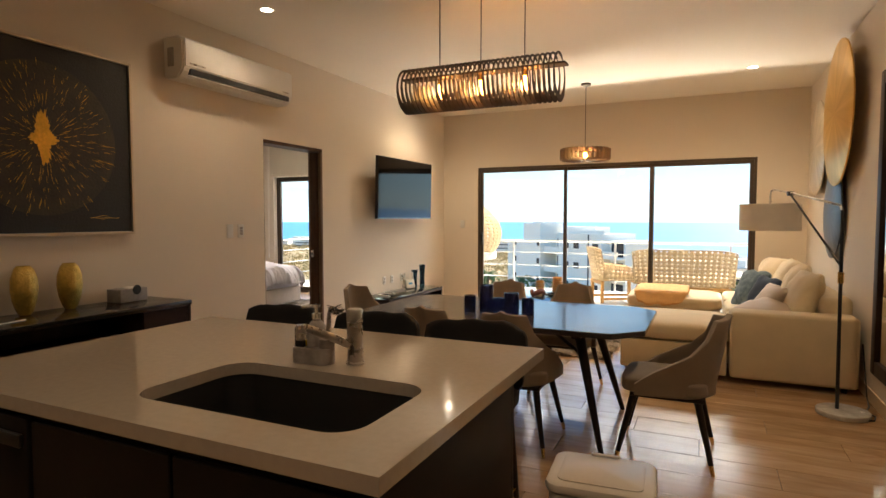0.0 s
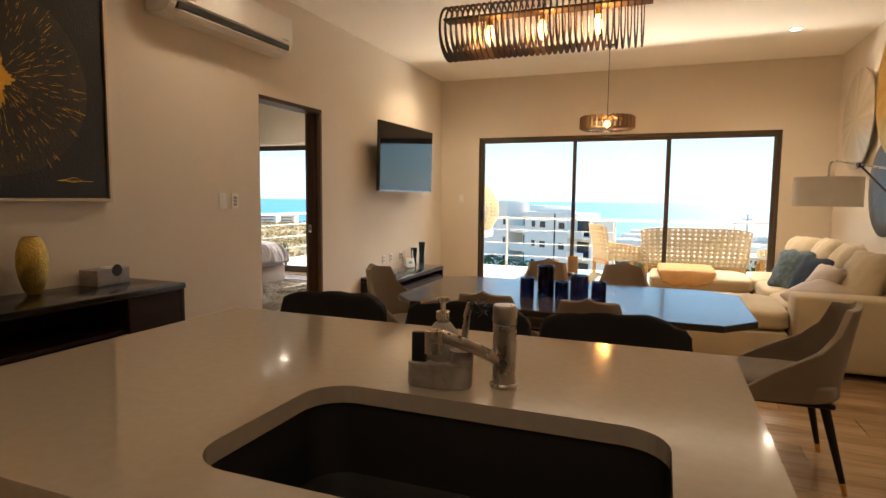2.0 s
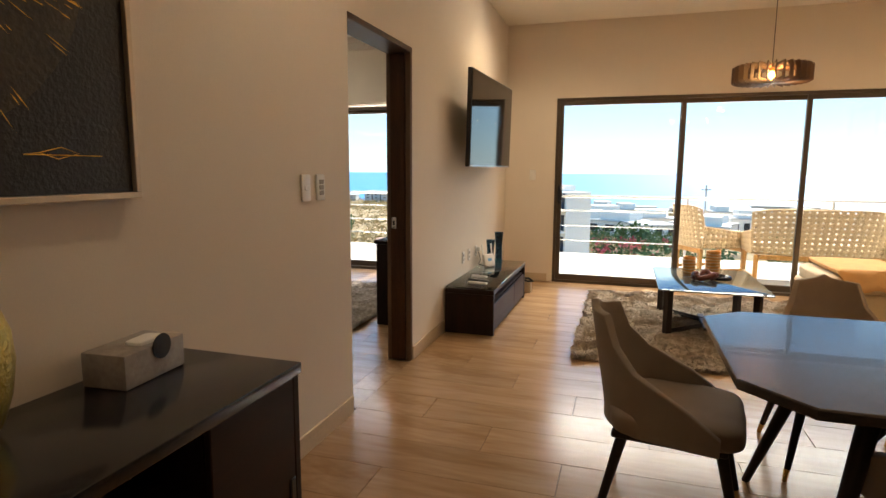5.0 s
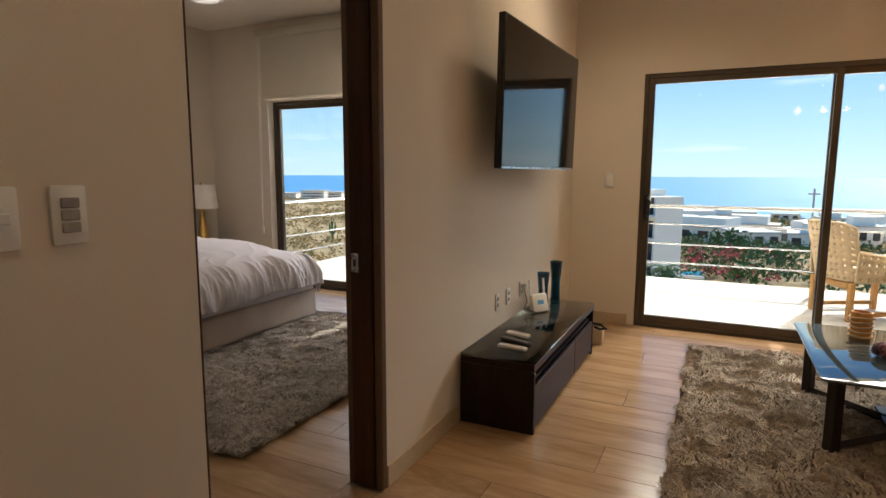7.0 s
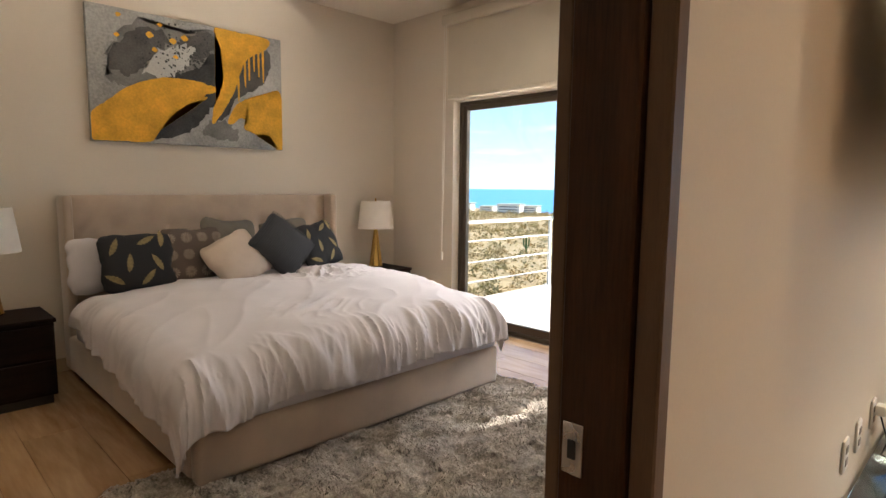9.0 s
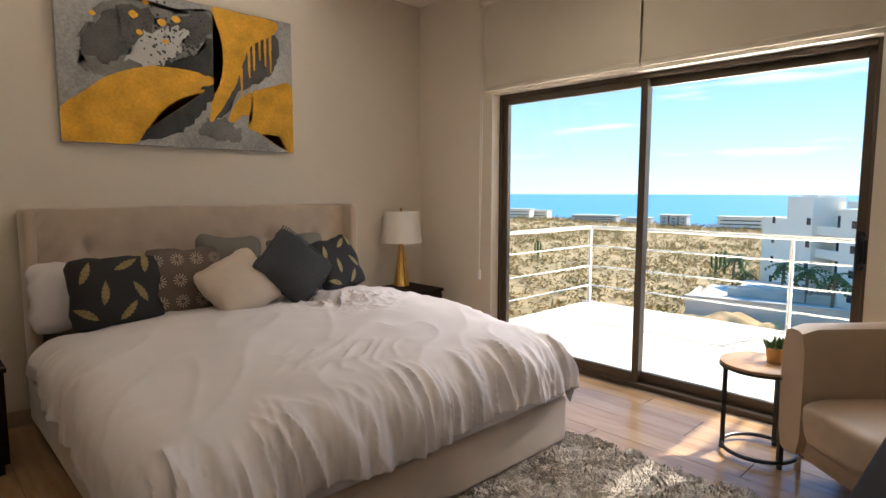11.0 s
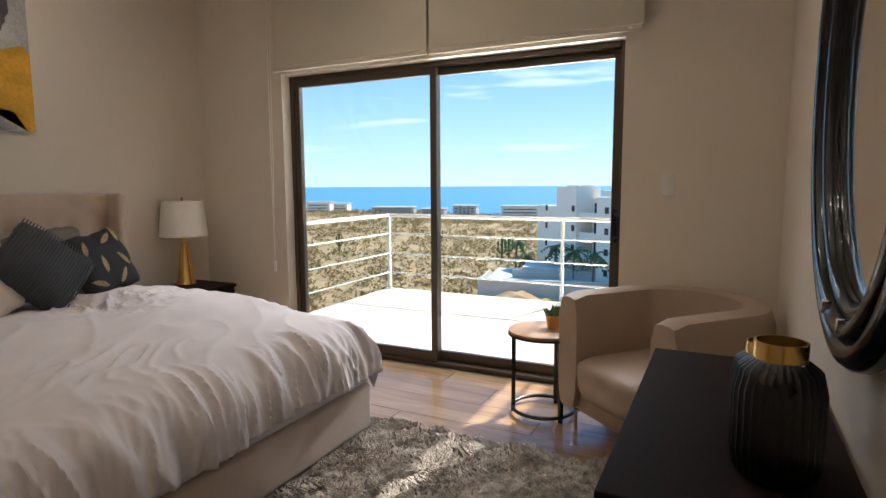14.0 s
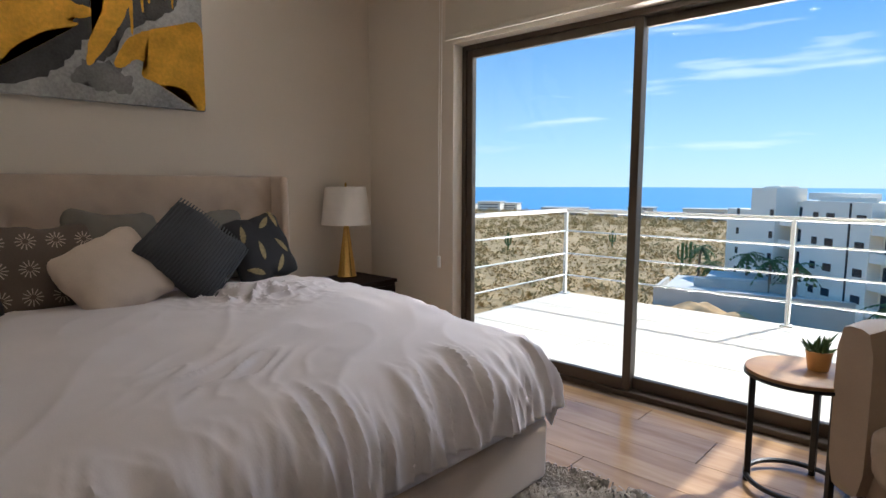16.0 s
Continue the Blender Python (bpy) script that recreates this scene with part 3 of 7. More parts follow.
for oy in (6.84, 7.05, 7.33):
    outlet(oy)
solo("power_plug", box(-0.025, 0.025, -0.05, -0.014, -0.02, 0.02, 0.006, 2), M_WHITEPL, "white plug adapter in the outlet", "plug", pose(WEST, 7.33, 0.575, 0, 0, 90))
solo("power_cable", tube([(WEST + 0.03, 7.33, 0.55), (WEST + 0.06, 7.30, 0.47), (WEST + 0.05, 7.26, 0.43), (WEST + 0.10, 7.25, 0.42), (WEST + 0.16, 7.22, 0.418)], 0.003), M_BLACK, "thin black cable from the outlet to the router", "cable")

# ---- living room ----
# kitchen island
isl = thing("kitchen_island", "kitchen island with dark front and grey quartz top", "kitchen island")
IX0, IX1, IY0, IY1 = -2.36, -0.63, 1.02, 2.235
SX0, SX1, SY0, SY1 = -1.555, -0.80, 1.165, 1.60
def quartz_top():
    bm = bmesh.new()
    n = 8
    inner = rounded_rect(SX0, SX1, SY0, SY1, 0.09, n)
    outer = []
    cx, cy = (SX0 + SX1) / 2, (SY0 + SY1) / 2
    for x, y in inner:
        dx, dy = x - cx, y - cy
        t = min(((IX1 - cx) if dx > 0 else (IX0 - cx)) / dx if abs(dx) > 1e-6 else 1e9, ((IY1 - cy) if dy > 0 else (IY0 - cy)) / dy if abs(dy) > 1e-6 else 1e9)
        outer.append((cx + dx * t, cy + dy * t))
    corners = [(IX1, IY1), (IX0, IY1), (IX0, IY0), (IX1, IY0)]
    # snap the nearest outer point to each corner
    for c in corners:
        k = min(range(len(outer)), key=lambda i: (outer[i][0] - c[0]) ** 2 + (outer[i][1] - c[1]) ** 2)
        outer[k] = c
    rings = []
    for pts, z in ((inner, 0.86), (inner, 0.9), (outer, 0.9), (outer, 0.86)):
        rings.append([bm.verts.new((x, y, z)) for x, y in pts])
    m = len(inner)
    for a, c in zip(rings, rings[1:] + rings[:1]):
        for k in range(m):
            bm.faces.new((a[k], a[(k + 1) % m], c[(k + 1) % m], c[k]))
    bmesh.ops.remove_doubles(bm, verts=bm.verts[:], dist=1e-5)
    return bm
part("worktop", quartz_top(), M_QUARTZ, isl, "polished grey quartz top", smooth=False)
for xa, xb, ya, yb in ((IX0 + 0.03, IX1 - 0.03, IY0 + 0.03, IY0 + 0.05), (IX0 + 0.03, IX0 + 0.05, IY0 + 0.052, IY1 - 0.30),
                       (IX1 - 0.05, IX1 - 0.03, IY0 + 0.052, IY1 - 0.30), (IX0 + 0.03, IX1 - 0.03, IY1 - 0.298, IY1 - 0.28)):
    part("panel", box(xa, xb, ya, yb, 0.08, 0.858), M_ISLAND, isl, smooth=False)
part("plinth", box(IX0 + 0.08, IX1 - 0.08, IY0 + 0.09, IY1 - 0.34, 0.0, 0.08), M_BLACK, isl, smooth=False)
for i in range(3):
    xa = IX0 + 0.04 + i * 0.555
    if i > 0:
        part("cabinet_door", box(xa, xa + 0.545, IY0 + 0.010, IY0 + 0.029, 0.10, 0.835, 0.003, 1), M_ISLAND, isl, smooth=False)
dw = part("dishwasher", box(IX0 + 0.04, IX0 + 0.585, IY0 + 0.004, IY0 + 0.029, 0.10, 0.84, 0.006, 2), M_ISLAND, isl, "dark dishwasher front")
part("grip", box(IX0 + 0.05, IX0 + 0.575, IY0 - 0.012, IY0 + 0.003, 0.76, 0.80, 0.006, 2), M_BLACK, dw, "black bar grip")
bm = bmesh.new()
ringz = []
for z, shrink in ((0.862, -0.006), (0.70, 0.012), (0.685, 0.04)):
    ringz.append([bm.verts.new((x, y, z)) for x, y in rounded_rect(SX0 + shrink, SX1 - shrink, SY0 + shrink, SY1 - shrink, 0.085, 8)])
for a, c in zip(ringz, ringz[1:]):
    for k in range(len(a)):
        bm.faces.new((a[k], a[(k + 1) % len(a)], c[(k + 1) % len(a)], c[k]))
bm.faces.new(ringz[-1])
sink = part("sink_bowl", bm, M_SINK, isl, "black undermounted sink bowl")
part("drain", lathe([(0.001, 0.69), (0.03, 0.69), (0.038, 0.687)], 20, m=Matrix.Translation((-1.18, 1.40, 0))), M_STEEL, sink, "steel drain")

tap = thing("kitchen_tap", "brushed nickel single lever kitchen tap", "tap", pose(-1.16, 1.735, 0.9))
part("base", lathe([(0.032, 0), (0.032, 0.006), (0.028, 0.01)], 20), M_STEEL, tap)
part("body", rod((0, 0, 0.008), (0, 0, 0.145), 0.027, seg=24), M_STEEL, tap)
part("cap", lathe([(0.027, 0.147), (0.0285, 0.150), (0.0285, 0.184), (0.025, 0.190), (0.001, 0.191)], 24), M_STEEL, tap)
part("spout", tube([(-0.01, -0.012, 0.065), (-0.05, -0.055, 0.095), (-0.105, -0.115, 0.132), (-0.118, -0.13, 0.138)], 0.014, 14), M_STEEL, tap)
part("nozzle", rod((-0.122, -0.133, 0.148), (-0.122, -0.133, 0.098), 0.019, seg=18), M_STEEL, tap)

cad = thing("sink_caddy", "grey ceramic caddy with sponge, brush and soap", "sink caddy", pose(-1.30, 1.69, 0.9, 0, 0, 8))
bm = prism(rounded_rect(-0.075, 0.075, -0.038, 0.038, 0.034), 0, 0.055, 0.003)
part("tray", bm, M_STONEBOX, cad)
part("brush_holder", rod((0.05, 0.0, 0.05), (0.05, 0, 0.085), 0.027, seg=20), M_STONEBOX, cad)
part("soap_bottle", lathe([(0.033, 0.05), (0.034, 0.055), (0.034, 0.12), (0.02, 0.14), (0.014, 0.142), (0.014, 0.150)], 24, m=Matrix.Translation((0.0, 0.022, 0))), M_STONEBOX, cad, "grey soap bottle")
pump = lathe([(0.017, 0.150), (0.017, 0.168), (0.007, 0.17), (0.007, 0.19), (0.015, 0.19), (0.015, 0.20)], 18, m=Matrix.Translation((0.0, 0.022, 0)))
rod((0.0, 0.022, 0.195), (-0.05, 0.005, 0.190), 0.006, 0.005, bm=pump)
part("soap_pump", pump, M_CHROME, cad, "chrome soap pump")
sp = box(-0.066, -0.03, -0.018, 0.0, 0.03, 0.125, 0.006, 2)
part("sponge", sp, M_BLACK, cad, "black scouring side of the sponge")
part("sponge_foam", box(-0.066, -0.03, 0.001, 0.02, 0.03, 0.118, 0.006, 2), M_SPONGE, cad, "yellow sponge")
part("brush_handle", tube([(0.05, 0, 0.06), (0.058, 0, 0.13), (0.062, -0.003, 0.17), (0.07, -0.004, 0.195)], 0.008), M_STEEL, cad)
bm = bmesh.new()
for k in range(60):
    a, h = random.random() * 6.28, random.random()
    c = Vector((0.082 + 0.02 * h, -0.004, 0.198 - 0.02 * h))
    d = Vector((math.cos(a), math.sin(a), 0.5 * random.uniform(-1, 1))).normalized() * 0.026
    rod(c, c + d, 0.0018, 0.001, 4, bm=bm)
part("brush_head", bm, M_BLACK, cad, "black bristles")

# counter stools
def counter_stool(at):
    s = thing("counter_stool", "black upholstered counter stool tucked under the island", "stool", at, "stools at the island")
    part("seat", cushion(0.42, 0.40, 0.09, 8, m=Matrix.Translation((0, 0, 0.655))), M_BLACKFAB, s)
    bm = bmesh.new()
    bk = cushion(0.46, 0.055, 0.30, 10, m=None)
    for v in bk.verts:
        v.co.y -= 0.10 * (v.co.x / 0.23) ** 2 - 0.02
    bk = add_to(bm, bk, Matrix.Translation((0, 0.20, 0.80)) @ pose(0, 0, 0, -8))
    part("backrest", bk, M_BLACKFAB, s)
    for x in (-1, 1):
        for y in (-1, 1):
            part("leg", rod((x * 0.16, y * 0.14, 0.62), (x * 0.20, y * 0.18, 0.0), 0.016, 0.011), M_LEGS, s)
    ring = tube([(-0.185, -0.165, 0.25), (0.185, -0.165, 0.25), (0.185, 0.165, 0.25), (-0.185, 0.165, 0.25)], 0.007, closed=True)
    part("footrest", ring, M_BRASS, s, "thin brass footrest")
    return s
st = counter_stool(pose(-2.02, 2.23, 0, 0, 0, 0))
copy_thing(st, pose(-1.48, 2.24, 0, 0, 0, -2))
copy_thing(st, pose(-0.97, 2.23, 0, 0, 0, 2))

# step-lid bin beside the island
bn = thing("waste_bin", "white plastic bin with a rounded lid", "bin", pose(-0.37, 2.02, 0, 0, 0, 4))
bm = bmesh.new()
rr = []
for z, s_ in ((0.0, 0.86), (0.02, 0.88), (0.50, 0.98), (0.515, 1.0)):
    rr.append([bm.verts.new((x * s_, y * s_, z)) for x, y in rounded_rect(-0.165, 0.165, -0.14, 0.14, 0.05)])
for a, c in zip(rr, rr[1:]):
    for k in range(len(a)):
        bm.faces.new((a[k], a[(k + 1) % len(a)], c[(k + 1) % len(a)], c[k]))
bm.faces.new(rr[0][::-1])
part("body", bm, M_BINWHITE, bn)
lid = part("lid", prism(rounded_rect(-0.172, 0.172, -0.147, 0.147, 0.05), 0.517, 0.55, 0.012), M_BINWHITE, bn, "white lid with a raised rim")
part("lid_panel", prism(rounded_rect(-0.135, 0.135, -0.11, 0.11, 0.03), 0.549, 0.554, 0.002), M_BINWHITE, lid)
part("hinge", box(-0.05, 0.05, 0.118, 0.135, 0.552, 0.560, 0.003, 1), M_BINWHITE, lid)

# sideboard
sb = thing("sideboard", "low espresso wood sideboard with an open shelf", "sideboard")
KX0, KX1, KY0, KY1, KZ = WEST + 0.015, -3.585, 1.35, 3.185, 0.79
part("top", box(KX0, KX1, KY0, KY1, KZ - 0.035, KZ, 0.004, 2), M_BLACKGLOSS, sb, "glossy black top")
b = box(KX0, KX1 - 0.012, KY0, KY0 + 0.03, 0.10, KZ - 0.037, 0.003, 1)
part("side_panel", b, M_DARKWOOD, sb, smooth=False)
part("side_panel", box(KX0, KX1 - 0.012, KY1 - 0.03, KY1, 0.0, KZ - 0.037, 0.003, 1), M_DARKWOOD, sb, smooth=False)
part("bottom", box(KX0, KX1 - 0.015, KY0 + 0.032, KY1 - 0.032, 0.10, 0.13), M_DARKWOOD, sb, smooth=False)
part("back", box(KX0, KX0 + 0.012, KY0 + 0.032, KY1 - 0.032, 0.132, KZ - 0.037), M_DARKWOOD, sb, smooth=False)
part("plinth", box(KX0 + 0.03, KX1 - 0.05, KY0 + 0.05, KY1 - 0.05, 0.0, 0.098), M_BLACK, sb, smooth=False)
part("shelf", box(KX0 + 0.014, KX1 - 0.03, KY0 + 0.42, KY1 - 0.40, 0.555, 0.578), M_DARKWOOD, sb, smooth=False)
for a, c, zt in ((KY0 + 0.034, KY0 + 0.415, KZ - 0.04), (KY0 + 0.42, KY0 + 0.915, 0.55), (KY0 + 0.92, KY1 - 0.405, 0.55), (KY1 - 0.40, KY1 - 0.034, KZ - 0.04)):
    dr = part("door", box(KX1 - 0.030, KX1 - 0.010, a, c, 0.135, zt, 0.003, 1), M_DARKWOOD_H, sb, smooth=False)
    part("pull", box(KX1 - 0.009, KX1 - 0.003, (c - 0.035), (c - 0.008), 0.30, 0.44, 0.003, 1), M_BLACK, dr, "recessed dark pull")
part("divider", box(KX0 + 0.014, KX1 - 0.032, KY1 - 0.402, KY1 - 0.382, 0.132, KZ - 0.037), M_DARKWOOD, sb, smooth=False)
part("divider", box(KX0 + 0.014, KX1 - 0.032, KY0 + 0.398, KY0 + 0.418, 0.132, KZ - 0.037), M_DARKWOOD, sb, smooth=False)


def gold_vase(at):
    v = solo("gold_vase", lathe([(0.030, 0.0), (0.045, 0.02), (0.064, 0.08), (0.074, 0.15), (0.070, 0.21), (0.052, 0.265), (0.036, 0.285), (0.033, 0.285), (0.045, 0.262), (0.060, 0.20)], 32), M_GOLDVASE, "egg-shaped hammered gold vase on the sideboard", "vase", at @ Matrix.Diagonal((1.04, 1.04, 1.09, 1)), "gold vases")
    return v
gold_vase(pose(-3.985, 2.245, KZ))
gold_vase(pose(-3.985, 2.53, KZ))
tb = thing("tissue_box", "grey stone tissue box with scooped opening", "tissue box", pose(-3.97, 2.94, KZ, 0, 0, 4))
part("box", box(-0.07, 0.07, -0.115, 0.115, 0, 0.095, 0.004, 2), M_STONEBOX, tb)
# a black disc on the face puts in the slot's shaded inside
sc = lathe([(0.001, 0), (0.035, 0.001), (0.036, 0.004), (0.001, 0.0045)], 24, m=Matrix.Translation((0.0698, 0.02, 0.085)) @ pose(0, 0, 0, 0, 90))
part("opening", sc, M_BLACK, tb, "black disc for the shaded slot")
part("tissue", cushion(0.06, 0.10, 0.02, 6, m=Matrix.Translation((0.015, 0.02, 0.096))), M_PAPER, tb, "white tissue")
mg = thing("magazine", "dark magazine lying on the sideboard", "magazine", pose(-3.84, 1.96, KZ, 0, 0, 12))
part("cover", box(-0.11, 0.11, -0.15, 0.15, 0, 0.012, 0.002, 1), M_BLACKGLOSS, mg)
part("pages", box(-0.107, 0.1115, -0.147, 0.147, 0.002, 0.010), M_PAPER, mg, smooth=False)

# starburst painting
pt = thing("starburst_painting", "square black canvas with a gold starburst in a champagne frame", "painting", pose(WEST + 0.002, 2.435, 1.925, 0, 0, 90))
P = 0.64
b = box(-P, P, -0.045, 0, -P, -P + 0.018, 0.002, 1)
box(-P, P, -0.045, 0, P - 0.018, P, 0.002, 1, bm=b)
box(-P, -P + 0.018, -0.045, 0, -P + 0.018, P - 0.018, 0.002, 1, bm=b)
box(P - 0.018, P, -0.045, 0, -P + 0.018, P - 0.018, 0.002, 1, bm=b)
part("frame", b, material("champagne_frame", (0.62, 0.52, 0.40), 0.35, metal=0.6, var=0.08), pt, "thin champagne metal frame", smooth=False)
part("canvas", box(-P + 0.02, P - 0.02, -0.030, -0.002, -P + 0.02, P - 0.02), material("black_canvas", (0.010, 0.009, 0.009), 0.5, var=0.3, scale=5, bump=0.3, bscale=70), pt, smooth=False)
M_BROWNHALO = material("brown_halo_paint", (0.014, 0.011, 0.008), 0.5, color2=(0.055, 0.036, 0.016), scale=7, bump=0.3, bscale=60)
part("halo", lathe([(0.001, 0.0), (0.5, 0.0), (0.505, 0.001), (0.001, 0.0015)], 48, m=pose(0, -0.0305, 0.0, 90)), M_BROWNHALO, pt, "brown round halo")
random.seed(5)
b = bmesh.new()
for k in range(440):
    a = random.random() * 2 * math.pi
    r0 = 0.07 + 0.41 * random.random() ** 0.9
    ln = random.uniform(0.008, 0.10) * (1.3 if random.random() < 0.2 else 0.7)
    w = random.uniform(0.0006, 0.0022)
    if r0 + ln > 0.56:
        continue
    d, nrm = Vector((math.cos(a), 0, math.sin(a))), Vector((-math.sin(a), 0, math.cos(a)))
    o = Vector((0, -0.0335, 0))
    vs = [b.verts.new(o + d * r0), b.verts.new(o + d * (r0 + ln * 0.5) + nrm * w), b.verts.new(o + d * (r0 + ln)), b.verts.new(o + d * (r0 + ln * 0.5) - nrm * w)]
    b.faces.new(vs)
tagged(part("gold_strokes", b, M_GOLD, pt, "fine radiating gold strokes", smooth=False), kind="stuff")
b = bmesh.new()
core = [(-0.02, 0.275), (0.03, 0.26), (0.055, 0.18), (0.065, 0.09), (0.085, 0.055), (0.125, 0.035), (0.15, 0.0), (0.12, -0.035), (0.07, -0.055), (0.06, -0.11), (0.065, -0.19), (0.03, -0.235), (-0.02, -0.24), (-0.035, -0.17), (-0.055, -0.08), (-0.09, -0.04), (-0.15, -0.005), (-0.12, 0.035), (-0.085, 0.05), (-0.08, 0.12), (-0.06, 0.20)]
ring = []
for (x0, z0), (x1, z1) in zip(core, core[1:] + core[:1]):
    for k in range(5):
        e = k / 5
        j = random.uniform(0.84, 1.10) if k else 1.0
        ring.append(b.verts.new(((x0 + (x1 - x0) * e) * j * 0.66, -0.0355, (z0 + (z1 - z0) * e) * j * 0.70)))
b.faces.new(ring)
part("gold_core", b, M_GOLD, pt, "gold leaf core", smooth=False)
b = tube([(0.34, -0.034, -0.515), (0.39, -0.034, -0.53), (0.45, -0.034, -0.515), (0.40, -0.034, -0.50), (0.34, -0.034, -0.515), (0.30, -0.034, -0.52), (0.52, -0.034, -0.52)], 0.0012, 4)
part("signature", b, M_GOLD, pt, "small gold scrawl")

# air conditioner
ac = thing("air_conditioner", "white wall-mounted split air conditioner", "air conditioner", pose(WEST, 0, 0))
AY0, AY1, AZ0, AZ1 = 3.40, 4.72, 2.53, 2.86
prof = [(0.0, AZ1), (0.17, AZ1), (0.215, AZ1 - 0.03), (0.222, AZ1 - 0.15), (0.215, AZ0 + 0.06), (0.16, AZ0), (0.0, AZ0)]
bm = bmesh.new()
ra = [bm.verts.new((x, AY0, z)) for x, z in prof]
rb = [bm.verts.new((x, AY1, z)) for x, z in prof]
for k in range(len(prof)):
    j = (k + 1) % len(prof)
    bm.faces.new((ra[k], ra[j], rb[j], rb[k]))
bm.faces.new(ra)
bm.faces.new(rb[::-1])
bmesh.ops.recalc_face_normals(bm, faces=bm.faces[:])
bmesh.ops.bevel(bm, geom=[e for e in bm.edges if e.calc_face_angle(0) > 0.5], offset=0.012, segments=3, affect="EDGES")
part("body", bm, M_WHITEPL, ac)
part("front_panel", box(0.216, 0.228, AY0 + 0.02, AY1 - 0.02, AZ0 + 0.085, AZ1 - 0.03, 0.005, 2), M_WHITEPL, ac)
part("air_slot", box(0.150, 0.2245, AY0 + 0.07, AY1 - 0.06, AZ0 + 0.03, AZ0 + 0.075, 0.004, 1), M_BLACK, ac, "dark air outlet", smooth=False)
part("louvre", box(0.16, 0.226, AY0 + 0.08, AY1 - 0.07, AZ0 + 0.012, AZ0 + 0.022, 0.003, 1), M_WHITEPL, ac, "white louvre blade")
# the shade of an end recess, put in as a flat grey plate
part("end_recess_plate", box(0.05, 0.12, AY0 - 0.004, AY0 + 0.001, AZ0 + 0.09, AZ0 + 0.24, 0.003, 1), M_STONEBOX, ac, "grey plate drawn for a shaded end recess")
part("badge", box(0.2278, 0.2292, AY0 + 0.06, AY0 + 0.22, AZ0 + 0.105, AZ0 + 0.118), M_STEEL, ac, "small silver badge bar", smooth=False)
part("badge", box(0.2278, 0.2292, AY1 - 0.16, AY1 - 0.07, AZ0 + 0.10, AZ0 + 0.11), M_STEEL, ac, "small silver badge bar", smooth=False)

# dining table
dt = thing("dining_table", "dark octagonal dining table on splayed legs", "dining table", pose(-1.35, 3.95, 0))
oct_ = [(-0.965, -0.38), (-0.80, -0.56), (0.80, -0.56), (0.965, -0.38), (0.965, 0.42), (0.80, 0.56), (-0.80, 0.56), (-0.965, 0.42)]
part("tabletop", prism(oct_, 0.715, 0.75, 0.006), M_TABLETOP, dt, smooth=False)
part("apron", box(-0.62, 0.62, -0.05, 0.05, 0.655, 0.713, 0.004, 1), M_LEGS, dt, smooth=False)
for x in (-1, 1):
    part("cross_rail", box(x * 0.56 - 0.03, x * 0.56 + 0.03, -0.36, 0.36, 0.66, 0.713, 0.004, 1), M_LEGS, dt, smooth=False)
    for y in (-1, 1):
        part("leg", rod((x * 0.56, y * 0.27, 0.70), (x * 0.74, y * 0.46, 0.0), 0.034, 0.016, 14), M_LEGS, dt)
        part("brace", rod((x * 0.30, y * 0.02, 0.66), (x * 0.60, y * 0.31, 0.55), 0.012, 0.012, 8), M_LEGS, dt)


def dining_chair(at):
    c = thing("dining_chair", "taupe upholstered dining chair with dark tapered legs", "chair", at, "chairs round the dining table")
    # the sitter faces -x
    part("seat", cushion(0.47, 0.46, 0.10, 10, m=Matrix.Translation((-0.02, 0, 0.445))), M_TAUPE, c)
    bm = bmesh.new()
    nu, nv = 20, 12
    grid = []
    for i in range(nu + 1):
        u = -1 + 2 * i / nu
        top = 0.44 + 0.42 * max(0, 1 - abs(u) ** 1.25 * 0.98) ** 0.75
        if abs(u) < 0.42:
            top = max(top, 0.84 - 0.02 * abs(u))
        row = []
        for j in range(nv + 1):
            v = j / nv
            z = 0.40 + (top - 0.40) * v
            a = u * 1.50
            r = 0.245
            x = -0.03 + (0.27 * math.cos(a) if abs(a) < 1.57 else 0) + 0.13 * max(0, z - 0.45) * (1.4 - abs(u)) - (0.16 * max(0, abs(u) - 0.72) / 0.28)
            y = r * math.sin(a) * (1 - 0.12 * max(0, (z - 0.5)))
            row.append(bm.verts.new((x, y, z)))
        grid.append(row)
    for i in range(nu):
        for j in range(nv):
            bm.faces.new((grid[i][j], grid[i + 1][j], grid[i + 1][j + 1], grid[i][j + 1]))
    back = part("backrest", bm, M_TAUPE, c)
    sol = back.modifiers.new("thickness", "SOLIDIFY")
    sol.thickness, sol.offset = 0.032, 0.0
    bv = back.modifiers.new("round", "BEVEL")
    bv.width, bv.segments = 0.011, 2
    part("under_frame", box(-0.20, 0.20, -0.20, 0.20, 0.375, 0.40, 0.006, 1), M_LEGS, c)
    for x in (-1, 1):
        for y in (-1, 1):
            lg = part("leg", rod((x * 0.17 - 0.01, y * 0.17, 0.385), (x * 0.245 - 0.01, y * 0.235, 0.055), 0.022, 0.0135, 12), M_LEGS, c)
            part("foot", rod((x * 0.245 - 0.01, y * 0.235, 0.054), (x * 0.257 - 0.01, y * 0.246, 0.0), 0.0136, 0.010, 12), M_BRASS, lg, "copper foot cap")
    return c


ch = dining_chair(pose(-0.26, 3.71, 0, 0, 0, 0))
copy_thing(ch, pose(-2.45, 4.02, 0, 0, 0, 172))
copy_thing(ch, pose(-1.68, 3.55, 0, 0, 0, -90))
copy_thing(ch, pose(-1.155, 3.56, 0, 0, 0, -90))
copy_thing(ch, pose(-1.68, 4.72, 0, 0, 0, 90))
copy_thing(ch, pose(-1.10, 4.74, 0, 0, 0, 90))


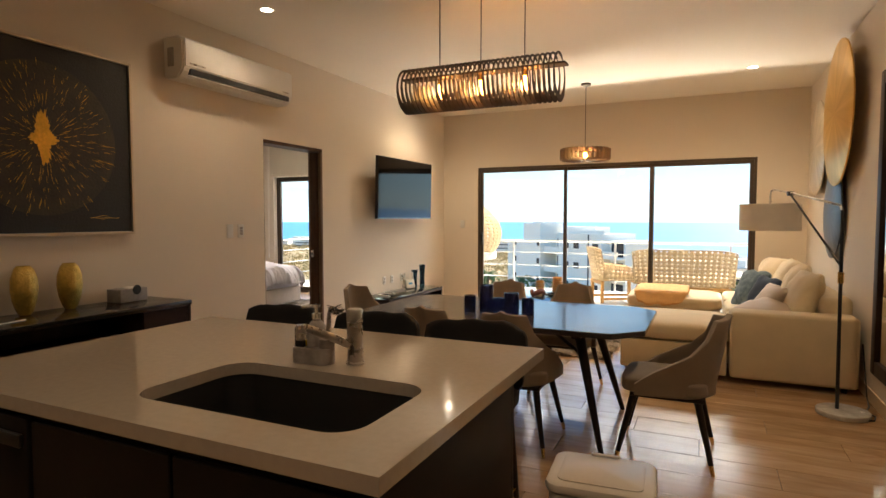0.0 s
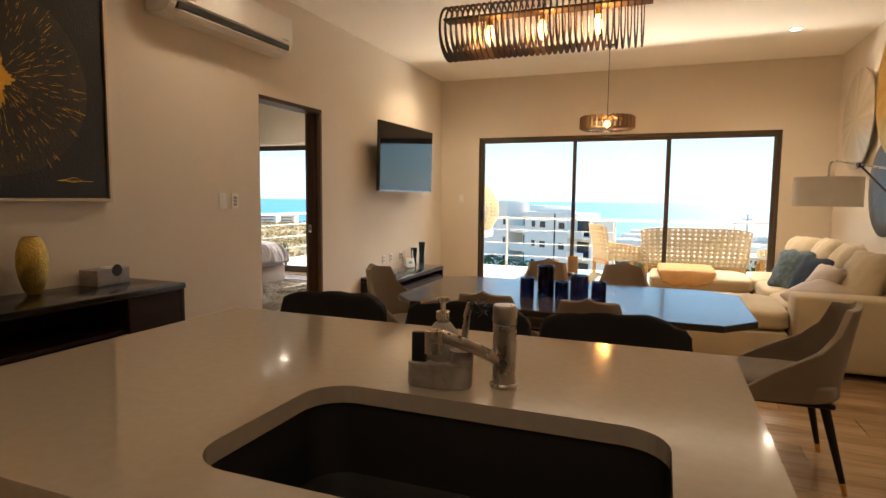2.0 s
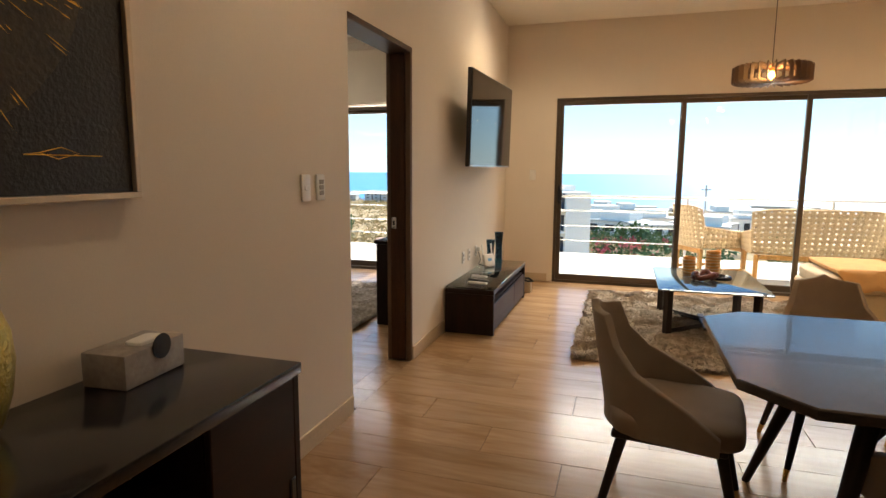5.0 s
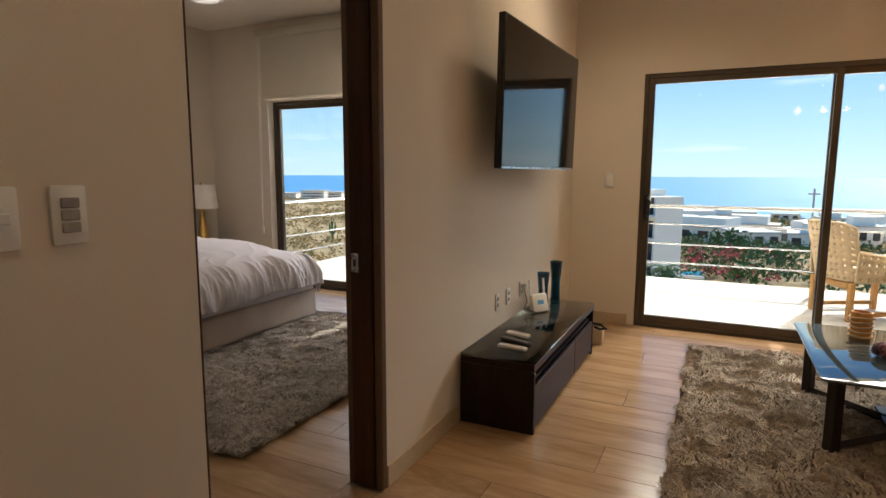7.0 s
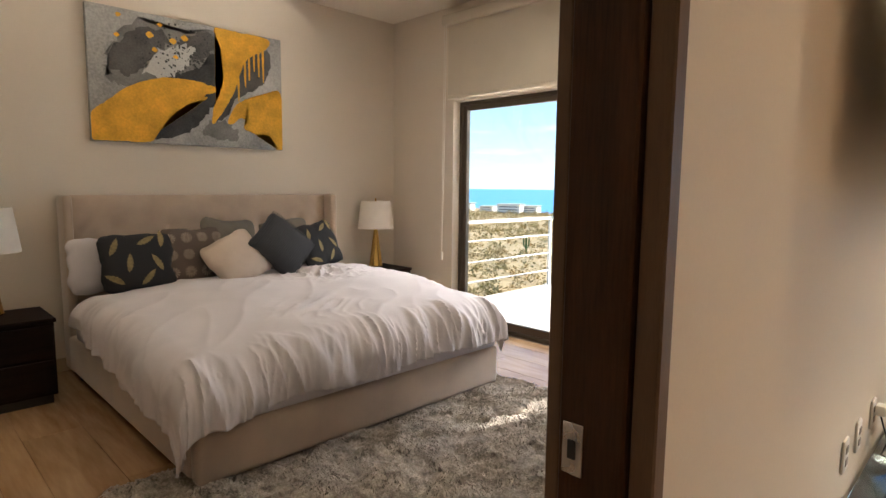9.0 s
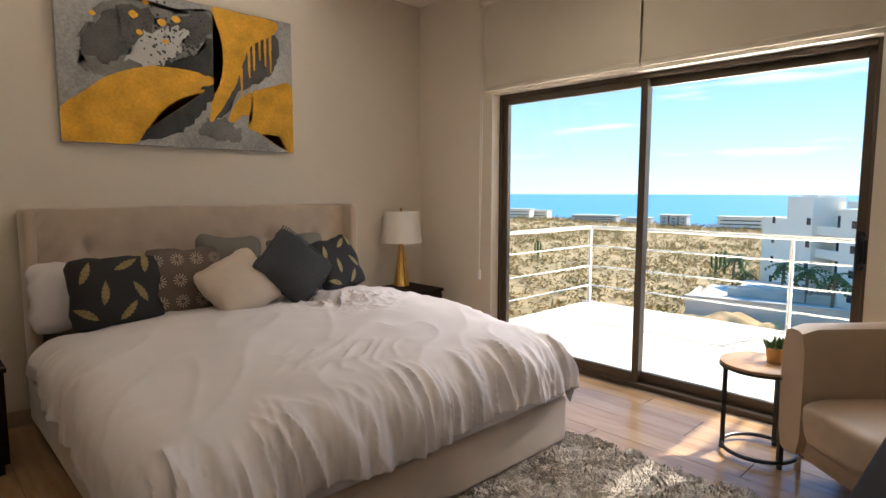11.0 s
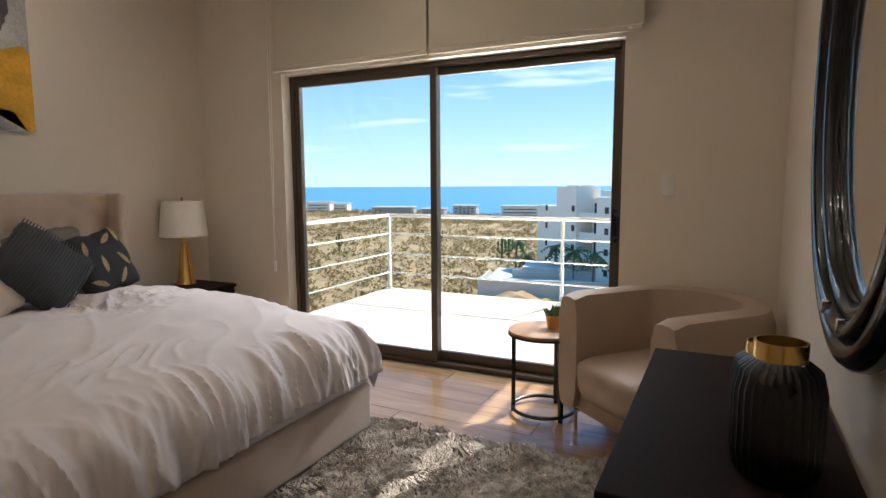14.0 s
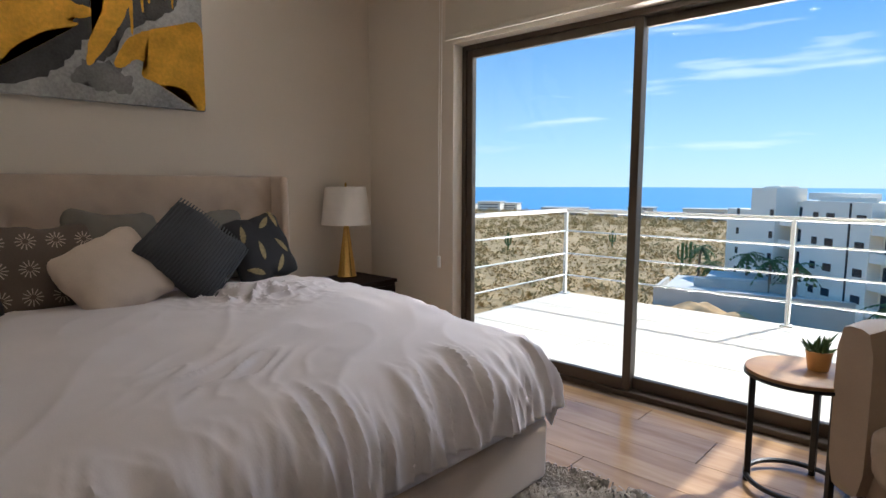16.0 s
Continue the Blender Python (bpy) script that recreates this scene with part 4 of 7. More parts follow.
def tumbler(x, y, r, h):
    solo("glass_candle_holder", lathe([(r, 0), (r, 0.012), (r, h), (r - 0.004, h), (r - 0.004, 0.014), (0.001, 0.013)], 28), M_SMOKE, "smoky dark glass cylinder candle holder on the dining table", "candle holder", pose(x, y, 0.75), "glass candle holders")


for x_, y_, r_, h_ in ((-1.575, 3.80, 0.041, 0.115), (-1.475, 3.86, 0.050, 0.185), (-1.375, 3.83, 0.040, 0.10), (-1.27, 3.80, 0.051, 0.145), (-1.165, 3.83, 0.042, 0.11)):
    tumbler(x_, y_, r_, h_)

# chandelier over the table
cl = thing("slatted_chandelier", "long dark slatted wood chandelier with glowing filament bulbs", "chandelier", pose(-1.55, 3.93, 0))
CX0, CX1, CZ, CR = -0.59, 0.56, 2.345, 0.165
part("spine", box(CX0 - 0.02, CX1 + 0.05, -0.05, 0.05, CZ + 0.075, CZ + 0.09, 0.003, 1), M_LAMPWOOD, cl, smooth=False)
slat = None
for k in range(34):
    x = CX0 + (CX1 - CX0) * k / 33
    if slat is None:
        bm = bmesh.new()
        outer, inner = [], []
        for q in range(34):
            a = radians(62 + (416 - 62) * q / 33)
            ro, ri = CR, CR - 0.016 - 0.034 * max(0.0, 0.3 - math.sin(a)) / 1.3
            outer.append((ro * math.cos(a), ro * math.sin(a)))
            inner.append((ri * math.cos(a), ri * math.sin(a)))
        for sx in (-0.003, 0.003):
            o = [bm.verts.new((sx, y, z)) for y, z in outer]
            i_ = [bm.verts.new((sx, y, z)) for y, z in inner]
            for q in range(33):
                bm.faces.new((o[q], o[q + 1], i_[q + 1], i_[q]))
        bm.verts.ensure_lookup_table()
        n = 34
        for q in range(33):
            bm.faces.new((bm.verts[q], bm.verts[q + 1], bm.verts[2 * n + q + 1], bm.verts[2 * n + q]))
            bm.faces.new((bm.verts[n + q], bm.verts[n + q + 1], bm.verts[3 * n + q + 1], bm.verts[3 * n + q]))
        slat = part("slat", bm, M_LAMPWOOD, cl, smooth=False, at=pose(x, 0, CZ))
    else:
        s2 = new("slat", slat.data)
        s2.parent, s2.matrix_basis = cl, pose(x, 0, CZ)
for x in (-0.32, 0.0, 0.32):
    part("cord", rod((x, 0, CZ + 0.09), (x, 0, CEIL), 0.0035, seg=6), M_CORD, cl)
    part("socket", rod((x, 0, CZ + 0.073), (x, 0, CZ + 0.03), 0.016, seg=14), M_BRASS, cl)
    part("bulb", lathe([(0.012, 0.03), (0.020, 0.0), (0.026, -0.035), (0.020, -0.065), (0.001, -0.078)], 16, m=Matrix.Translation((x, 0, CZ))), M_FILAMENT, cl, "glowing amber bulb")
    bulb_lamp("chandelier_light", -1.55 + x + 0.035, 3.93, CZ - 0.02, 2.8)
part("canopy", box(-0.45, 0.45, -0.04, 0.04, CEIL - 0.025, CEIL, 0.004, 1), M_LAMPWOOD, cl, smooth=False)

# round pendant
pd = thing("round_pendant_lamp", "round dark slatted wood pendant lamp with a glowing bulb", "pendant lamp", pose(-1.50, 7.44, 0))
part("canopy", lathe([(0.06, CEIL), (0.06, CEIL - 0.02), (0.05, CEIL - 0.026), (0.001, CEIL - 0.028)], 24), M_PENDANTWOOD, pd)
part("cord", rod((0, 0, 2.30), (0, 0, CEIL - 0.02), 0.0035, seg=6), M_CORD, pd)
PR, PZ0, PZ1 = 0.30, 2.13, 2.285
fin = None
for k in range(30):
    at_ = pose(0, 0, 0, 0, 0, 360 * k / 30)
    if fin is None:
        bm = box(PR - 0.035, PR + 0.012, -0.003, 0.003, PZ0 + 0.012, PZ1 - 0.012)
        box(0.030, PR - 0.006, -0.003, 0.003, PZ1 - 0.026, PZ1, bm=bm)
        box(0.020, PR - 0.006, -0.003, 0.003, PZ0, PZ0 + 0.026, bm=bm)
        fin = part("slat", bm, M_PENDANTWOOD, pd, smooth=False, at=at_)
    else:
        f2 = new("slat", fin.data)
        f2.parent, f2.matrix_basis = pd, at_
part("hub", lathe([(0.001, PZ1 - 0.004), (0.036, PZ1 - 0.004), (0.036, PZ1 - 0.022), (0.001, PZ1 - 0.022)], 20), M_PENDANTWOOD, pd, "round top hub")
part("socket", rod((0, 0, 2.30), (0, 0, 2.235), 0.018, seg=14), M_BRASS, pd)
part("bulb", lathe([(0.014, 2.235), (0.03, 2.205), (0.032, 2.185), (0.02, 2.165), (0.001, 2.158)], 18), M_FILAMENT, pd, "glowing amber bulb")
bulb_lamp("pendant_light", -1.43, 7.38, 2.20, 2.5)

# television
tv = thing("television", "large flat black television angled from the wall", "television", pose(-3.90, 7.115, 1.805, 0, 0, 87.8) @ pose(0, 0, 0, 1.2))
part("bezel", box(-0.72, 0.72, -0.02, 0.02, -0.405, 0.405, 0.004, 2), M_BLACK, tv)
part("screen", box(-0.71, 0.71, -0.0225, -0.0195, -0.39, 0.395), M_SCREEN, tv, "dark mirroring screen", smooth=False)
part("lower_edge", box(-0.72, 0.72, -0.023, -0.0195, -0.404, -0.393), M_STEEL, tv, "silver lower edge", smooth=False)
part("bracket", box(-0.22, 0.22, 0.02, 0.06, -0.25, 0.15, 0.005, 1), M_BLACK, tv, "black wall bracket")
part("bracket_arm", box(-0.05, 0.05, 0.06, 0.185, -0.15, 0.05, 0.005, 1), M_BLACK, tv, "black bracket arm")

# media bench
mb = thing("media_bench", "low espresso wood media bench with a glass top", "media bench")
BX0, BX1, BY0, BY1 = WEST + 0.014, -3.655, 6.245, 7.80
part("glass_top", box(BX0, BX1 + 0.003, BY0 - 0.004, BY1 + 0.004, 0.388, 0.398, 0.003, 2), M_GLASSTOP, mb, "clear glass top")
part("top", box(BX0, BX1, BY0, BY1, 0.345, 0.384, 0.003, 1), M_DARKWOOD_H, mb, smooth=False)
part("side_panel", box(BX0, BX1, BY0, BY0 + 0.03, 0.0, 0.343, 0.003, 1), M_DARKWOOD, mb, smooth=False)
part("side_panel", box(BX0, BX1, BY1 - 0.03, BY1, 0.0, 0.343, 0.003, 1), M_DARKWOOD, mb, smooth=False)
part("back", box(BX0, BX0 + 0.012, BY0 + 0.032, BY1 - 0.032, 0.02, 0.343), M_DARKWOOD, mb, smooth=False)
part("bottom", box(BX0 + 0.014, BX1 - 0.02, BY0 + 0.032, BY1 - 0.032, 0.02, 0.045), M_DARKWOOD, mb, smooth=False)
part("shelf", box(BX0 + 0.014, BX1 - 0.03, BY0 + 0.032, BY1 - 0.032, 0.265, 0.28), M_DARKWOOD, mb, smooth=False)
for i in range(2):
    a = BY0 + 0.034 + i * 0.93
    part("drawer", box(BX1 - 0.022, BX1 - 0.003, a, a + (0.923 if i == 0 else 0.555), 0.03, 0.262, 0.003, 1), M_DARKWOOD_H, mb, smooth=False)
rt = thing("wifi_router", "white upright router with two antennas", "router", pose(-3.94, 7.33, 0.398, 0, 0, 62))
part("body", box(-0.075, 0.075, -0.018, 0.018, 0, 0.13, 0.01, 3), M_WHITEPL, rt, at=pose(0, 0, 0, -14))
part("label", box(-0.03, 0.03, -0.0195, -0.0178, 0.055, 0.085), material("blue_print", (0.10, 0.35, 0.65), 0.5), rt, "blue printed mark", smooth=False, at=pose(0, 0, 0, -14))
for x in (-0.068, 0.068):
    part("antenna", box(x - 0.008, x + 0.008, 0.018, 0.028, 0.02, 0.235, 0.004, 2), M_WHITEPL, rt, at=pose(0, 0, 0, -6))
def petrol_vase(at, h):
    solo("petrol_glass_vase", lathe([(0.036, 0), (0.038, 0.02), (0.034, h * 0.5), (0.047, h), (0.044, h), (0.031, h * 0.5), (0.032, 0.03), (0.001, 0.028)], 28), M_TEALGLASS, "tall petrol blue glass vase on the media bench", "vase", at, "petrol glass vases")
petrol_vase(pose(-3.98, 7.53, 0.398), 0.25)
petrol_vase(pose(-3.92, 7.66, 0.398), 0.32)
def remote(at, light, length):
    r = thing("remote_control", ("white" if light else "black") + " remote control on the media bench", "remote control", at)
    part("case", box(-0.022, 0.022, -length / 2, length / 2, 0, 0.018, 0.006, 2), M_WHITEPL if light else M_BLACK, r)
    for i in range(6):
        for k in (-1, 0, 1):
            part("button", box(k * 0.012 - 0.004, k * 0.012 + 0.004, length * (-0.38 + 0.13 * i), length * (-0.38 + 0.13 * i) + 0.008, 0.0175, 0.020), M_STONEBOX, r, smooth=False)
remote(pose(-3.86, 6.55, 0.398, 0, 0, 70), False, 0.20)
remote(pose(-3.87, 6.62, 0.420, 0, 0, 75), True, 0.15)
remote(pose(-3.84, 6.43, 0.398, 0, 0, 82), True, 0.17)
ob_ = thing("floor_ornament", "small dark box with cables beside the bench", "box", pose(-3.68, 8.10, 0))
part("box", box(-0.05, 0.05, -0.05, 0.05, 0, 0.12, 0.004, 2), M_BASE, ob_)
part("cable", tube([(-0.10, -0.05, 0.13), (-0.04, 0.0, 0.16), (0.03, 0.01, 0.15), (0.07, -0.02, 0.13), (0.03, -0.04, 0.125), (-0.02, 0.0, 0.13)], 0.012), M_BLACK, ob_, "bunched black cable")

# shaggy rugs
def shaggy_rug(name, label, x0, x1, y0, y1, mat, count, seed):
    rng = random.Random(seed)
    r = thing(name, label, "rug")
    part("backing", box(x0, x1, y0, y1, 0.0, 0.018, 0.006, 1), mat, r)
    verts, faces = [], []
    for k in range(count):
        px, py = rng.uniform(x0 - 0.01, x1 + 0.01), rng.uniform(y0 - 0.01, y1 + 0.01)
        n1 = noise.noise(Vector((px * 5.5, py * 5.5, seed)))
        n2 = noise.noise(Vector((px * 5.5 + 40, py * 5.5, seed)))
        a = math.atan2(n2, n1) + rng.uniform(-0.5, 0.5)
        h = 0.030 + 0.030 * max(0, n1 + 0.3) + rng.uniform(0, 0.012)
        ln, w = rng.uniform(0.03, 0.065), rng.uniform(0.004, 0.008)
        dx, dy = math.cos(a), math.sin(a)
        i = len(verts)
        verts += [(px - dy * w, py + dx * w, 0.010), (px + dy * w, py - dx * w, 0.010),
                  (px + dx * ln * 0.5 + dy * w * 0.8, py + dy * ln * 0.5 - dx * w * 0.8, h), (px + dx * ln * 0.5 - dy * w * 0.8, py + dy * ln * 0.5 + dx * w * 0.8, h),
                  (px + dx * ln, py + dy * ln, h * 0.75)]
        faces += [(i, i + 1, i + 2, i + 3), (i + 3, i + 2, i + 4)]
    data = bpy.data.meshes.new("shag")
    data.from_pydata(verts, [], faces)
    data.materials.append(mat)
    p = new("shag", data)
    p.parent = r
    tagged(p, "long shaggy pile", kind="stuff")


shaggy_rug("living_rug", "beige shaggy rug under the coffee table", -2.98, -0.95, 5.85, 8.30, M_RUG, 46000, 3)

# coffee table
ct = thing("coffee_table", "tinted glass coffee table on crossed dark wooden legs", "coffee table", pose(-1.95, 7.08, 0))
part("tabletop", prism(rounded_rect(-0.42, 0.42, -0.58, 0.58, 0.05), 0.425, 0.437, 0.003), M_TINTED, ct, "tinted mirroring glass top")
part("foot_bar", box(-0.26, 0.26, -0.025, 0.025, 0.035, 0.07, 0.004, 1), M_LEGS, ct, smooth=False, at=pose(0, 0, 0, 0, 0, 90))
for x in (-1, 1):
    for y in (-1, 1):
        part("leg", box(-0.025, 0.025, -0.03, 0.03, 0.035, 0.423, 0.004, 1), M_LEGS, ct, smooth=False, at=pose(x * 0.33, y * 0.42, 0, 0, 0, 35 * x * y))
        part("foot_bar", rod((0, y * 0.10, 0.052), (x * 0.33, y * 0.42, 0.052), 0.024, seg=4), M_LEGS, ct, smooth=False)
        part("top_arm", rod((x * 0.33, y * 0.42, 0.405), (x * 0.20, y * 0.16, 0.405), 0.02, seg=4), M_LEGS, ct, smooth=False)
def rope_candle(at, r, h):
    c = thing("rope_candle_holder", "amber candle holder wound with rope rings", "candle holder", at, "amber candle holders")
    part("glass", lathe([(r, 0), (r, h), (r - 0.006, h), (r - 0.006, 0.01), (0.001, 0.009)], 24), M_AMBER, c)
    k = 0
    z = 0.012
    while z < h - 0.01:
        part("rope_ring", tube([((r + 0.006 + 0.004 * math.sin(k * 1.7 + q)) * math.cos(q * 0.45), (r + 0.006) * math.sin(q * 0.45), z + 0.003 * math.sin(q + k)) for q in range(14)], 0.006, 6, closed=True), M_WICKER, c)
        z += 0.027
        k += 1
rope_candle(pose(-2.06, 7.42, 0.437), 0.052, 0.15)
rope_candle(pose(-1.85, 7.50, 0.437), 0.060, 0.20)
orn = thing("ceramic_ornament", "dark red brown knotted ornament on the glass table", "ornament", pose(-1.98, 7.02, 0.437, 0, 0, 20))
part("knot", tube([(0.10 * math.sin(q * 0.5) * (1 + 0.3 * math.cos(q)), 0.07 * math.cos(q * 0.5) * (1 + 0.3 * math.sin(q * 1.5)), 0.045 + 0.022 * math.sin(q * 1.5)) for q in range(26)], 0.024, 8), M_REDORN, orn)
part("ring", tube([(0.17 + 0.07 * math.cos(q * 0.4), 0.03 + 0.07 * math.sin(q * 0.4), 0.02) for q in range(16)], 0.018, 8, closed=True), M_BLACKGLOSS, orn, "dark ring")

# corner sofa
sf = thing("corner_sofa", "large cream linen corner sofa with loose cushions", "sofa")
part("arm", box(0.12, 1.03, 5.46, 5.74, 0.05, 0.615, 0.03, 3), M_SOFA, sf)
part("back", box(0.80, 1.03, 5.745, 8.35, 0.05, 0.74, 0.04, 3), M_SOFA, sf)
part("base", box(-0.78, 0.10, 5.50, 6.45, 0.05, 0.31, 0.02, 2), M_SOFA, sf)
part("base", box(0.12, 0.79, 5.745, 8.35, 0.05, 0.31, 0.02, 2), M_SOFA, sf)
part("seat_cushion", cushion(0.92, 0.98, 0.17, 16, 3, 0.012, 1.0, Matrix.Translation((-0.33, 5.98, 0.395))), M_SOFA, sf)
for i, yy in enumerate((6.25, 7.10, 7.95)):
    part("seat_cushion", cushion(0.70, 0.86, 0.17, 14, 3, 0.012, 3.0 + i, Matrix.Translation((0.46, yy, 0.395))), M_SOFA, sf)
for x, y in ((-0.72, 5.56), (0.95, 5.56), (0.95, 8.28), (-0.72, 6.38), (0.2, 8.28)):
    part("foot", rod((x, y, 0), (x, y, 0.055), 0.02), M_LEGS, sf)
ot = thing("ottoman", "cream linen ottoman with a soft top", "ottoman", pose(-0.42, 7.82, 0))
part("base", box(-0.55, 0.50, -0.48, 0.48, 0.04, 0.33, 0.03, 3), M_SOFA, ot)
part("cushion", cushion(1.07, 0.98, 0.16, 16, 3, 0.012, 7.0, Matrix.Translation((-0.02, 0, 0.40))), M_SOFA, ot)
part("plinth", box(-0.50, 0.45, -0.44, 0.44, 0.0, 0.042), M_LEGS, ot, smooth=False)
bm = cushion(0.62, 1.02, 0.05, 18, 3, 0.015, 9.0)
for v in bm.verts:
    if abs(v.co.y) > 0.40:
        v.co.z -= (abs(v.co.y) - 0.40) * 1.1
solo("throw_blanket", bm, M_THROW, "ochre throw blanket folded over the ottoman", "blanket", pose(-0.58, 7.80, 0.515, 0, 0, 0))


def loose(name, label, at, w, d, h, mat, seed, category="cushion"):
    return solo(name, cushion(w, d, h, 16, 3, 0.02, seed, pinch=0.10), mat, label, category, at)


for i, (x, y, z, tilt, turn, w) in enumerate(((0.70, 6.06, 0.70, 68, -84, 0.62), (0.72, 6.72, 0.72, 66, -92, 0.66), (0.72, 7.40, 0.72, 68, -88, 0.64), (0.66, 8.02, 0.70, 66, -60, 0.6))):
    loose("back_cushion", "plump cream linen back cushion on the sofa", pose(x, y, z, tilt, 0, turn), w, 0.5, 0.22, M_SOFA, 20 + i)
loose("throw_pillow", "pale blush crumpled pillow on the sofa", pose(0.40, 5.98, 0.55, 20, 8, -60), 0.5, 0.42, 0.16, M_BEIGEPIL, 31)
loose("throw_pillow", "pale pink small pillow on the sofa", pose(0.46, 6.22, 0.63, 58, 0, -70), 0.38, 0.36, 0.14, M_BEIGEPIL, 32)
loose("throw_pillow", "navy velvet pillow on the sofa", pose(0.44, 6.55, 0.65, 66, 0, -66), 0.40, 0.40, 0.13, M_NAVYPIL, 33)
loose("throw_pillow", "blue and grey ikat pillow on the sofa", pose(0.36, 6.95, 0.66, 66, 0, -56), 0.44, 0.44, 0.13, M_BLUEPIL, 34)

# arc floor lamp
fl = thing("floor_lamp", "black arc floor lamp with a white drum shade", "floor lamp", pose(0.80, 4.96, 0, 0, 0, -74.3))
ARM = 1.30
part("base", lathe([(0.165, 0), (0.168, 0.006), (0.168, 0.03), (0.162, 0.036), (0.001, 0.037)], 40, m=Matrix.Translation((0.02, 0.03, 0))), M_MARBLE, fl, "round grey marble base")
part("stem", rod((0, 0, 0.03), (-0.02, 0, 1.46), 0.0125, seg=14), M_BLACK, fl)
part("collar", rod((-0.012, 0, 0.94), (-0.012, 0, 1.02), 0.019, seg=14), M_BRASS, fl, "brass collar")
part("arm", tube([(-0.02, 0, 1.455), (-0.05, 0, 1.495), (-0.45, 0, 1.555), (-0.88, 0, 1.62), (-ARM + 0.09, 0, 1.665), (-ARM + 0.02, 0, 1.66), (-ARM, 0, 1.62), (-ARM, 0, 1.50)], 0.009), M_STEEL, fl)
part("strut", rod((-0.014, 0, 1.06), (-0.88, 0, 1.612), 0.0085), M_BLACK, fl)
part("knob", rod((-0.88, -0.022, 1.615), (-0.88, 0.022, 1.615), 0.02, seg=12), M_BLACK, fl)
sh = lathe([(0.255, 1.29), (0.255, 1.535), (0.250, 1.535), (0.250, 1.29), (0.255, 1.29)], 40, m=Matrix.Translation((-ARM, 0, 0)))
part("shade", sh, M_LAMPSHADE, fl, "white linen drum shade")
part("spider", rod((-ARM - 0.252, 0, 1.522), (-ARM + 0.252, 0, 1.522), 0.003, seg=6), M_STEEL, fl)
solo("lamp_cable", tube([(0.82, 4.98, 0.03), (0.86, 4.90, 0.008), (0.93, 4.83, 0.008), (1.0, 4.86, 0.008), (1.03, 4.96, 0.008), (0.99, 5.06, 0.008), (1.04, 5.2, 0.008), (1.068, 5.4, 0.03), (1.07, 5.6, 0.40)], 0.005), M_BLACK, "black lamp cable lying on the floor", "cable")

# wall discs on the east wall
def disc(y, z, r, mat, off, label):
    prof_ = [(0.001, 0.035), (r * 0.6, 0.030), (r * 0.97, 0.018), (r, 0.012), (r, 0.0), (r * 0.97, 0.0)]
    d = solo("wall_disc", lathe(prof_, 64), mat, label, "wall art", pose(EAST - off, y, z, 0, -90, 0), "round wall discs")
    return d
def spun(name, c1, c2, metal):
    m = bpy.data.materials.new(name)
    m.use_nodes = True
    n, l = m.node_tree.nodes, m.node_tree.links
    bs = n["Principled BSDF"]
    co, no, gr, rp = n.new("ShaderNodeTexCoord"), n.new("ShaderNodeTexNoise"), n.new("ShaderNodeTexGradient"), n.new("ShaderNodeValToRGB")
    mp = n.new("ShaderNodeMapping")
    gr.gradient_type = "RADIAL"
    l.new(co.outputs["Object"], gr.inputs[0])
    cx = n.new("ShaderNodeCombineXYZ")
    l.new(gr.outputs["Fac"], cx.inputs[0])
    no.inputs["Scale"].default_value, no.inputs["Detail"].default_value = 22, 6
    l.new(cx.outputs[0], no.inputs["Vector"])
    rp.color_ramp.elements[0].position, rp.color_ramp.elements[1].position = 0.35, 0.65
    rp.color_ramp.elements[0].color, rp.color_ramp.elements[1].color = (*c1, 1), (*c2, 1)
    l.new(no.outputs["Fac"], rp.inputs[0])
    l.new(rp.outputs[0], bs.inputs["Base Color"])
    bs.inputs["Metallic"].default_value, bs.inputs["Roughness"].default_value = metal, 0.38
    bu = n.new("ShaderNodeBump")
    bu.inputs["Strength"].default_value = 0.35
    l.new(no.outputs["Fac"], bu.inputs["Height"])
    l.new(bu.outputs[0], bs.inputs["Normal"])
    return m
disc(6.42, 2.36, 0.66, spun("gold_disc", (0.58, 0.33, 0.06), (0.75, 0.47, 0.13), 0.75), 0.10, "large round gold leaf wall disc")
disc(7.82, 2.20, 0.53, spun("champagne_disc", (0.45, 0.38, 0.28), (0.62, 0.53, 0.40), 0.6), 0.05, "round champagne coloured wall disc")
disc(6.86, 1.46, 0.45, spun("slate_disc", (0.03, 0.04, 0.055), (0.07, 0.085, 0.10), 0.3), 0.04, "round dark slate blue wall disc")
# dark framed mirror further along the wall
wf = thing("framed_wall_mirror", "tall mirror in a wide dark wooden frame", "mirror", pose(EAST - 0.003, 4.63, 1.36, 0, 0, -90))
b = box(-0.62, -0.52, -0.04, 0, -1.1, 1.1, 0.006, 2)
box(0.52, 0.62, -0.04, 0, -1.1, 1.1, 0.006, 2, bm=b)
box(-0.52, 0.52, -0.04, 0, 1.0, 1.1, 0.006, 2, bm=b)
box(-0.52, 0.52, -0.04, 0, -1.1, -1.0, 0.006, 2, bm=b)
part("frame", b, M_DARKWOOD, wf)
part("glass", box(-0.53, 0.53, -0.02, -0.012, -1.01, 1.01), M_MIRROR, wf, "mirror glass", smooth=False)

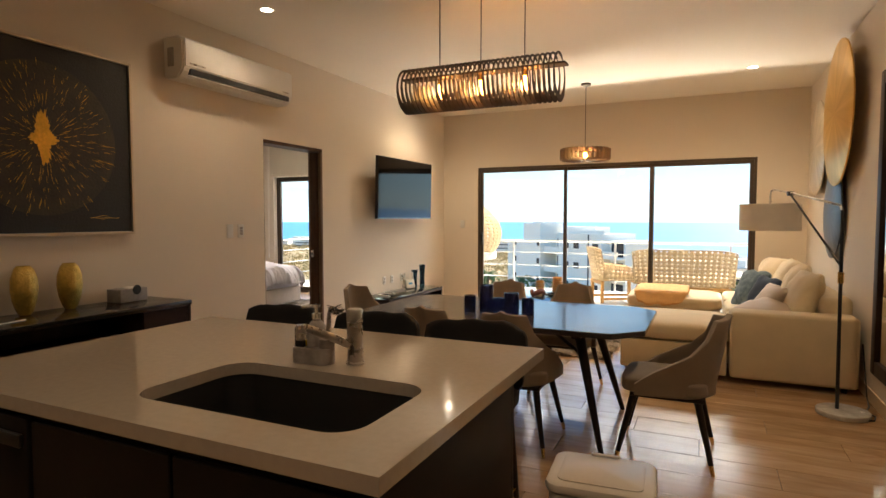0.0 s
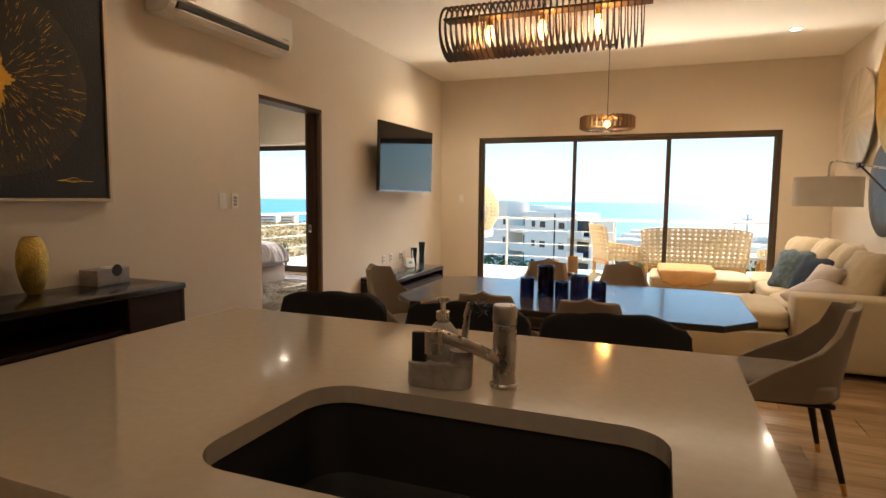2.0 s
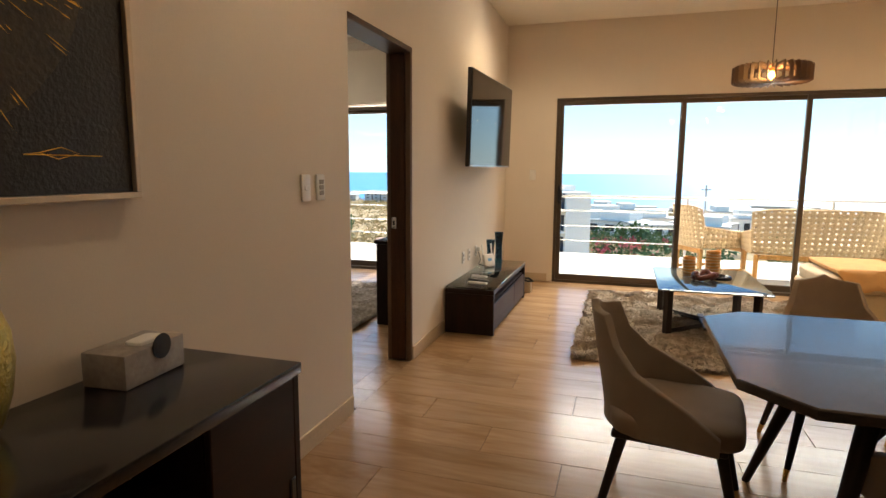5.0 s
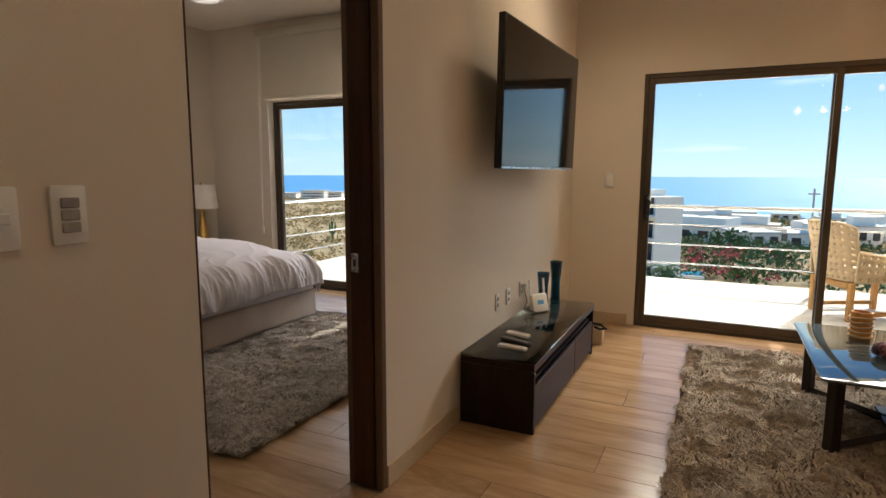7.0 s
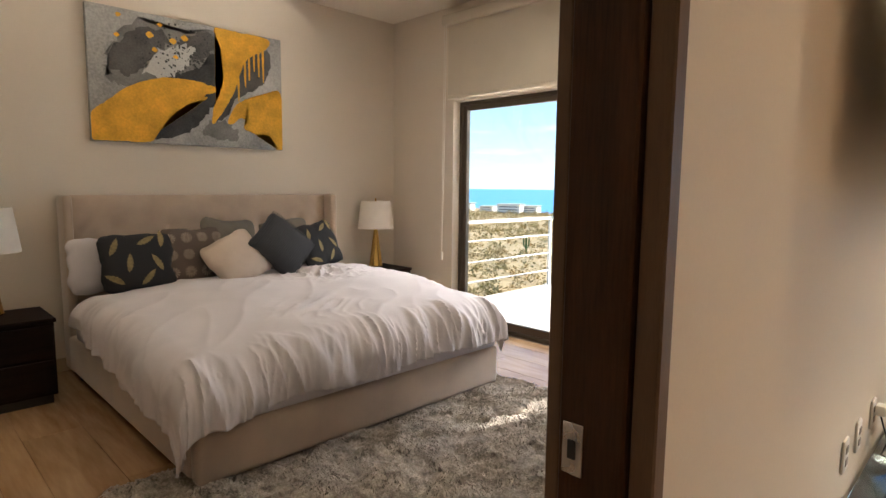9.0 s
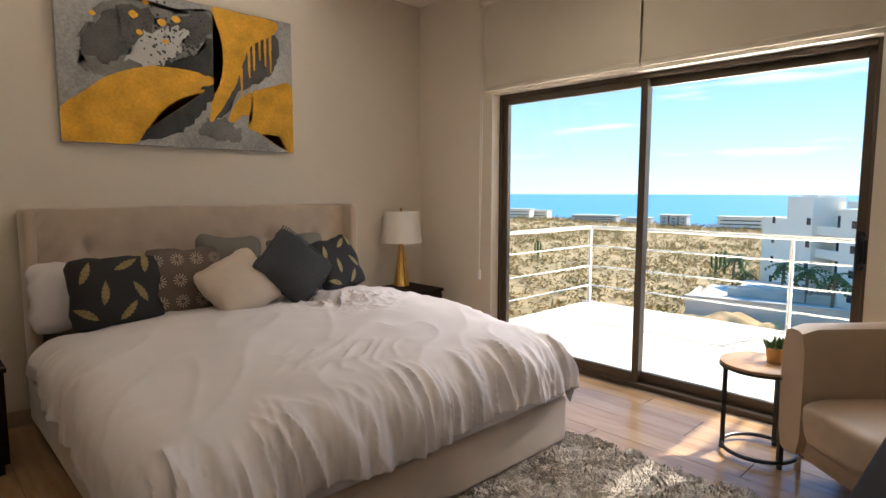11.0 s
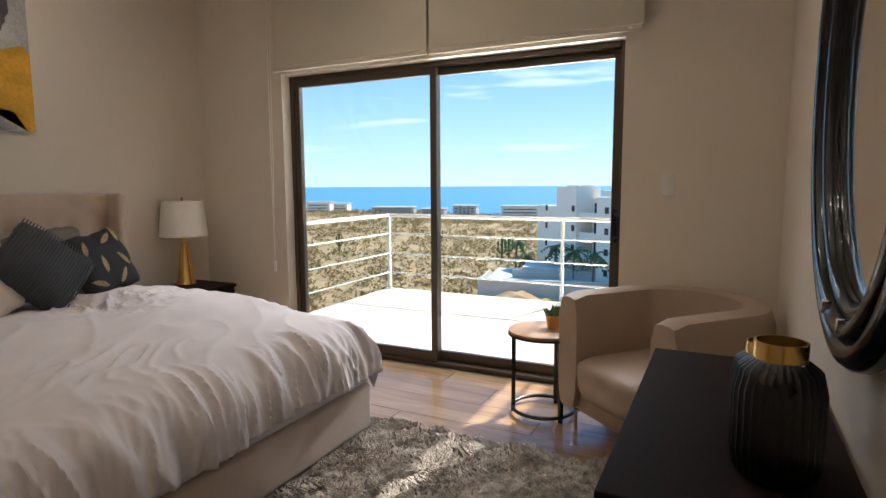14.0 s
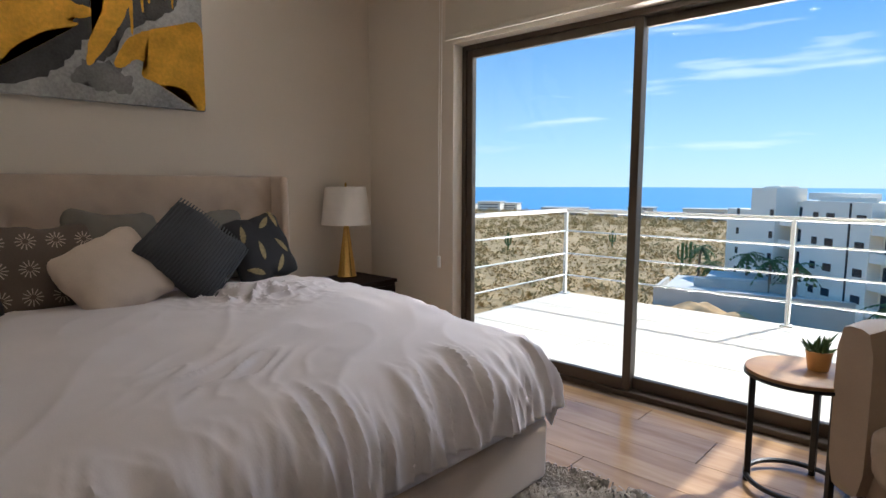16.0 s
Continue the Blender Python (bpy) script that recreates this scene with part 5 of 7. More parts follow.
# terrace furniture
def woven_panel(points_fn, nu, nv):
    """Open weave: straps with square gaps, following points_fn(u, v)."""
    bm = bmesh.new()
    vs = {}
    g = 3
    def vert(i, j):
        if (i, j) not in vs:
            vs[i, j] = bm.verts.new(points_fn(i / (nu * g), j / (nv * g)))
        return vs[i, j]
    for i in range(nu * g):
        for j in range(nv * g):
            if i % g == 1 and j % g == 1:
                continue
            bm.faces.new((vert(i, j), vert(i + 1, j), vert(i + 1, j + 1), vert(i, j + 1)))
    return bm
def woven(name, fn, nu, nv, parent, label=""):
    ob = part(name, woven_panel(fn, nu, nv), M_WICKER, parent, label)
    s = ob.modifiers.new("thickness", "SOLIDIFY")
    s.thickness, s.offset = 0.022, 0
    return ob
def terrace_seat(name, label, category, at, width, nu):
    c = thing(name, label, category, at)
    w = width / 2
    # back faces the house (-y side), the sitter looks to +y
    woven("backrest", lambda u, v: Vector(((u - 0.5) * width * (1 + 0.06 * v), -0.36 - 0.12 * v + 0.10 * abs(2 * u - 1) ** 4, 0.38 + 0.57 * v - 0.05 * abs(2 * u - 1) ** 6 * v)), nu, 9, c, "open rope weave back")
    for s in (-1, 1):
        woven("armrest", lambda u, v, s=s: Vector((s * (w + 0.02 * v), -0.34 + 0.66 * u, 0.38 + (0.30 - 0.10 * u) * v)), 9, 4, c, "open rope weave arm")
        for y in (-0.33, 0.33):
            part("leg", box(s * (w - 0.05) - 0.025, s * (w - 0.05) + 0.025, y - 0.025, y + 0.025, 0, 0.37, 0.005, 1), M_TEAK, c, "honey teak leg", smooth=False)
        part("side_rail", box(s * (w - 0.05) - 0.02, s * (w - 0.05) + 0.02, -0.30, 0.30, 0.05, 0.09, 0.004, 1), M_TEAK, c, smooth=False)
    part("seat_rail", box(-w + 0.08, w - 0.08, -0.355, -0.305, 0.31, 0.37, 0.004, 1), M_TEAK, c, smooth=False)
    part("seat_rail", box(-w + 0.08, w - 0.08, 0.305, 0.355, 0.31, 0.37, 0.004, 1), M_TEAK, c, smooth=False)
    part("seat_cushion", cushion(width - 0.06, 0.68, 0.13, 12, 3, 0.008, 2.0, Matrix.Translation((0, 0, 0.44))), M_LAMPSHADE, c, "off-white seat cushion")
    return c
terrace_seat("terrace_sofa", "natural rope woven terrace sofa on teak legs", "sofa", pose(-0.42, 9.95, -0.02, 0, 0, 2), 1.42, 19)
terrace_seat("terrace_armchair", "natural rope woven armchair with teak legs", "armchair", pose(-1.50, 10.30, -0.02, 0, 0, -62), 0.62, 9)
terrace_seat("terrace_armchair", "natural rope woven armchair beside the terrace sofa", "armchair", pose(0.98, 10.70, -0.02, 0, 0, 60), 0.62, 9)
tt = thing("terrace_table", "low white stone terrace table", "table", pose(0.30, 10.75, -0.02))
part("tabletop", prism(rounded_rect(-0.40, 0.40, -0.30, 0.30, 0.05), 0.44, 0.48, 0.006), M_CONCRETE, tt)
for x in (-0.32, 0.32):
    part("leg", box(x - 0.03, x + 0.03, -0.22, 0.22, 0, 0.438, 0.004, 1), M_TEAK, tt, smooth=False)
# hanging egg chair
eg = thing("hanging_egg_chair", "natural woven hanging egg chair on the terrace", "hanging chair", pose(-3.98, 10.0, 0))
def egg(u, v):
    a, t = 2 * math.pi * (0.14 + 0.72 * u), 0.06 + 0.88 * v
    r = 0.46 * math.sin(math.pi * t) ** 0.75
    return Vector((r * math.sin(a + 0.4), r * math.cos(a + 0.4), 0.55 + 1.15 * t))
woven("shell", egg, 20, 16, eg, "open egg-shaped weave")
part("chain", rod((0, 0, 1.66), (0, 0, 3.55), 0.012, seg=6), M_STEEL, eg)
part("seat_cushion", cushion(0.66, 0.62, 0.16, 10, 3, 0.01, 4.0, Matrix.Translation((0, 0, 0.72))), M_LAMPSHADE, eg, "off-white cushion")

# ---- bedroom ----
bd = thing("double_bed", "king bed with blush velvet frame and winged headboard", "bed")
HX, FX, HY0, HY1 = B_WEST + 0.01, -6.20, 5.65, 7.90
SY, NY = 5.645, 7.70                                   # outer faces of the side rails
part("footboard_rail", box(FX - 0.09, FX, SY, NY, 0.045, 0.305, 0.03, 3), M_VELVET, bd)
part("side_rail", box(HX + 0.16, FX - 0.095, SY, SY + 0.09, 0.045, 0.305, 0.03, 3), M_VELVET, bd)
part("side_rail", box(HX + 0.16, FX - 0.095, NY - 0.09, NY, 0.045, 0.305, 0.03, 3), M_VELVET, bd)
part("slat_base", box(HX + 0.16, FX - 0.095, SY + 0.10, NY - 0.10, 0.18, 0.25), M_LEGS, bd, smooth=False)
for x in (HX + 0.3, FX - 0.06):
    for y in (SY + 0.06, NY - 0.06):
        part("foot", box(x - 0.03, x + 0.03, y - 0.03, y + 0.03, 0, 0.05, 0.004, 1), M_LEGS, bd)
# upholstered headboard with soft vertical channels and tufts
bm = bmesh.new()
nu, nv = 150, 60
gr = []
for i in range(nu + 1):
    row = []
    for j in range(nv + 1):
        y, z = HY0 + 0.07 + (HY1 - HY0 - 0.14) * i / nu, 0.30 + 0.975 * j / nv
        puff = 0.03 * (1 - abs(2 * i / nu - 1) ** 8) * (1 - abs(2 * j / nv - 1) ** 8)
        for ty, tz in ((5.99, 1.05), (6.38, 1.05), (6.77, 1.05), (7.16, 1.05), (7.55, 1.05)):
            d = math.hypot((y - ty) * 1.0, (z - tz) * 0.8)
            puff -= 0.026 * math.exp(-(d / 0.05) ** 2)
            puff -= 0.009 * math.exp(-((y - ty) / 0.016) ** 2) * (1 if z < tz else 0.0)
        # cloth pulled in slanting tucks towards the corners
        for ce, sg in ((HY0 + 0.07, 1), (HY1 - 0.07, -1)):
            q = (y - ce) * sg
            puff += (0.0055 if sg > 0 else 0.002) * math.exp(-(q / 0.17) ** 2) * math.sin((q * 1.1 + (1.30 - z) * 0.8) * 48 + 2 * noise.noise(Vector((y * 5, z * 5, 1)))) * (1 if z > 0.8 else 0.4)
        puff += 0.004 * noise.noise(Vector((y * 6, z * 6, 0)))
        row.append(bm.verts.new((HX + 0.085 + puff, y, z)))
    gr.append(row)
for i in range(nu):
    for j in range(nv):
        bm.faces.new((gr[i][j], gr[i + 1][j], gr[i + 1][j + 1], gr[i][j + 1]))
hb = part("headboard", box(HX, HX + 0.085, HY0 + 0.02, HY1 - 0.02, 0.06, 1.295, 0.03, 3), M_VELVET, bd)
part("headboard_padding", bm, M_VELVET, hb, "tufted padding")
for y in (HY0, HY1 - 0.06):
    part("wing", box(HX, HX + 0.22, y, y + 0.06, 0.03, 1.295, 0.025, 3), M_VELVET, bd, "upholstered side wing")

mt = solo("mattress", box(HX + 0.15, FX - 0.05, SY + 0.05, NY - 0.04, 0.25, 0.53, 0.06, 4), M_DUVET, "white mattress on the bed frame", "mattress")

# duvet: a soft dome on top, gathered in narrow folds where it falls over foot and sides
def ridge(u, v, seed, power):
    """Narrow rounded crests with wider hollows between them, from 0 to 1."""
    return max(0.0, 1 - 2.1 * abs(noise.noise(Vector((u, v, seed))))) ** power


def ease(x, a, b):
    t = min(1.0, max(0.0, (x - a) / (b - a)))
    return t * t * (3 - 2 * t)


def duvet():
    nx, ny = 210, 330
    XE, RF, YN, YS, RS = -6.42, 0.24, 7.65, 5.76, 0.16
    HALF = math.pi / 2
    g, bm = [], bmesh.new()
    for i in range(nx + 1):
        s = -8.08 + 2.06 * i / nx                        # along the cloth, towards the foot
        row = []
        for j in range(ny + 1):
            t = YS - 0.38 + (YN - YS + 0.76) * j / ny    # across it
            x, y = s, t
            z = 0.695 - 0.075 * ease(s, -7.4, -6.35) - 0.045 * ease(6.69 - t, 0.3, 0.98) - 0.02 * ease(-s, 7.75, 8.10)
            over, so = s - XE, max(t - YN, YS - t)
            # length of the hem: uneven along the foot, shorter by the pillows
            over = over if over < 0 else over * (1 + 0.10 * noise.noise(Vector((t * 1.9, 2.0, 0.0))))
            so = so if so < 0 else so * (1.0 - 0.30 * ease(-s, 7.2, 8.1) + 0.10 * noise.noise(Vector((s * 2.2, 5.0, 0.0))))
            a = min(max(0, over) / RF, HALF)
            fall = RF * (1 - math.cos(a)) + max(0, over - RF * HALF)
            b_ = min(max(0, so) / RS, HALF)
            sfall = RS * (1 - math.cos(b_)) + max(0, so - RS * HALF)
            side = 1 if t > 6.69 else -1
            if over > 0:
                x = XE + RF * math.sin(a)
            if so > 0:
                y = (YN if side > 0 else YS) + side * (RS * math.sin(b_) + 0.10 * max(0, so - RS * HALF))
            z -= max(fall, sfall) + 0.30 * min(fall, sfall)
            # outward direction of the cloth
            nrm = Vector((math.sin(a) * (1 if fall > 0 else 0), side * math.sin(b_), max(0.0, math.cos(max(a, b_)))))
            nrm = nrm.normalized() if nrm.length > 1e-4 else Vector((1, 0, 0))
            # on the bed: slow swells, long shallow drags, a crumpled patch by the pillows and one at the foot
            d = 0.012 * noise.noise(Vector((s * 1.9, t * 1.9, 1.0))) + 0.006 * noise.noise(Vector((s * 6, t * 4, 3.0)))
            d += 0.009 * ridge(s * 2.2 + t * 2.6, t * 1.1 - s * 0.9, 4.0, 3)
            e = math.exp(-(math.hypot((s + 7.62) * 1.0, (t - 7.22) * 1.0) / 0.27) ** 2)
            d += e * (0.045 * ridge(s * 8 + t * 2, t * 7, 2.0, 2) + 0.022 * ridge(s * 17, t * 15, 6.0, 2) - 0.012)
            e = math.exp(-(math.hypot((s + 6.72) * 1.5, (t - 6.62)) / 0.26) ** 2)
            d += e * (0.020 * ridge(s * 10 + t * 5, t * 6, 7.0, 2) - 0.004)
            # gathers over the foot, each beginning at its own height
            wob = noise.noise(Vector((t * 1.3, s * 1.6, 11.0)))
            begin = -0.06 + 0.22 * noise.noise(Vector((t * 5.0, 0.0, 21.0)))
            f = ease(over, begin, begin + 0.34) * (1 - 0.7 * ease(so, 0.0, 0.2))
            d += f * (0.044 * ridge(t * 5.6 + wob * 1.2 - over * 1.1, s * 0.7, 3.0, 2) + 0.030 * ridge(t * 12.5 + wob * 2.2 + over * 1.6, s * 1.5, 8.0, 2)
                      + 0.012 * ridge(t * 25 + s * 5, s * 5, 5.0, 1) - 0.026)
            fs = ease(so, -0.08, 0.26) * (1 - 0.7 * ease(over, 0.0, 0.2))
            d += fs * (0.030 * ridge(s * 3.6 + wob, t * 0.9, 9.0, 2) + 0.016 * ridge(s * 8.5 + t, t * 2, 1.0, 2) - 0.012)
            # the free corners hang as one long pleat
            k_ = ease(over, 0.0, 0.34) * ease(so, 0.0, 0.34)
            p = Vector((x, y, z)) + nrm * d + Vector((0.02, -0.03, -0.035) if side < 0 else (-0.05, -0.06, 0.0)) * k_
            row.append(bm.verts.new(p))
        g.append(row)
    for i in range(nx):
        for j in range(ny):
            bm.faces.new((g[i][j], g[i + 1][j], g[i + 1][j + 1], g[i][j + 1]))
    return bm


dv = solo("duvet", duvet(), M_DUVET, "rumpled white cotton duvet draped over the bed", "duvet")
sm = dv.modifiers.new("thickness", "SOLIDIFY")
sm.thickness, sm.offset = 0.014, -1
sheet = box(HX + 0.30, FX - 0.015, SY + 0.018, NY - 0.012, 0.285, 0.46, 0.03, 3)
solo("bed_sheet", sheet, material("lilac_white_sheet", (0.62, 0.57, 0.60), 0.9, var=0.05, scale=6, bump=0.15, bscale=160), "pale lilac sheet tucked over the mattress edge", "sheet")


def pillow(label, at, w, d, h, mat, seed, decor=None):
    p = thing("pillow", label, "pillow", at, "pillows on the bed")
    part("cover", cushion(w, d, h, 18, 3, 0.018, seed, pinch=0.12), mat, p)
    if decor:
        decor(p, w, d, h)
    return p


def surf(x, y, w, d, h):
    """Height of a stuffed cover over its middle plane."""
    u, v = min(0.98, abs(2 * x / w)), min(0.98, abs(2 * y / d))
    return h / 2 * (1 - u ** 2.6) ** 0.45 * (1 - v ** 2.6) ** 0.45 + 0.002


M_GOLDPRINT = material("gold_print", (0.26, 0.19, 0.08), 0.55, metal=0.3, var=0.3, scale=30)


def feathers(p, w, d, h):
    rg = random.Random(int(w * 1000))
    for k, (fx, fy, fa) in enumerate(((-0.28, 0.22, 60), (0.12, 0.30, 20), (0.25, -0.05, 110), (-0.10, -0.05, 75), (-0.30, -0.28, 140), (0.12, -0.30, 40), (0.32, 0.34, 80))):
        bm = bmesh.new()
        n, a = 12, radians(fa)
        L, R = [], []
        for i in range(n + 1):
            t = i / n
            ln = 0.125 * w / 0.45
            half = 0.021 * math.sin(math.pi * min(1, t * 1.05)) ** 0.7 * (1 - 0.3 * (i % 2)) * w / 0.45
            for sgn, lst in ((1, L), (-1, R)):
                lx, ly = (t - 0.5) * ln, sgn * half + 0.02 * t * t
                x = fx * w + lx * math.cos(a) - ly * math.sin(a)
                y = fy * d + lx * math.sin(a) + ly * math.cos(a)
                lst.append(bm.verts.new((x, y, surf(x, y, w, d, h) + 0.003)))
        for i in range(n):
            bm.faces.new((L[i], L[i + 1], R[i + 1], R[i]))
        part("feather", bm, M_GOLDPRINT, p, "gold printed feather", smooth=False)


def stars(p, w, d, h):
    for i in range(4):
        for j in range(3):
            bm = bmesh.new()
            cx, cy = (-0.36 + 0.24 * i) * w, (-0.28 + 0.28 * j) * d
            for k in range(12):
                a = k * math.pi / 6
                c, s = math.cos(a), math.sin(a)
                q = []
                for r, o in ((0.012, 0.0015), (0.040, 0.0025), (0.040, -0.0025), (0.012, -0.0015)):
                    x, y = cx + r * c - o * s, cy + r * s + o * c
                    q.append(bm.verts.new((x, y, surf(x, y, w, d, h) + 0.003)))
                bm.faces.new(q)
            part("star_motif", bm, M_BEIGEPIL, p, "pale star motif", smooth=False)


def ribs(p, w, d, h):
    bm = bmesh.new()
    for k in range(26):
        y = (-0.46 + 0.92 * k / 25) * d
        tube([((-0.47 + 0.94 * i / 12) * w * (1 - 0.04 * abs(y / d)), y, surf((-0.47 + 0.94 * i / 12) * w, y, w, d, h) + 0.001) for i in range(13)], 0.0042, 5, bm=bm)
    tagged(part("ribbing", bm, M_CHARCOAL, p, "corded ribs"), kind="stuff")


pillow("white sleeping pillow leaning on the headboard", pose(-8.32, 5.92, 0.80, 68, 0, 84), 0.60, 0.42, 0.16, M_DUVET, 1)
pillow("white sleeping pillow behind the cushions", pose(-8.36, 7.32, 0.76, 66, 0, 90), 0.66, 0.40, 0.16, M_DUVET, 2)
pillow("white sleeping pillow behind the patterned cushion", pose(-8.34, 6.54, 0.80, 66, 0, 90), 0.56, 0.44, 0.16, M_DUVET, 3)
pillow("black pillow printed with gold feathers", pose(-8.12, 6.02, 0.83, 70, 0, 82), 0.50, 0.44, 0.15, M_BLACKPIL, 4, feathers)
pillow("brown jacquard pillow with star pattern", pose(-8.14, 6.42, 0.84, 72, 0, 88), 0.48, 0.46, 0.15, M_BROWNPAT, 5, stars)
pillow("grey olive pillow against the headboard", pose(-8.26, 6.76, 0.89, 70, 6, 92), 0.48, 0.46, 0.14, M_OLIVEGREY, 6)
pillow("grey olive pillow behind the charcoal cushion", pose(-8.24, 7.26, 0.88, 72, -4, 94), 0.50, 0.44, 0.14, M_OLIVEGREY, 7)
pillow("beige satin pillow tipped on its corner", pose(-7.90, 6.65, 0.82, 58, 0, 80) @ pose(0, 0, 0, 0, 0, 28), 0.44, 0.42, 0.18, M_BEIGEPIL, 8)
pillow("charcoal ribbed pillow standing on its corner", pose(-7.88, 7.01, 0.90, 60, 0, 96) @ pose(0, 0, 0, 0, 0, 40), 0.46, 0.46, 0.17, M_CHARCOAL, 9, ribs)
pillow("black pillow with gold feathers near the lamp", pose(-8.18, 7.55, 0.85, 68, 0, 98) @ pose(0, 0, 0, 0, 0, 10), 0.44, 0.44, 0.14, M_BLACKPIL, 10, feathers)

# painting over the bed
bp = thing("abstract_painting", "abstract grey black and gold canvas above the bed", "painting", pose(B_WEST + 0.002, 6.665, 2.183, 0, 0, 90))
PWD, PHT = 0.772, 0.490
M_GREYPAINT = material("grey_wash_paint", (0.20, 0.20, 0.195), 0.55, color2=(0.52, 0.51, 0.49), scale=2.6, bump=0.4, bscale=60)
part("canvas", box(-PWD, PWD, -0.04, 0, -PHT, PHT, 0.004, 1), M_GREYPAINT, bp, smooth=False)
M_INK = material("black_wash", (0.012, 0.012, 0.012), 0.5, color2=(0.06, 0.06, 0.06), scale=9, bump=0.3, bscale=70)
M_SMOKEWASH = material("smoky_grey_wash", (0.035, 0.034, 0.032), 0.55, color2=(0.13, 0.125, 0.12), scale=5, bump=0.3, bscale=70)
def blot(name, outline, mat, lift, label, wob=0.012, seed=0):
    """A painted patch with a torn edge."""
    bm = bmesh.new()
    pts = []
    m = len(outline)
    for i in range(m):
        p0, p1, p2, p3 = (Vector((*outline[(i + o) % m], 0)) for o in (-1, 0, 1, 2))
        for k in range(8):
            t = k / 8
            q = 0.5 * ((2 * p1) + (p2 - p0) * t + (2 * p0 - 5 * p1 + 4 * p2 - p3) * t * t + (3 * p1 - p0 - 3 * p2 + p3) * t ** 3)
            q += Vector((noise.noise(q * 30 + Vector((seed, 0, 0))), noise.noise(q * 30 + Vector((seed + 9, 0, 0))), 0)) * wob
            pts.append((max(-PWD + 0.002, min(PWD - 0.002, q.x)), max(-PHT + 0.002, min(PHT - 0.002, q.y))))
    f = bm.faces.new([bm.verts.new((x, -0.0405 - lift, y)) for x, y in pts])
    bmesh.ops.triangulate(bm, faces=[f])
    part(name, bm, mat, bp, label, smooth=False)
def uv(*points):
    """Points given as shares of the canvas, from its upper corner by the wall's start."""
    return [(-PWD + 2 * PWD * u, PHT - 2 * PHT * v) for u, v in points]
M_PALEWASH = material("pale_grey_wash", (0.40, 0.40, 0.39), 0.55, color2=(0.62, 0.61, 0.59), scale=4, bump=0.3, bscale=70)
M_MIDWASH = material("mid_grey_wash", (0.12, 0.118, 0.112), 0.55, color2=(0.27, 0.265, 0.255), scale=5, bump=0.3, bscale=70)
blot("grey_patch", uv((0.08, 0.40), (0.16, 0.14), (0.30, 0.06), (0.46, 0.10), (0.62, 0.04), (0.68, 0.30), (0.62, 0.52), (0.30, 0.54), (0.12, 0.56)), M_MIDWASH, 0.0004, "mid grey wash", 0.06, 1)
blot("black_patch", uv((0.09, 0.42), (0.14, 0.24), (0.24, 0.12), (0.36, 0.14), (0.34, 0.30), (0.26, 0.40), (0.17, 0.50)), M_SMOKEWASH, 0.0006, "black wash", 0.05, 2)
blot("black_patch", uv((0.36, 0.44), (0.50, 0.38), (0.58, 0.26), (0.64, 0.20), (0.65, 0.44), (0.63, 0.54), (0.50, 0.52), (0.38, 0.50)), M_INK, 0.0007, "black wash", 0.05, 3)
blot("black_patch", uv((0.40, 0.22), (0.48, 0.10), (0.60, 0.08), (0.60, 0.20), (0.52, 0.30), (0.42, 0.32)), M_SMOKEWASH, 0.0006, "black wash", 0.06, 7)
blot("pale_patch", uv((0.24, 0.46), (0.30, 0.30), (0.38, 0.22), (0.50, 0.20), (0.46, 0.34), (0.36, 0.48)), M_PALEWASH, 0.0008, "pale grey wash", 0.05, 8)
blot("black_patch", uv((0.62, 0.52), (0.52, 0.58), (0.42, 0.70), (0.32, 0.84), (0.26, 0.96), (0.36, 0.95), (0.48, 0.86), (0.56, 0.72), (0.62, 0.60)), M_INK, 0.0009, "black wash", 0.03, 4)
blot("grey_patch", uv((0.56, 0.80), (0.64, 0.78), (0.72, 0.84), (0.72, 0.94), (0.62, 0.93), (0.54, 0.90)), M_MIDWASH, 0.0005, "mid grey wash", 0.04, 9)
blot("black_patch", uv((0.80, 0.20), (0.92, 0.12), (0.92, 0.30), (0.88, 0.42), (0.78, 0.52), (0.70, 0.60), (0.66, 0.74), (0.60, 0.78), (0.68, 0.56), (0.74, 0.36)), M_SMOKEWASH, 0.0009, "black drips", 0.03, 5)
blot("gold_patch", uv((0.005, 0.80), (0.08, 0.69), (0.18, 0.57), (0.30, 0.49), (0.44, 0.465), (0.566, 0.485), (0.636, 0.515), (0.586, 0.55), (0.525, 0.575), (0.56, 0.60), (0.465, 0.66), (0.41, 0.72), (0.35, 0.81), (0.30, 0.91), (0.26, 0.99), (0.12, 0.995), (0.005, 0.995)), M_GOLD, 0.0014, "gold leaf form", 0.010, 4)
blot("gold_patch", uv((0.61, 0.005), (0.727, 0.005), (0.91, 0.01), (0.915, 0.09), (0.85, 0.16), (0.79, 0.22), (0.757, 0.31), (0.717, 0.486), (0.667, 0.64), (0.585, 0.81), (0.59, 0.67), (0.636, 0.50), (0.65, 0.355), (0.636, 0.17)), M_GOLD, 0.0016, "gold leaf form", 0.010, 5)
blot("gold_patch", uv((0.667, 0.785), (0.707, 0.65), (0.77, 0.575), (0.87, 0.52), (0.995, 0.49), (0.995, 0.995), (0.94, 0.96), (0.92, 0.88), (0.81, 0.86), (0.76, 0.82), (0.78, 0.76), (0.74, 0.74), (0.70, 0.79)), M_GOLD, 0.0015, "gold leaf form", 0.008, 6)
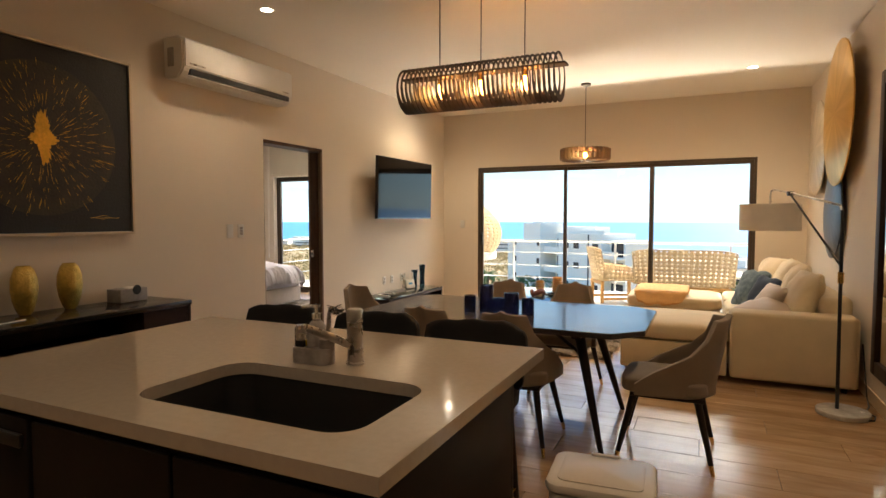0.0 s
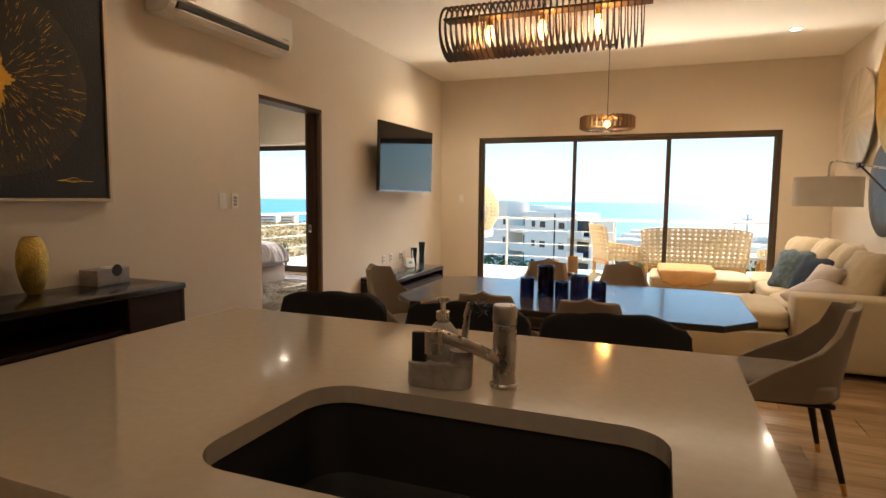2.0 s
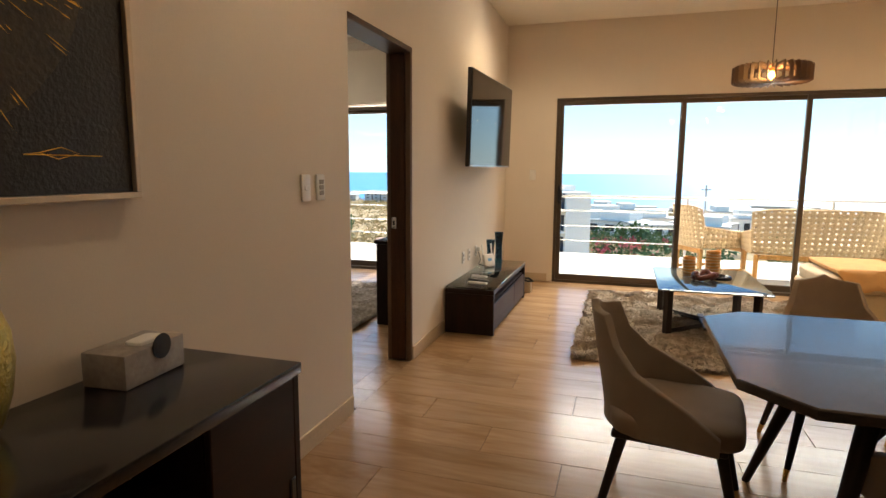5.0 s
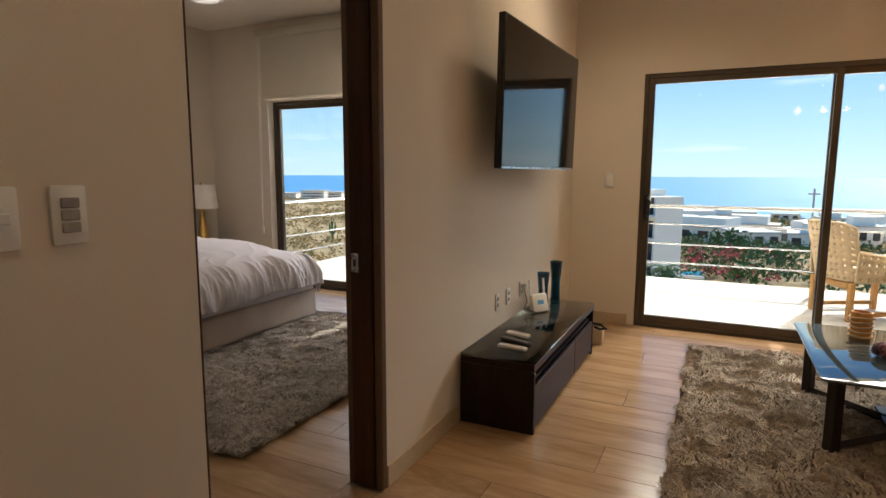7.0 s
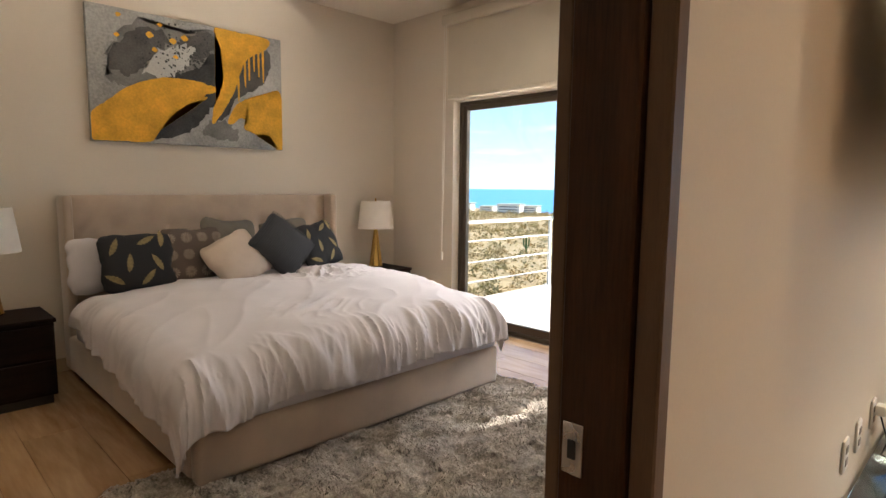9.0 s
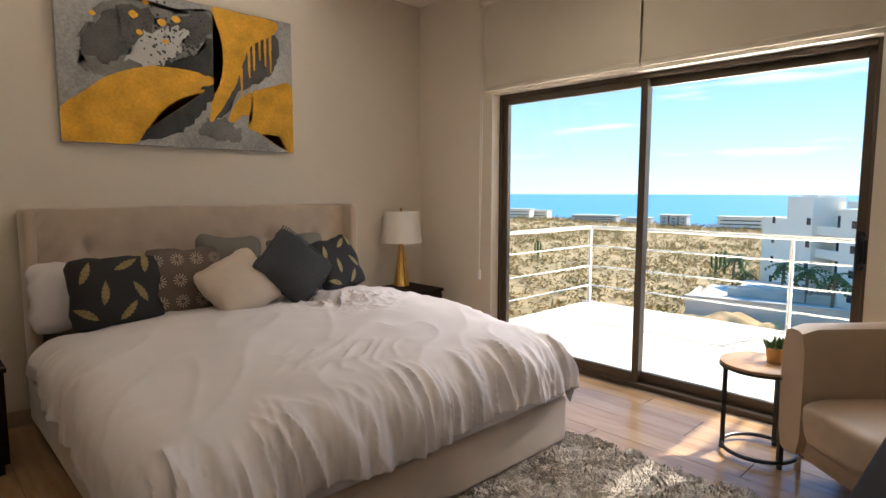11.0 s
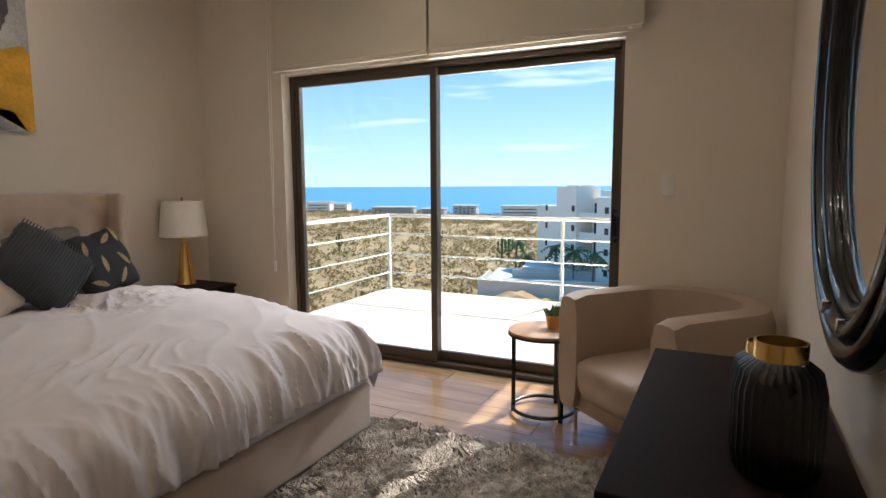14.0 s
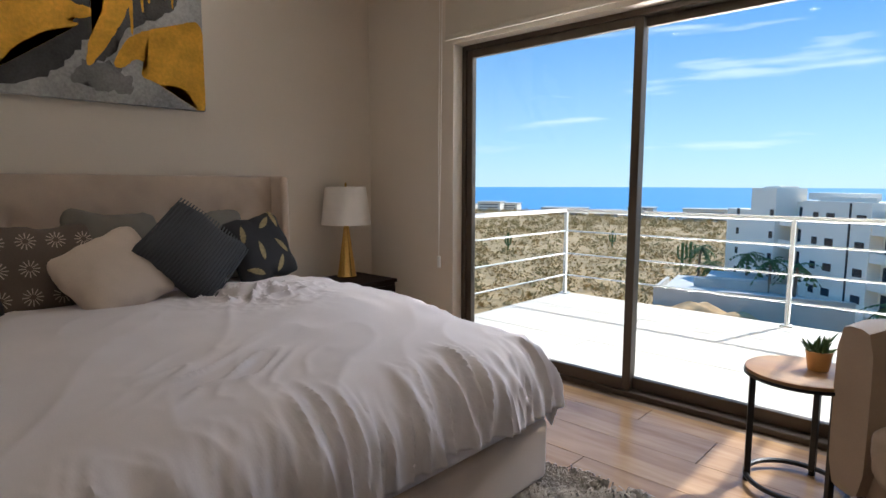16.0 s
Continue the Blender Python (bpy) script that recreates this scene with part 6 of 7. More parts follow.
for k, (u, v) in enumerate(((0.14, 0.05), (0.28, 0.16), (0.13, 0.20), (0.33, 0.07), (0.39, 0.18), (0.30, 0.27), (0.40, 0.30), (0.45, 0.14))):
    x, y = uv((u, v))[0]
    w_ = 0.030 if k % 3 == 1 else 0.021
    blot("gold_dot", [(x - w_, y), (x, y + 0.8 * w_), (x + w_, y), (x, y - 0.8 * w_)], M_GOLD, 0.0018, "gold dot", 0.006, 10 + k)
for k, (u, v0, v1) in enumerate(((0.885, 0.12, 0.40), (0.858, 0.14, 0.36), (0.83, 0.16, 0.32), (0.80, 0.20, 0.40), (0.775, 0.26, 0.46), (0.735, 0.40, 0.60))):
    blot("gold_drip", uv((u - 0.006, v0), (u + 0.006, v0), (u + 0.004, v1 - 0.02), (u, v1), (u - 0.004, v1 - 0.02)), M_GOLD, 0.0017, "gold drip", 0.003, 20 + k)
rs = random.Random(4)
sb_ = bmesh.new()
for k in range(260):
    x, y, r = rs.gauss(-0.05, 0.19), rs.gauss(0.22, 0.11), rs.uniform(0.002, 0.011)
    if abs(x) < PWD - 0.02 and abs(y) < PHT - 0.02:
        sb_.faces.new([sb_.verts.new((x + r * math.cos(q) * rs.uniform(0.6, 1.4), -0.0416, y + r * math.sin(q) * rs.uniform(0.6, 1.4))) for q in (0, 1, 2, 3, 4, 5)])
tagged(part("ink_spatter", sb_, M_INK, bp, "fine ink spatter", smooth=False), kind="stuff")


def nightstand(at):
    n = thing("nightstand", "dark espresso wood nightstand beside the bed", "nightstand", at, "nightstands")
    part("body", box(-0.22, 0.22, -0.25, 0.25, 0.06, 0.52, 0.004, 1), M_MATTWOOD, n, smooth=False)
    part("top", box(-0.23, 0.235, -0.26, 0.26, 0.522, 0.548, 0.004, 1), M_MATTWOOD, n, smooth=False)
    for z in (0.08, 0.30):
        part("drawer", box(0.221, 0.235, -0.24, 0.24, z, z + 0.205, 0.003, 1), M_MATTWOOD, n, smooth=False)
    part("plinth", box(-0.20, 0.19, -0.23, 0.23, 0, 0.058), M_BLACK, n, smooth=False)
    return n


def table_lamp(at):
    l = thing("table_lamp", "brass cone table lamp with white linen shade", "table lamp", at, "bedside lamps")
    part("base", lathe([(0.072, 0), (0.074, 0.006), (0.070, 0.012), (0.015, 0.41), (0.012, 0.43), (0.012, 0.46)], 36), M_BRASS, l)
    part("shade", lathe([(0.185, 0.395), (0.150, 0.675), (0.146, 0.675), (0.181, 0.395), (0.185, 0.395)], 40), M_LAMPSHADE, l, "white tapered shade")
    part("finial", lathe([(0.008, 0.66), (0.008, 0.70), (0.001, 0.705)], 12), M_BRASS, l)
    part("harp", rod((-0.148, 0, 0.668), (0.148, 0, 0.668), 0.003, seg=6), M_BRASS, l)
    return l


ns = nightstand(pose(-8.33, 8.34, 0))
copy_thing(ns, pose(-8.15, 5.22, 0))
tl = table_lamp(pose(-8.44, 8.40, 0.548))
copy_thing(tl, pose(-8.28, 5.20, 0.548))

# roller blind
rb_ = thing("roller_blind", "beige roller blind half drawn above the glass doors", "blind", pose(0, NORTH, 0))
for a, c in ((-7.745, -6.40), (-6.38, -5.005)):
    part("cloth", box(a, c, -0.062, -0.058, 2.251, 2.90), M_BLIND, rb_, smooth=False)
    part("hem_bar", box(a, c, -0.068, -0.054, 2.214, 2.249, 0.004, 2), M_BLIND, rb_)
part("cassette", box(-7.81, -4.965, -0.105, -0.004, 2.90, 3.0, 0.02, 3), M_BLIND, rb_, "beige cassette")
part("brand_bar", box(-5.085, -5.015, -0.0695, -0.0675, 2.226, 2.236), M_STEEL, rb_, "small grey mark", smooth=False)
part("chain", tube([(-7.775, -0.085, 2.92), (-7.785, -0.085, 1.5), (-7.785, -0.085, 0.72), (-7.765, -0.085, 1.5), (-7.75, -0.085, 2.92)], 0.0025, 5), M_WHITEPL, rb_, "thin bead chain")
part("chain_weight", rod((-7.782, -0.085, 0.65), (-7.782, -0.085, 0.73), 0.012), M_WHITEPL, rb_, "chain weight")

shaggy_rug("bedroom_rug", "grey shaggy rug beside the bed", -6.48, -4.85, 5.38, 7.83, M_RUG_GREY, 52000, 8)

# tub armchair
ar = thing("tub_armchair", "taupe leather tub armchair with chrome feet", "armchair", pose(-4.90, 8.32, 0, 0, 0, 0))
def tub():
    bm = bmesh.new()
    path = []
    for k in range(33):
        u = -1 + 2 * k / 32
        a = math.pi * 0.5 * u
        if abs(u) < 0.62:
            q = u / 0.62 * math.pi / 2
            path.append((0.345 * math.sin(q), 0.10 + 0.30 * math.cos(q)))
        else:
            e = (abs(u) - 0.62) / 0.38
            path.append((math.copysign(0.345, u), 0.10 - 0.46 * e))
    prof = []
    for q in range(20):
        a = 2 * math.pi * q / 20
        cx, cz = math.cos(a), math.sin(a)
        m_ = (abs(cx) ** 5 + abs(cz) ** 5) ** 0.2
        prof.append((0.085 * cx / m_, 0.455 + 0.315 * cz / m_))
    rings = []
    for i, (x, y) in enumerate(path):
        x0, y0 = path[max(0, i - 1)]
        x1, y1 = path[min(len(path) - 1, i + 1)]
        d = Vector((x1 - x0, y1 - y0, 0)).normalized()
        n = Vector((d.y, -d.x, 0))
        sc_ = 0.93 if i in (0, len(path) - 1) else 1
        rings.append([bm.verts.new((x + n.x * p * sc_, y + n.y * p * sc_, 0.44 + (z - 0.44) * (sc_ if z > 0.44 else 1))) for p, z in prof])
    for a, c in zip(rings, rings[1:]):
        for k in range(20):
            bm.faces.new((a[k], a[(k + 1) % 20], c[(k + 1) % 20], c[k]))
    bm.faces.new(rings[0])
    bm.faces.new(rings[-1][::-1])
    return bm
part("shell", tub(), M_LEATHER, ar, "rounded leather back and arms")
part("seat_cushion", cushion(0.54, 0.68, 0.22, 18, 4, 0.008, 5.0, Matrix.Translation((0, -0.06, 0.34))), M_LEATHER, ar)
part("base", box(-0.31, 0.31, -0.32, 0.36, 0.12, 0.26, 0.03, 3), M_LEATHER, ar)
for x in (-0.34, 0.34):
    for y in (-0.30, 0.30):
        part("foot", tube([(x * 0.8, y, 0.13), (x * 0.98, y, 0.12), (x, y, 0.10), (x, y, 0.0)], 0.010, 8), M_CHROME, ar, "chrome foot")
ar.matrix_basis = pose(-4.775, 8.24, 0, 0, 0, -41)

# side table with plant
sd = thing("round_side_table", "round wooden side table on black metal ring base", "side table", pose(-5.46, 8.40, 0))
part("tabletop", lathe([(0.20, 0.478), (0.206, 0.482), (0.206, 0.498), (0.20, 0.502), (0.001, 0.5025)], 48), M_TABLEWOOD, sd, "mango wood top")
part("rim", lathe([(0.207, 0.472), (0.210, 0.472), (0.210, 0.486), (0.207, 0.486), (0.207, 0.472)], 48), M_BLACK, sd, smooth=False)
part("ring_base", tube([(0.18 * math.cos(q * 0.1963), 0.18 * math.sin(q * 0.1963), 0.03) for q in range(32)], 0.011, 8, closed=True), M_BLACK, sd)
for a in (200, 320, 80):
    q = radians(a)
    part("leg", box(-0.012, 0.012, -0.012, 0.012, 0.02, 0.478, 0.002, 1), M_BLACK, sd, smooth=False, at=pose(0.175 * math.cos(q), 0.175 * math.sin(q), 0, 0, 0, a))
    part("foot", rod((0.175 * math.cos(q), 0.175 * math.sin(q), 0), (0.175 * math.cos(q), 0.175 * math.sin(q), 0.02), 0.014), M_BLACK, sd)
pl_ = thing("potted_succulent", "small green succulent in a copper pot", "plant", pose(-5.415, 8.44, 0.5035))
part("pot", lathe([(0.036, 0), (0.038, 0.004), (0.048, 0.075), (0.050, 0.08), (0.046, 0.08), (0.042, 0.066), (0.001, 0.066)], 28), M_TERRACOTTA, pl_, "copper coloured pot")
rp = random.Random(3)
bm = bmesh.new()
for k in range(70):
    a, e = rp.random() * 6.28, rp.uniform(0.35, 1.5)
    L_ = rp.uniform(0.035, 0.075) * (1.5 if k % 17 == 0 else 1)
    o = Vector((rp.uniform(-0.025, 0.025), rp.uniform(-0.025, 0.025), 0.066))
    d = Vector((math.cos(a) * math.cos(e), math.sin(a) * math.cos(e), math.sin(e)))
    rod(o, o + d * L_ * 0.6, 0.003, 0.0055, 5, bm=bm)
    rod(o + d * L_ * 0.6, o + d * L_, 0.0055, 0.0008, 5, bm=bm)
part("leaves", bm, M_LEAF, pl_, "pointed green leaves")

# dresser with vases
ds = thing("dresser", "dark espresso wood dresser along the wall", "dresser")
QX0, QX1, QY0, QY1, QZ = -4.735, B_EAST - 0.014, 6.28, 7.36, 0.755
part("top", box(QX0 - 0.012, QX1, QY0, QY1, QZ - 0.03, QZ, 0.004, 2), M_MATTWOOD, ds, smooth=False)
part("side_panel", box(QX0 + 0.01, QX1, QY0 + 0.002, QY0 + 0.03, 0.0, QZ - 0.032, 0.003, 1), M_DARKWOOD, ds, smooth=False)
part("side_panel", box(QX0 + 0.01, QX1, QY1 - 0.03, QY1 - 0.002, 0.0, QZ - 0.032, 0.003, 1), M_DARKWOOD, ds, smooth=False)
part("carcass", box(QX0 + 0.022, QX1 - 0.01, QY0 + 0.032, QY1 - 0.032, 0.05, QZ - 0.034), M_DARKWOOD, ds, smooth=False)
for i in range(2):
    for j in range(3):
        a, z = QY0 + 0.035 + i * 0.506, 0.06 + j * 0.222
        dw_ = part("drawer", box(QX0, QX0 + 0.02, a, a + 0.50, z, z + 0.213, 0.003, 1), M_MATTWOOD, ds, smooth=False)
        part("pull", box(QX0 - 0.004, QX0 - 0.0005, a + 0.20, a + 0.33, z + 0.185, z + 0.208, 0.001, 1), M_BLACK, dw_, "dark recessed pull")


def ribbed_vase(at, s):
    v = thing("ribbed_vase", "black ribbed ceramic vase with a brass collar", "vase", at, "black ribbed vases")
    part("body", lathe([(0.058 * s, 0), (0.078 * s, 0.015 * s), (0.087 * s, 0.06 * s), (0.087 * s, 0.19 * s), (0.077 * s, 0.235 * s), (0.052 * s, 0.255 * s)], 96, ribs=32, rib_depth=0.025), M_BLACKCER, v)
    part("collar", lathe([(0.050 * s, 0.255 * s), (0.051 * s, 0.256 * s), (0.051 * s, 0.292 * s), (0.046 * s, 0.292 * s), (0.046 * s, 0.256 * s), (0.050 * s, 0.255 * s)], 40), M_BRASS, v, "brass collar")
    part("mouth", lathe([(0.001, 0.262 * s), (0.0455 * s, 0.262 * s), (0.0455 * s, 0.266 * s), (0.001, 0.266 * s)], 24), M_BLACKCER, v, "dark inside")
ribbed_vase(pose(-4.43, 6.50, QZ), 0.96)
ribbed_vase(pose(-4.445, 6.72, QZ), 0.76)

# oval mirror with stepped black frame
om = thing("oval_mirror", "oval wall mirror in a stepped black gloss frame", "mirror", pose(B_EAST, 6.65, 1.62, 0, 0, -90))
RA, RB = 0.465, 0.54
part("glass", add_to(None, lathe([(0.001, 0.0), (0.995, 0.0), (1.0, 0.004), (0.001, 0.004)], 72), pose(0, -0.018, 0, 90) @ Matrix.Diagonal((RA, RB, 1, 1))), M_MIRROR, om, "mirror glass", smooth=False)
for k, (g_, r_, y_) in enumerate(((0.0, 0.022, -0.03), (0.038, 0.026, -0.045), (0.085, 0.032, -0.035))):
    part("frame_ring", tube([((RA + g_) * math.cos(2 * math.pi * q / 64), y_, (RB + g_) * math.sin(2 * math.pi * q / 64)) for q in range(64)], r_, 10, closed=True), M_BLACKGLOSS, om, "black gloss ring")
part("backing", add_to(None, lathe([(0.001, 0.0), (1.0, 0.0), (1.0, 0.012), (0.001, 0.012)], 64), pose(0, -0.002, 0, 90) @ Matrix.Diagonal((RA + 0.07, RB + 0.07, 1, 1))), M_BLACK, om, "black backing", smooth=False)
for sx in (-0.10, 0.10):
    part("clip", box(sx - 0.005, sx + 0.005, -0.075, -0.055, -RB - 0.03, -RB + 0.0, 0.002, 1), M_CHROME, om, "small chrome clip")
solo("bedroom_ceiling_lamp", lathe([(0.001, 2.97), (0.10, 2.975), (0.16, 3.0), (0.185, 3.05), (0.17, CEIL)], 36), M_WHITEPL, "round white ceiling lamp in the bedroom, switched off", "ceiling light", pose(-7.35, 7.6, 0))

# ---- outdoors ----
SEA = -27.0
def shore(x):
    return 437 - 0.26 * x + 14 * noise.noise(Vector((x * 0.006, 3, 0)))
def ground_z(x, y):
    f = min(1, max(0, (y - 110) / (shore(x) - 110)))
    g = -14.6 + (SEA - 0.2 + 14.6) * f
    g += (noise.noise(Vector((x * 0.012, y * 0.012, 0))) * 2.2 + noise.noise(Vector((x * 0.05, y * 0.05, 5))) * 0.5) * min(1, max(0, (y - 60) / 80)) * (1 - f) ** 0.3
    if y > shore(x):
        g = SEA - 3
    return g


def earth_material():
    m = bpy.data.materials.new("dry_scrub_earth")
    m.use_nodes = True
    n, l = m.node_tree.nodes, m.node_tree.links
    bs = n["Principled BSDF"]
    bs.inputs["Roughness"].default_value = 0.95
    co = n.new("ShaderNodeTexCoord")
    a, c = n.new("ShaderNodeTexNoise"), n.new("ShaderNodeTexNoise")
    a.inputs["Scale"].default_value, a.inputs["Detail"].default_value = 0.035, 6
    c.inputs["Scale"].default_value, c.inputs["Detail"].default_value = 0.5, 6
    for q in (a, c):
        l.new(co.outputs["Object"], q.inputs["Vector"])
    r1, r2, mx = n.new("ShaderNodeValToRGB"), n.new("ShaderNodeValToRGB"), n.new("ShaderNodeMixRGB")
    r1.color_ramp.elements[0].color, r1.color_ramp.elements[1].color = (0.32, 0.21, 0.09, 1), (0.52, 0.34, 0.16, 1)
    r1.color_ramp.elements[0].position, r1.color_ramp.elements[1].position = 0.40, 0.62
    r2.color_ramp.elements[0].color, r2.color_ramp.elements[1].color = (0.27, 0.19, 0.08, 1), (0.54, 0.37, 0.18, 1)
    r2.color_ramp.elements[0].position, r2.color_ramp.elements[1].position = 0.42, 0.60
    l.new(a.outputs["Fac"], r1.inputs[0])
    l.new(c.outputs["Fac"], r2.inputs[0])
    mx.inputs[0].default_value = 0.5
    l.new(r1.outputs[0], mx.inputs[1])
    l.new(r2.outputs[0], mx.inputs[2])
    l.new(mx.outputs[0], bs.inputs["Base Color"])
    return m


def foliage(name, cols):
    m = bpy.data.materials.new(name)
    m.use_nodes = True
    n, l = m.node_tree.nodes, m.node_tree.links
    bs = n["Principled BSDF"]
    bs.inputs["Roughness"].default_value = 0.85
    co, no, ge, ad, rp = n.new("ShaderNodeTexCoord"), n.new("ShaderNodeTexNoise"), n.new("ShaderNodeNewGeometry"), n.new("ShaderNodeMath"), n.new("ShaderNodeValToRGB")
    no.inputs["Scale"].default_value, no.inputs["Detail"].default_value = 0.16, 3
    l.new(co.outputs["Object"], no.inputs["Vector"])
    ad.operation = "MULTIPLY_ADD"
    ad.inputs[1].default_value = 0.35
    l.new(ge.outputs["Random Per Island"], ad.inputs[0])
    sb2 = n.new("ShaderNodeMath")
    sb2.operation = "MULTIPLY_ADD"
    sb2.inputs[1].default_value, sb2.inputs[2].default_value = 1.9, -0.62
    l.new(no.outputs["Fac"], sb2.inputs[0])
    l.new(sb2.outputs[0], ad.inputs[2])
    els = rp.color_ramp.elements
    while len(els) < len(cols):
        els.new(0.5)
    for i, q in enumerate(cols):
        els[i].position = i / (len(cols) - 1)
        els[i].color = (*q, 1)
    l.new(ad.outputs[0], rp.inputs[0])
    l.new(rp.outputs[0], bs.inputs["Base Color"])
    return m


M_EARTH = earth_material()
M_SCRUB = foliage("dry_scrub_leaves", [(0.17, 0.15, 0.045), (0.31, 0.23, 0.075), (0.45, 0.29, 0.11), (0.55, 0.36, 0.16)])
M_GREEN = foliage("green_leaves", [(0.030, 0.060, 0.016), (0.065, 0.12, 0.030), (0.11, 0.15, 0.045)])
M_PINK = foliage("bougainvillea", [(0.30, 0.03, 0.05), (0.55, 0.07, 0.10), (0.62, 0.20, 0.16)])
M_SEA = material("sea_water", (0.05, 0.25, 0.50), 0.35, color2=(0.065, 0.29, 0.55), scale=0.02, bump=0.25, bscale=0.25)
M_SAND = material("sandy_track", (0.55, 0.42, 0.27), 0.95, var=0.15, scale=0.3, bump=0.3, bscale=2)
M_DARKGLASS = material("dark_window_glass", (0.03, 0.035, 0.045), 0.1, var=0.2)
M_GREYWALL = material("grey_block_wall", (0.55, 0.49, 0.41), 0.9, var=0.12, scale=0.5, bump=0.2, bscale=6)
M_POOL = material("pool_blue", (0.05, 0.42, 0.62), 0.1, var=0.05)
M_BARK = material("palm_bark", (0.20, 0.14, 0.09), 0.9, var=0.3, scale=6, bump=0.5, bscale=20)

# ground, finer towards the house
xs = [-900 + 30 * k for k in range(24)] + [-180 + 5 * k for k in range(72)] + [180 + 30 * k for k in range(19)]
ys = [-150, -60, -20, 0, 8] + [14 + 5 * k for k in range(40)] + [214 + 12 * k for k in range(50)]
data = bpy.data.meshes.new("ground")
data.from_pydata([(x, y, ground_z(x, y)) for y in ys for x in xs], [], [(j * len(xs) + i, j * len(xs) + i + 1, (j + 1) * len(xs) + i + 1, (j + 1) * len(xs) + i) for j in range(len(ys) - 1) for i in range(len(xs) - 1)])
data.materials.append(M_EARTH)
for p in data.polygons:
    p.use_smooth = True
tagged(new("ground", data), "dry tan scrubland sloping down to the sea", "ground", kind="structure")
b = bmesh.new()
b.faces.new([b.verts.new(q) for q in ((-4700, 150, SEA), (4700, 150, SEA), (4700, 4900, SEA), (-4700, 4900, SEA))])
setting("sea", b, M_SEA, "wide blue sea to the horizon", "water")


def polar(deg, dist, ox=-3.0, oy=5.0):
    """A place so many degrees to the right of straight out, at that distance."""
    a = radians(deg)
    return ox + dist * math.sin(a), oy + dist * math.cos(a)


rg = np.random.RandomState(7)
def clumps(name, label, spots, mat, leaves, kind="stuff"):
    """Many shrubs of small crossed leaves in one mesh; spots: x, y, z, radius, height."""
    s = np.array(spots)
    n = len(s)
    d = rg.normal(size=(n, leaves, 3))
    d /= np.linalg.norm(d, axis=2, keepdims=True)
    r = rg.uniform(0.55, 1.0, (n, leaves, 1)) ** 0.6 * (1 + 0.25 * rg.normal(size=(n, leaves, 1)) * 0.6)
    d[:, :, 2] = np.abs(d[:, :, 2])
    c = d * r * np.stack([s[:, 3], s[:, 3], s[:, 4]], 1)[:, None, :] + s[:, None, :3]
    size = s[:, None, None, 3:4] * rg.uniform(0.14, 0.28, (n, leaves, 1, 1))
    tri = c[:, :, None, :] + rg.normal(size=(n, leaves, 3, 3)) * size * 0.75
    v = tri.reshape(-1, 3)
    data = bpy.data.meshes.new(name)
    data.from_pydata(v.tolist(), [], np.arange(len(v)).reshape(-1, 3).tolist())
    data.materials.append(mat)
    return tagged(new(name, data), label, "shrubs", kind=kind)


def clear_of_buildings(x, y):
    if -36 < x < 2 and 60 < y < 112:
        return False
    if x > -6 and y < 260 and not (x > 25):
        return False
    return True


spots = []
while len(spots) < 14000:
    dist = 24 + 560 * rg.random_sample() ** 1.7
    x, y = polar(rg.uniform(-66, 52), dist)
    if y < 16 or y > shore(x) - 6 or not clear_of_buildings(x, y):
        continue
    r = rg.uniform(0.4, 1.15) * (1 + dist / 330)
    spots.append((x, y, ground_z(x, y) - 0.1, r, r * rg.uniform(0.8, 1.5)))
clumps("scrub_bushes", "dry olive and tan scrub bushes over the hillside", spots, M_SCRUB, 26)
spots = []
for k in range(260):
    dist = rg.uniform(62, 330)
    x, y = polar(rg.uniform(-5.5, 34), dist)
    if -36 < x < -3 and 60 < y < 112:
        continue
    if 60 < dist < 84 and rg.random_sample() < 0.75:
        continue
    r = rg.uniform(1.2, 3.0)
    spots.append((x, y, ground_z(x, y) + r * 0.25, r, r * rg.uniform(0.8, 1.3)))
clumps("garden_trees", "dense green garden trees between the houses", spots, M_GREEN, 60)
spots = []
for k in range(64):
    x, y = polar(rg.uniform(-3.0, 5.0), rg.choice([94, 102, 110, 122]) + rg.uniform(-2, 2))
    spots.append((x, y, ground_z(x, y) + 0.6, rg.uniform(0.7, 1.3), rg.uniform(0.8, 1.3)))
clumps("pink_flower_hedge", "pink bougainvillea hedges beside the pool", spots, M_PINK, 36)
spots = []
for k in range(190):
    x, y = polar(rg.uniform(-3.0, 8.0), rg.uniform(92, 150))
    spots.append((x, y, ground_z(x, y) + 0.3, rg.uniform(0.9, 1.6), rg.uniform(1.0, 2.2)))
clumps("green_hedge", "clipped green hedges beside the flats", spots, M_GREEN, 40)

# sandy plot
b = bmesh.new()
vs = []
for k in range(40):
    a = 2 * math.pi * k / 40
    r = 1 + 0.25 * noise.noise(Vector((math.cos(a) * 2, math.sin(a) * 2, 1)))
    x, y = 8 + 13 * r * math.cos(a), 72 + 9 * r * math.sin(a)
    vs.append(b.verts.new((x, y, ground_z(x, y) + 0.5)))
b.faces.new(vs)
setting("sandy_plot", b, M_SAND, "bare sandy plot with a track", "ground")

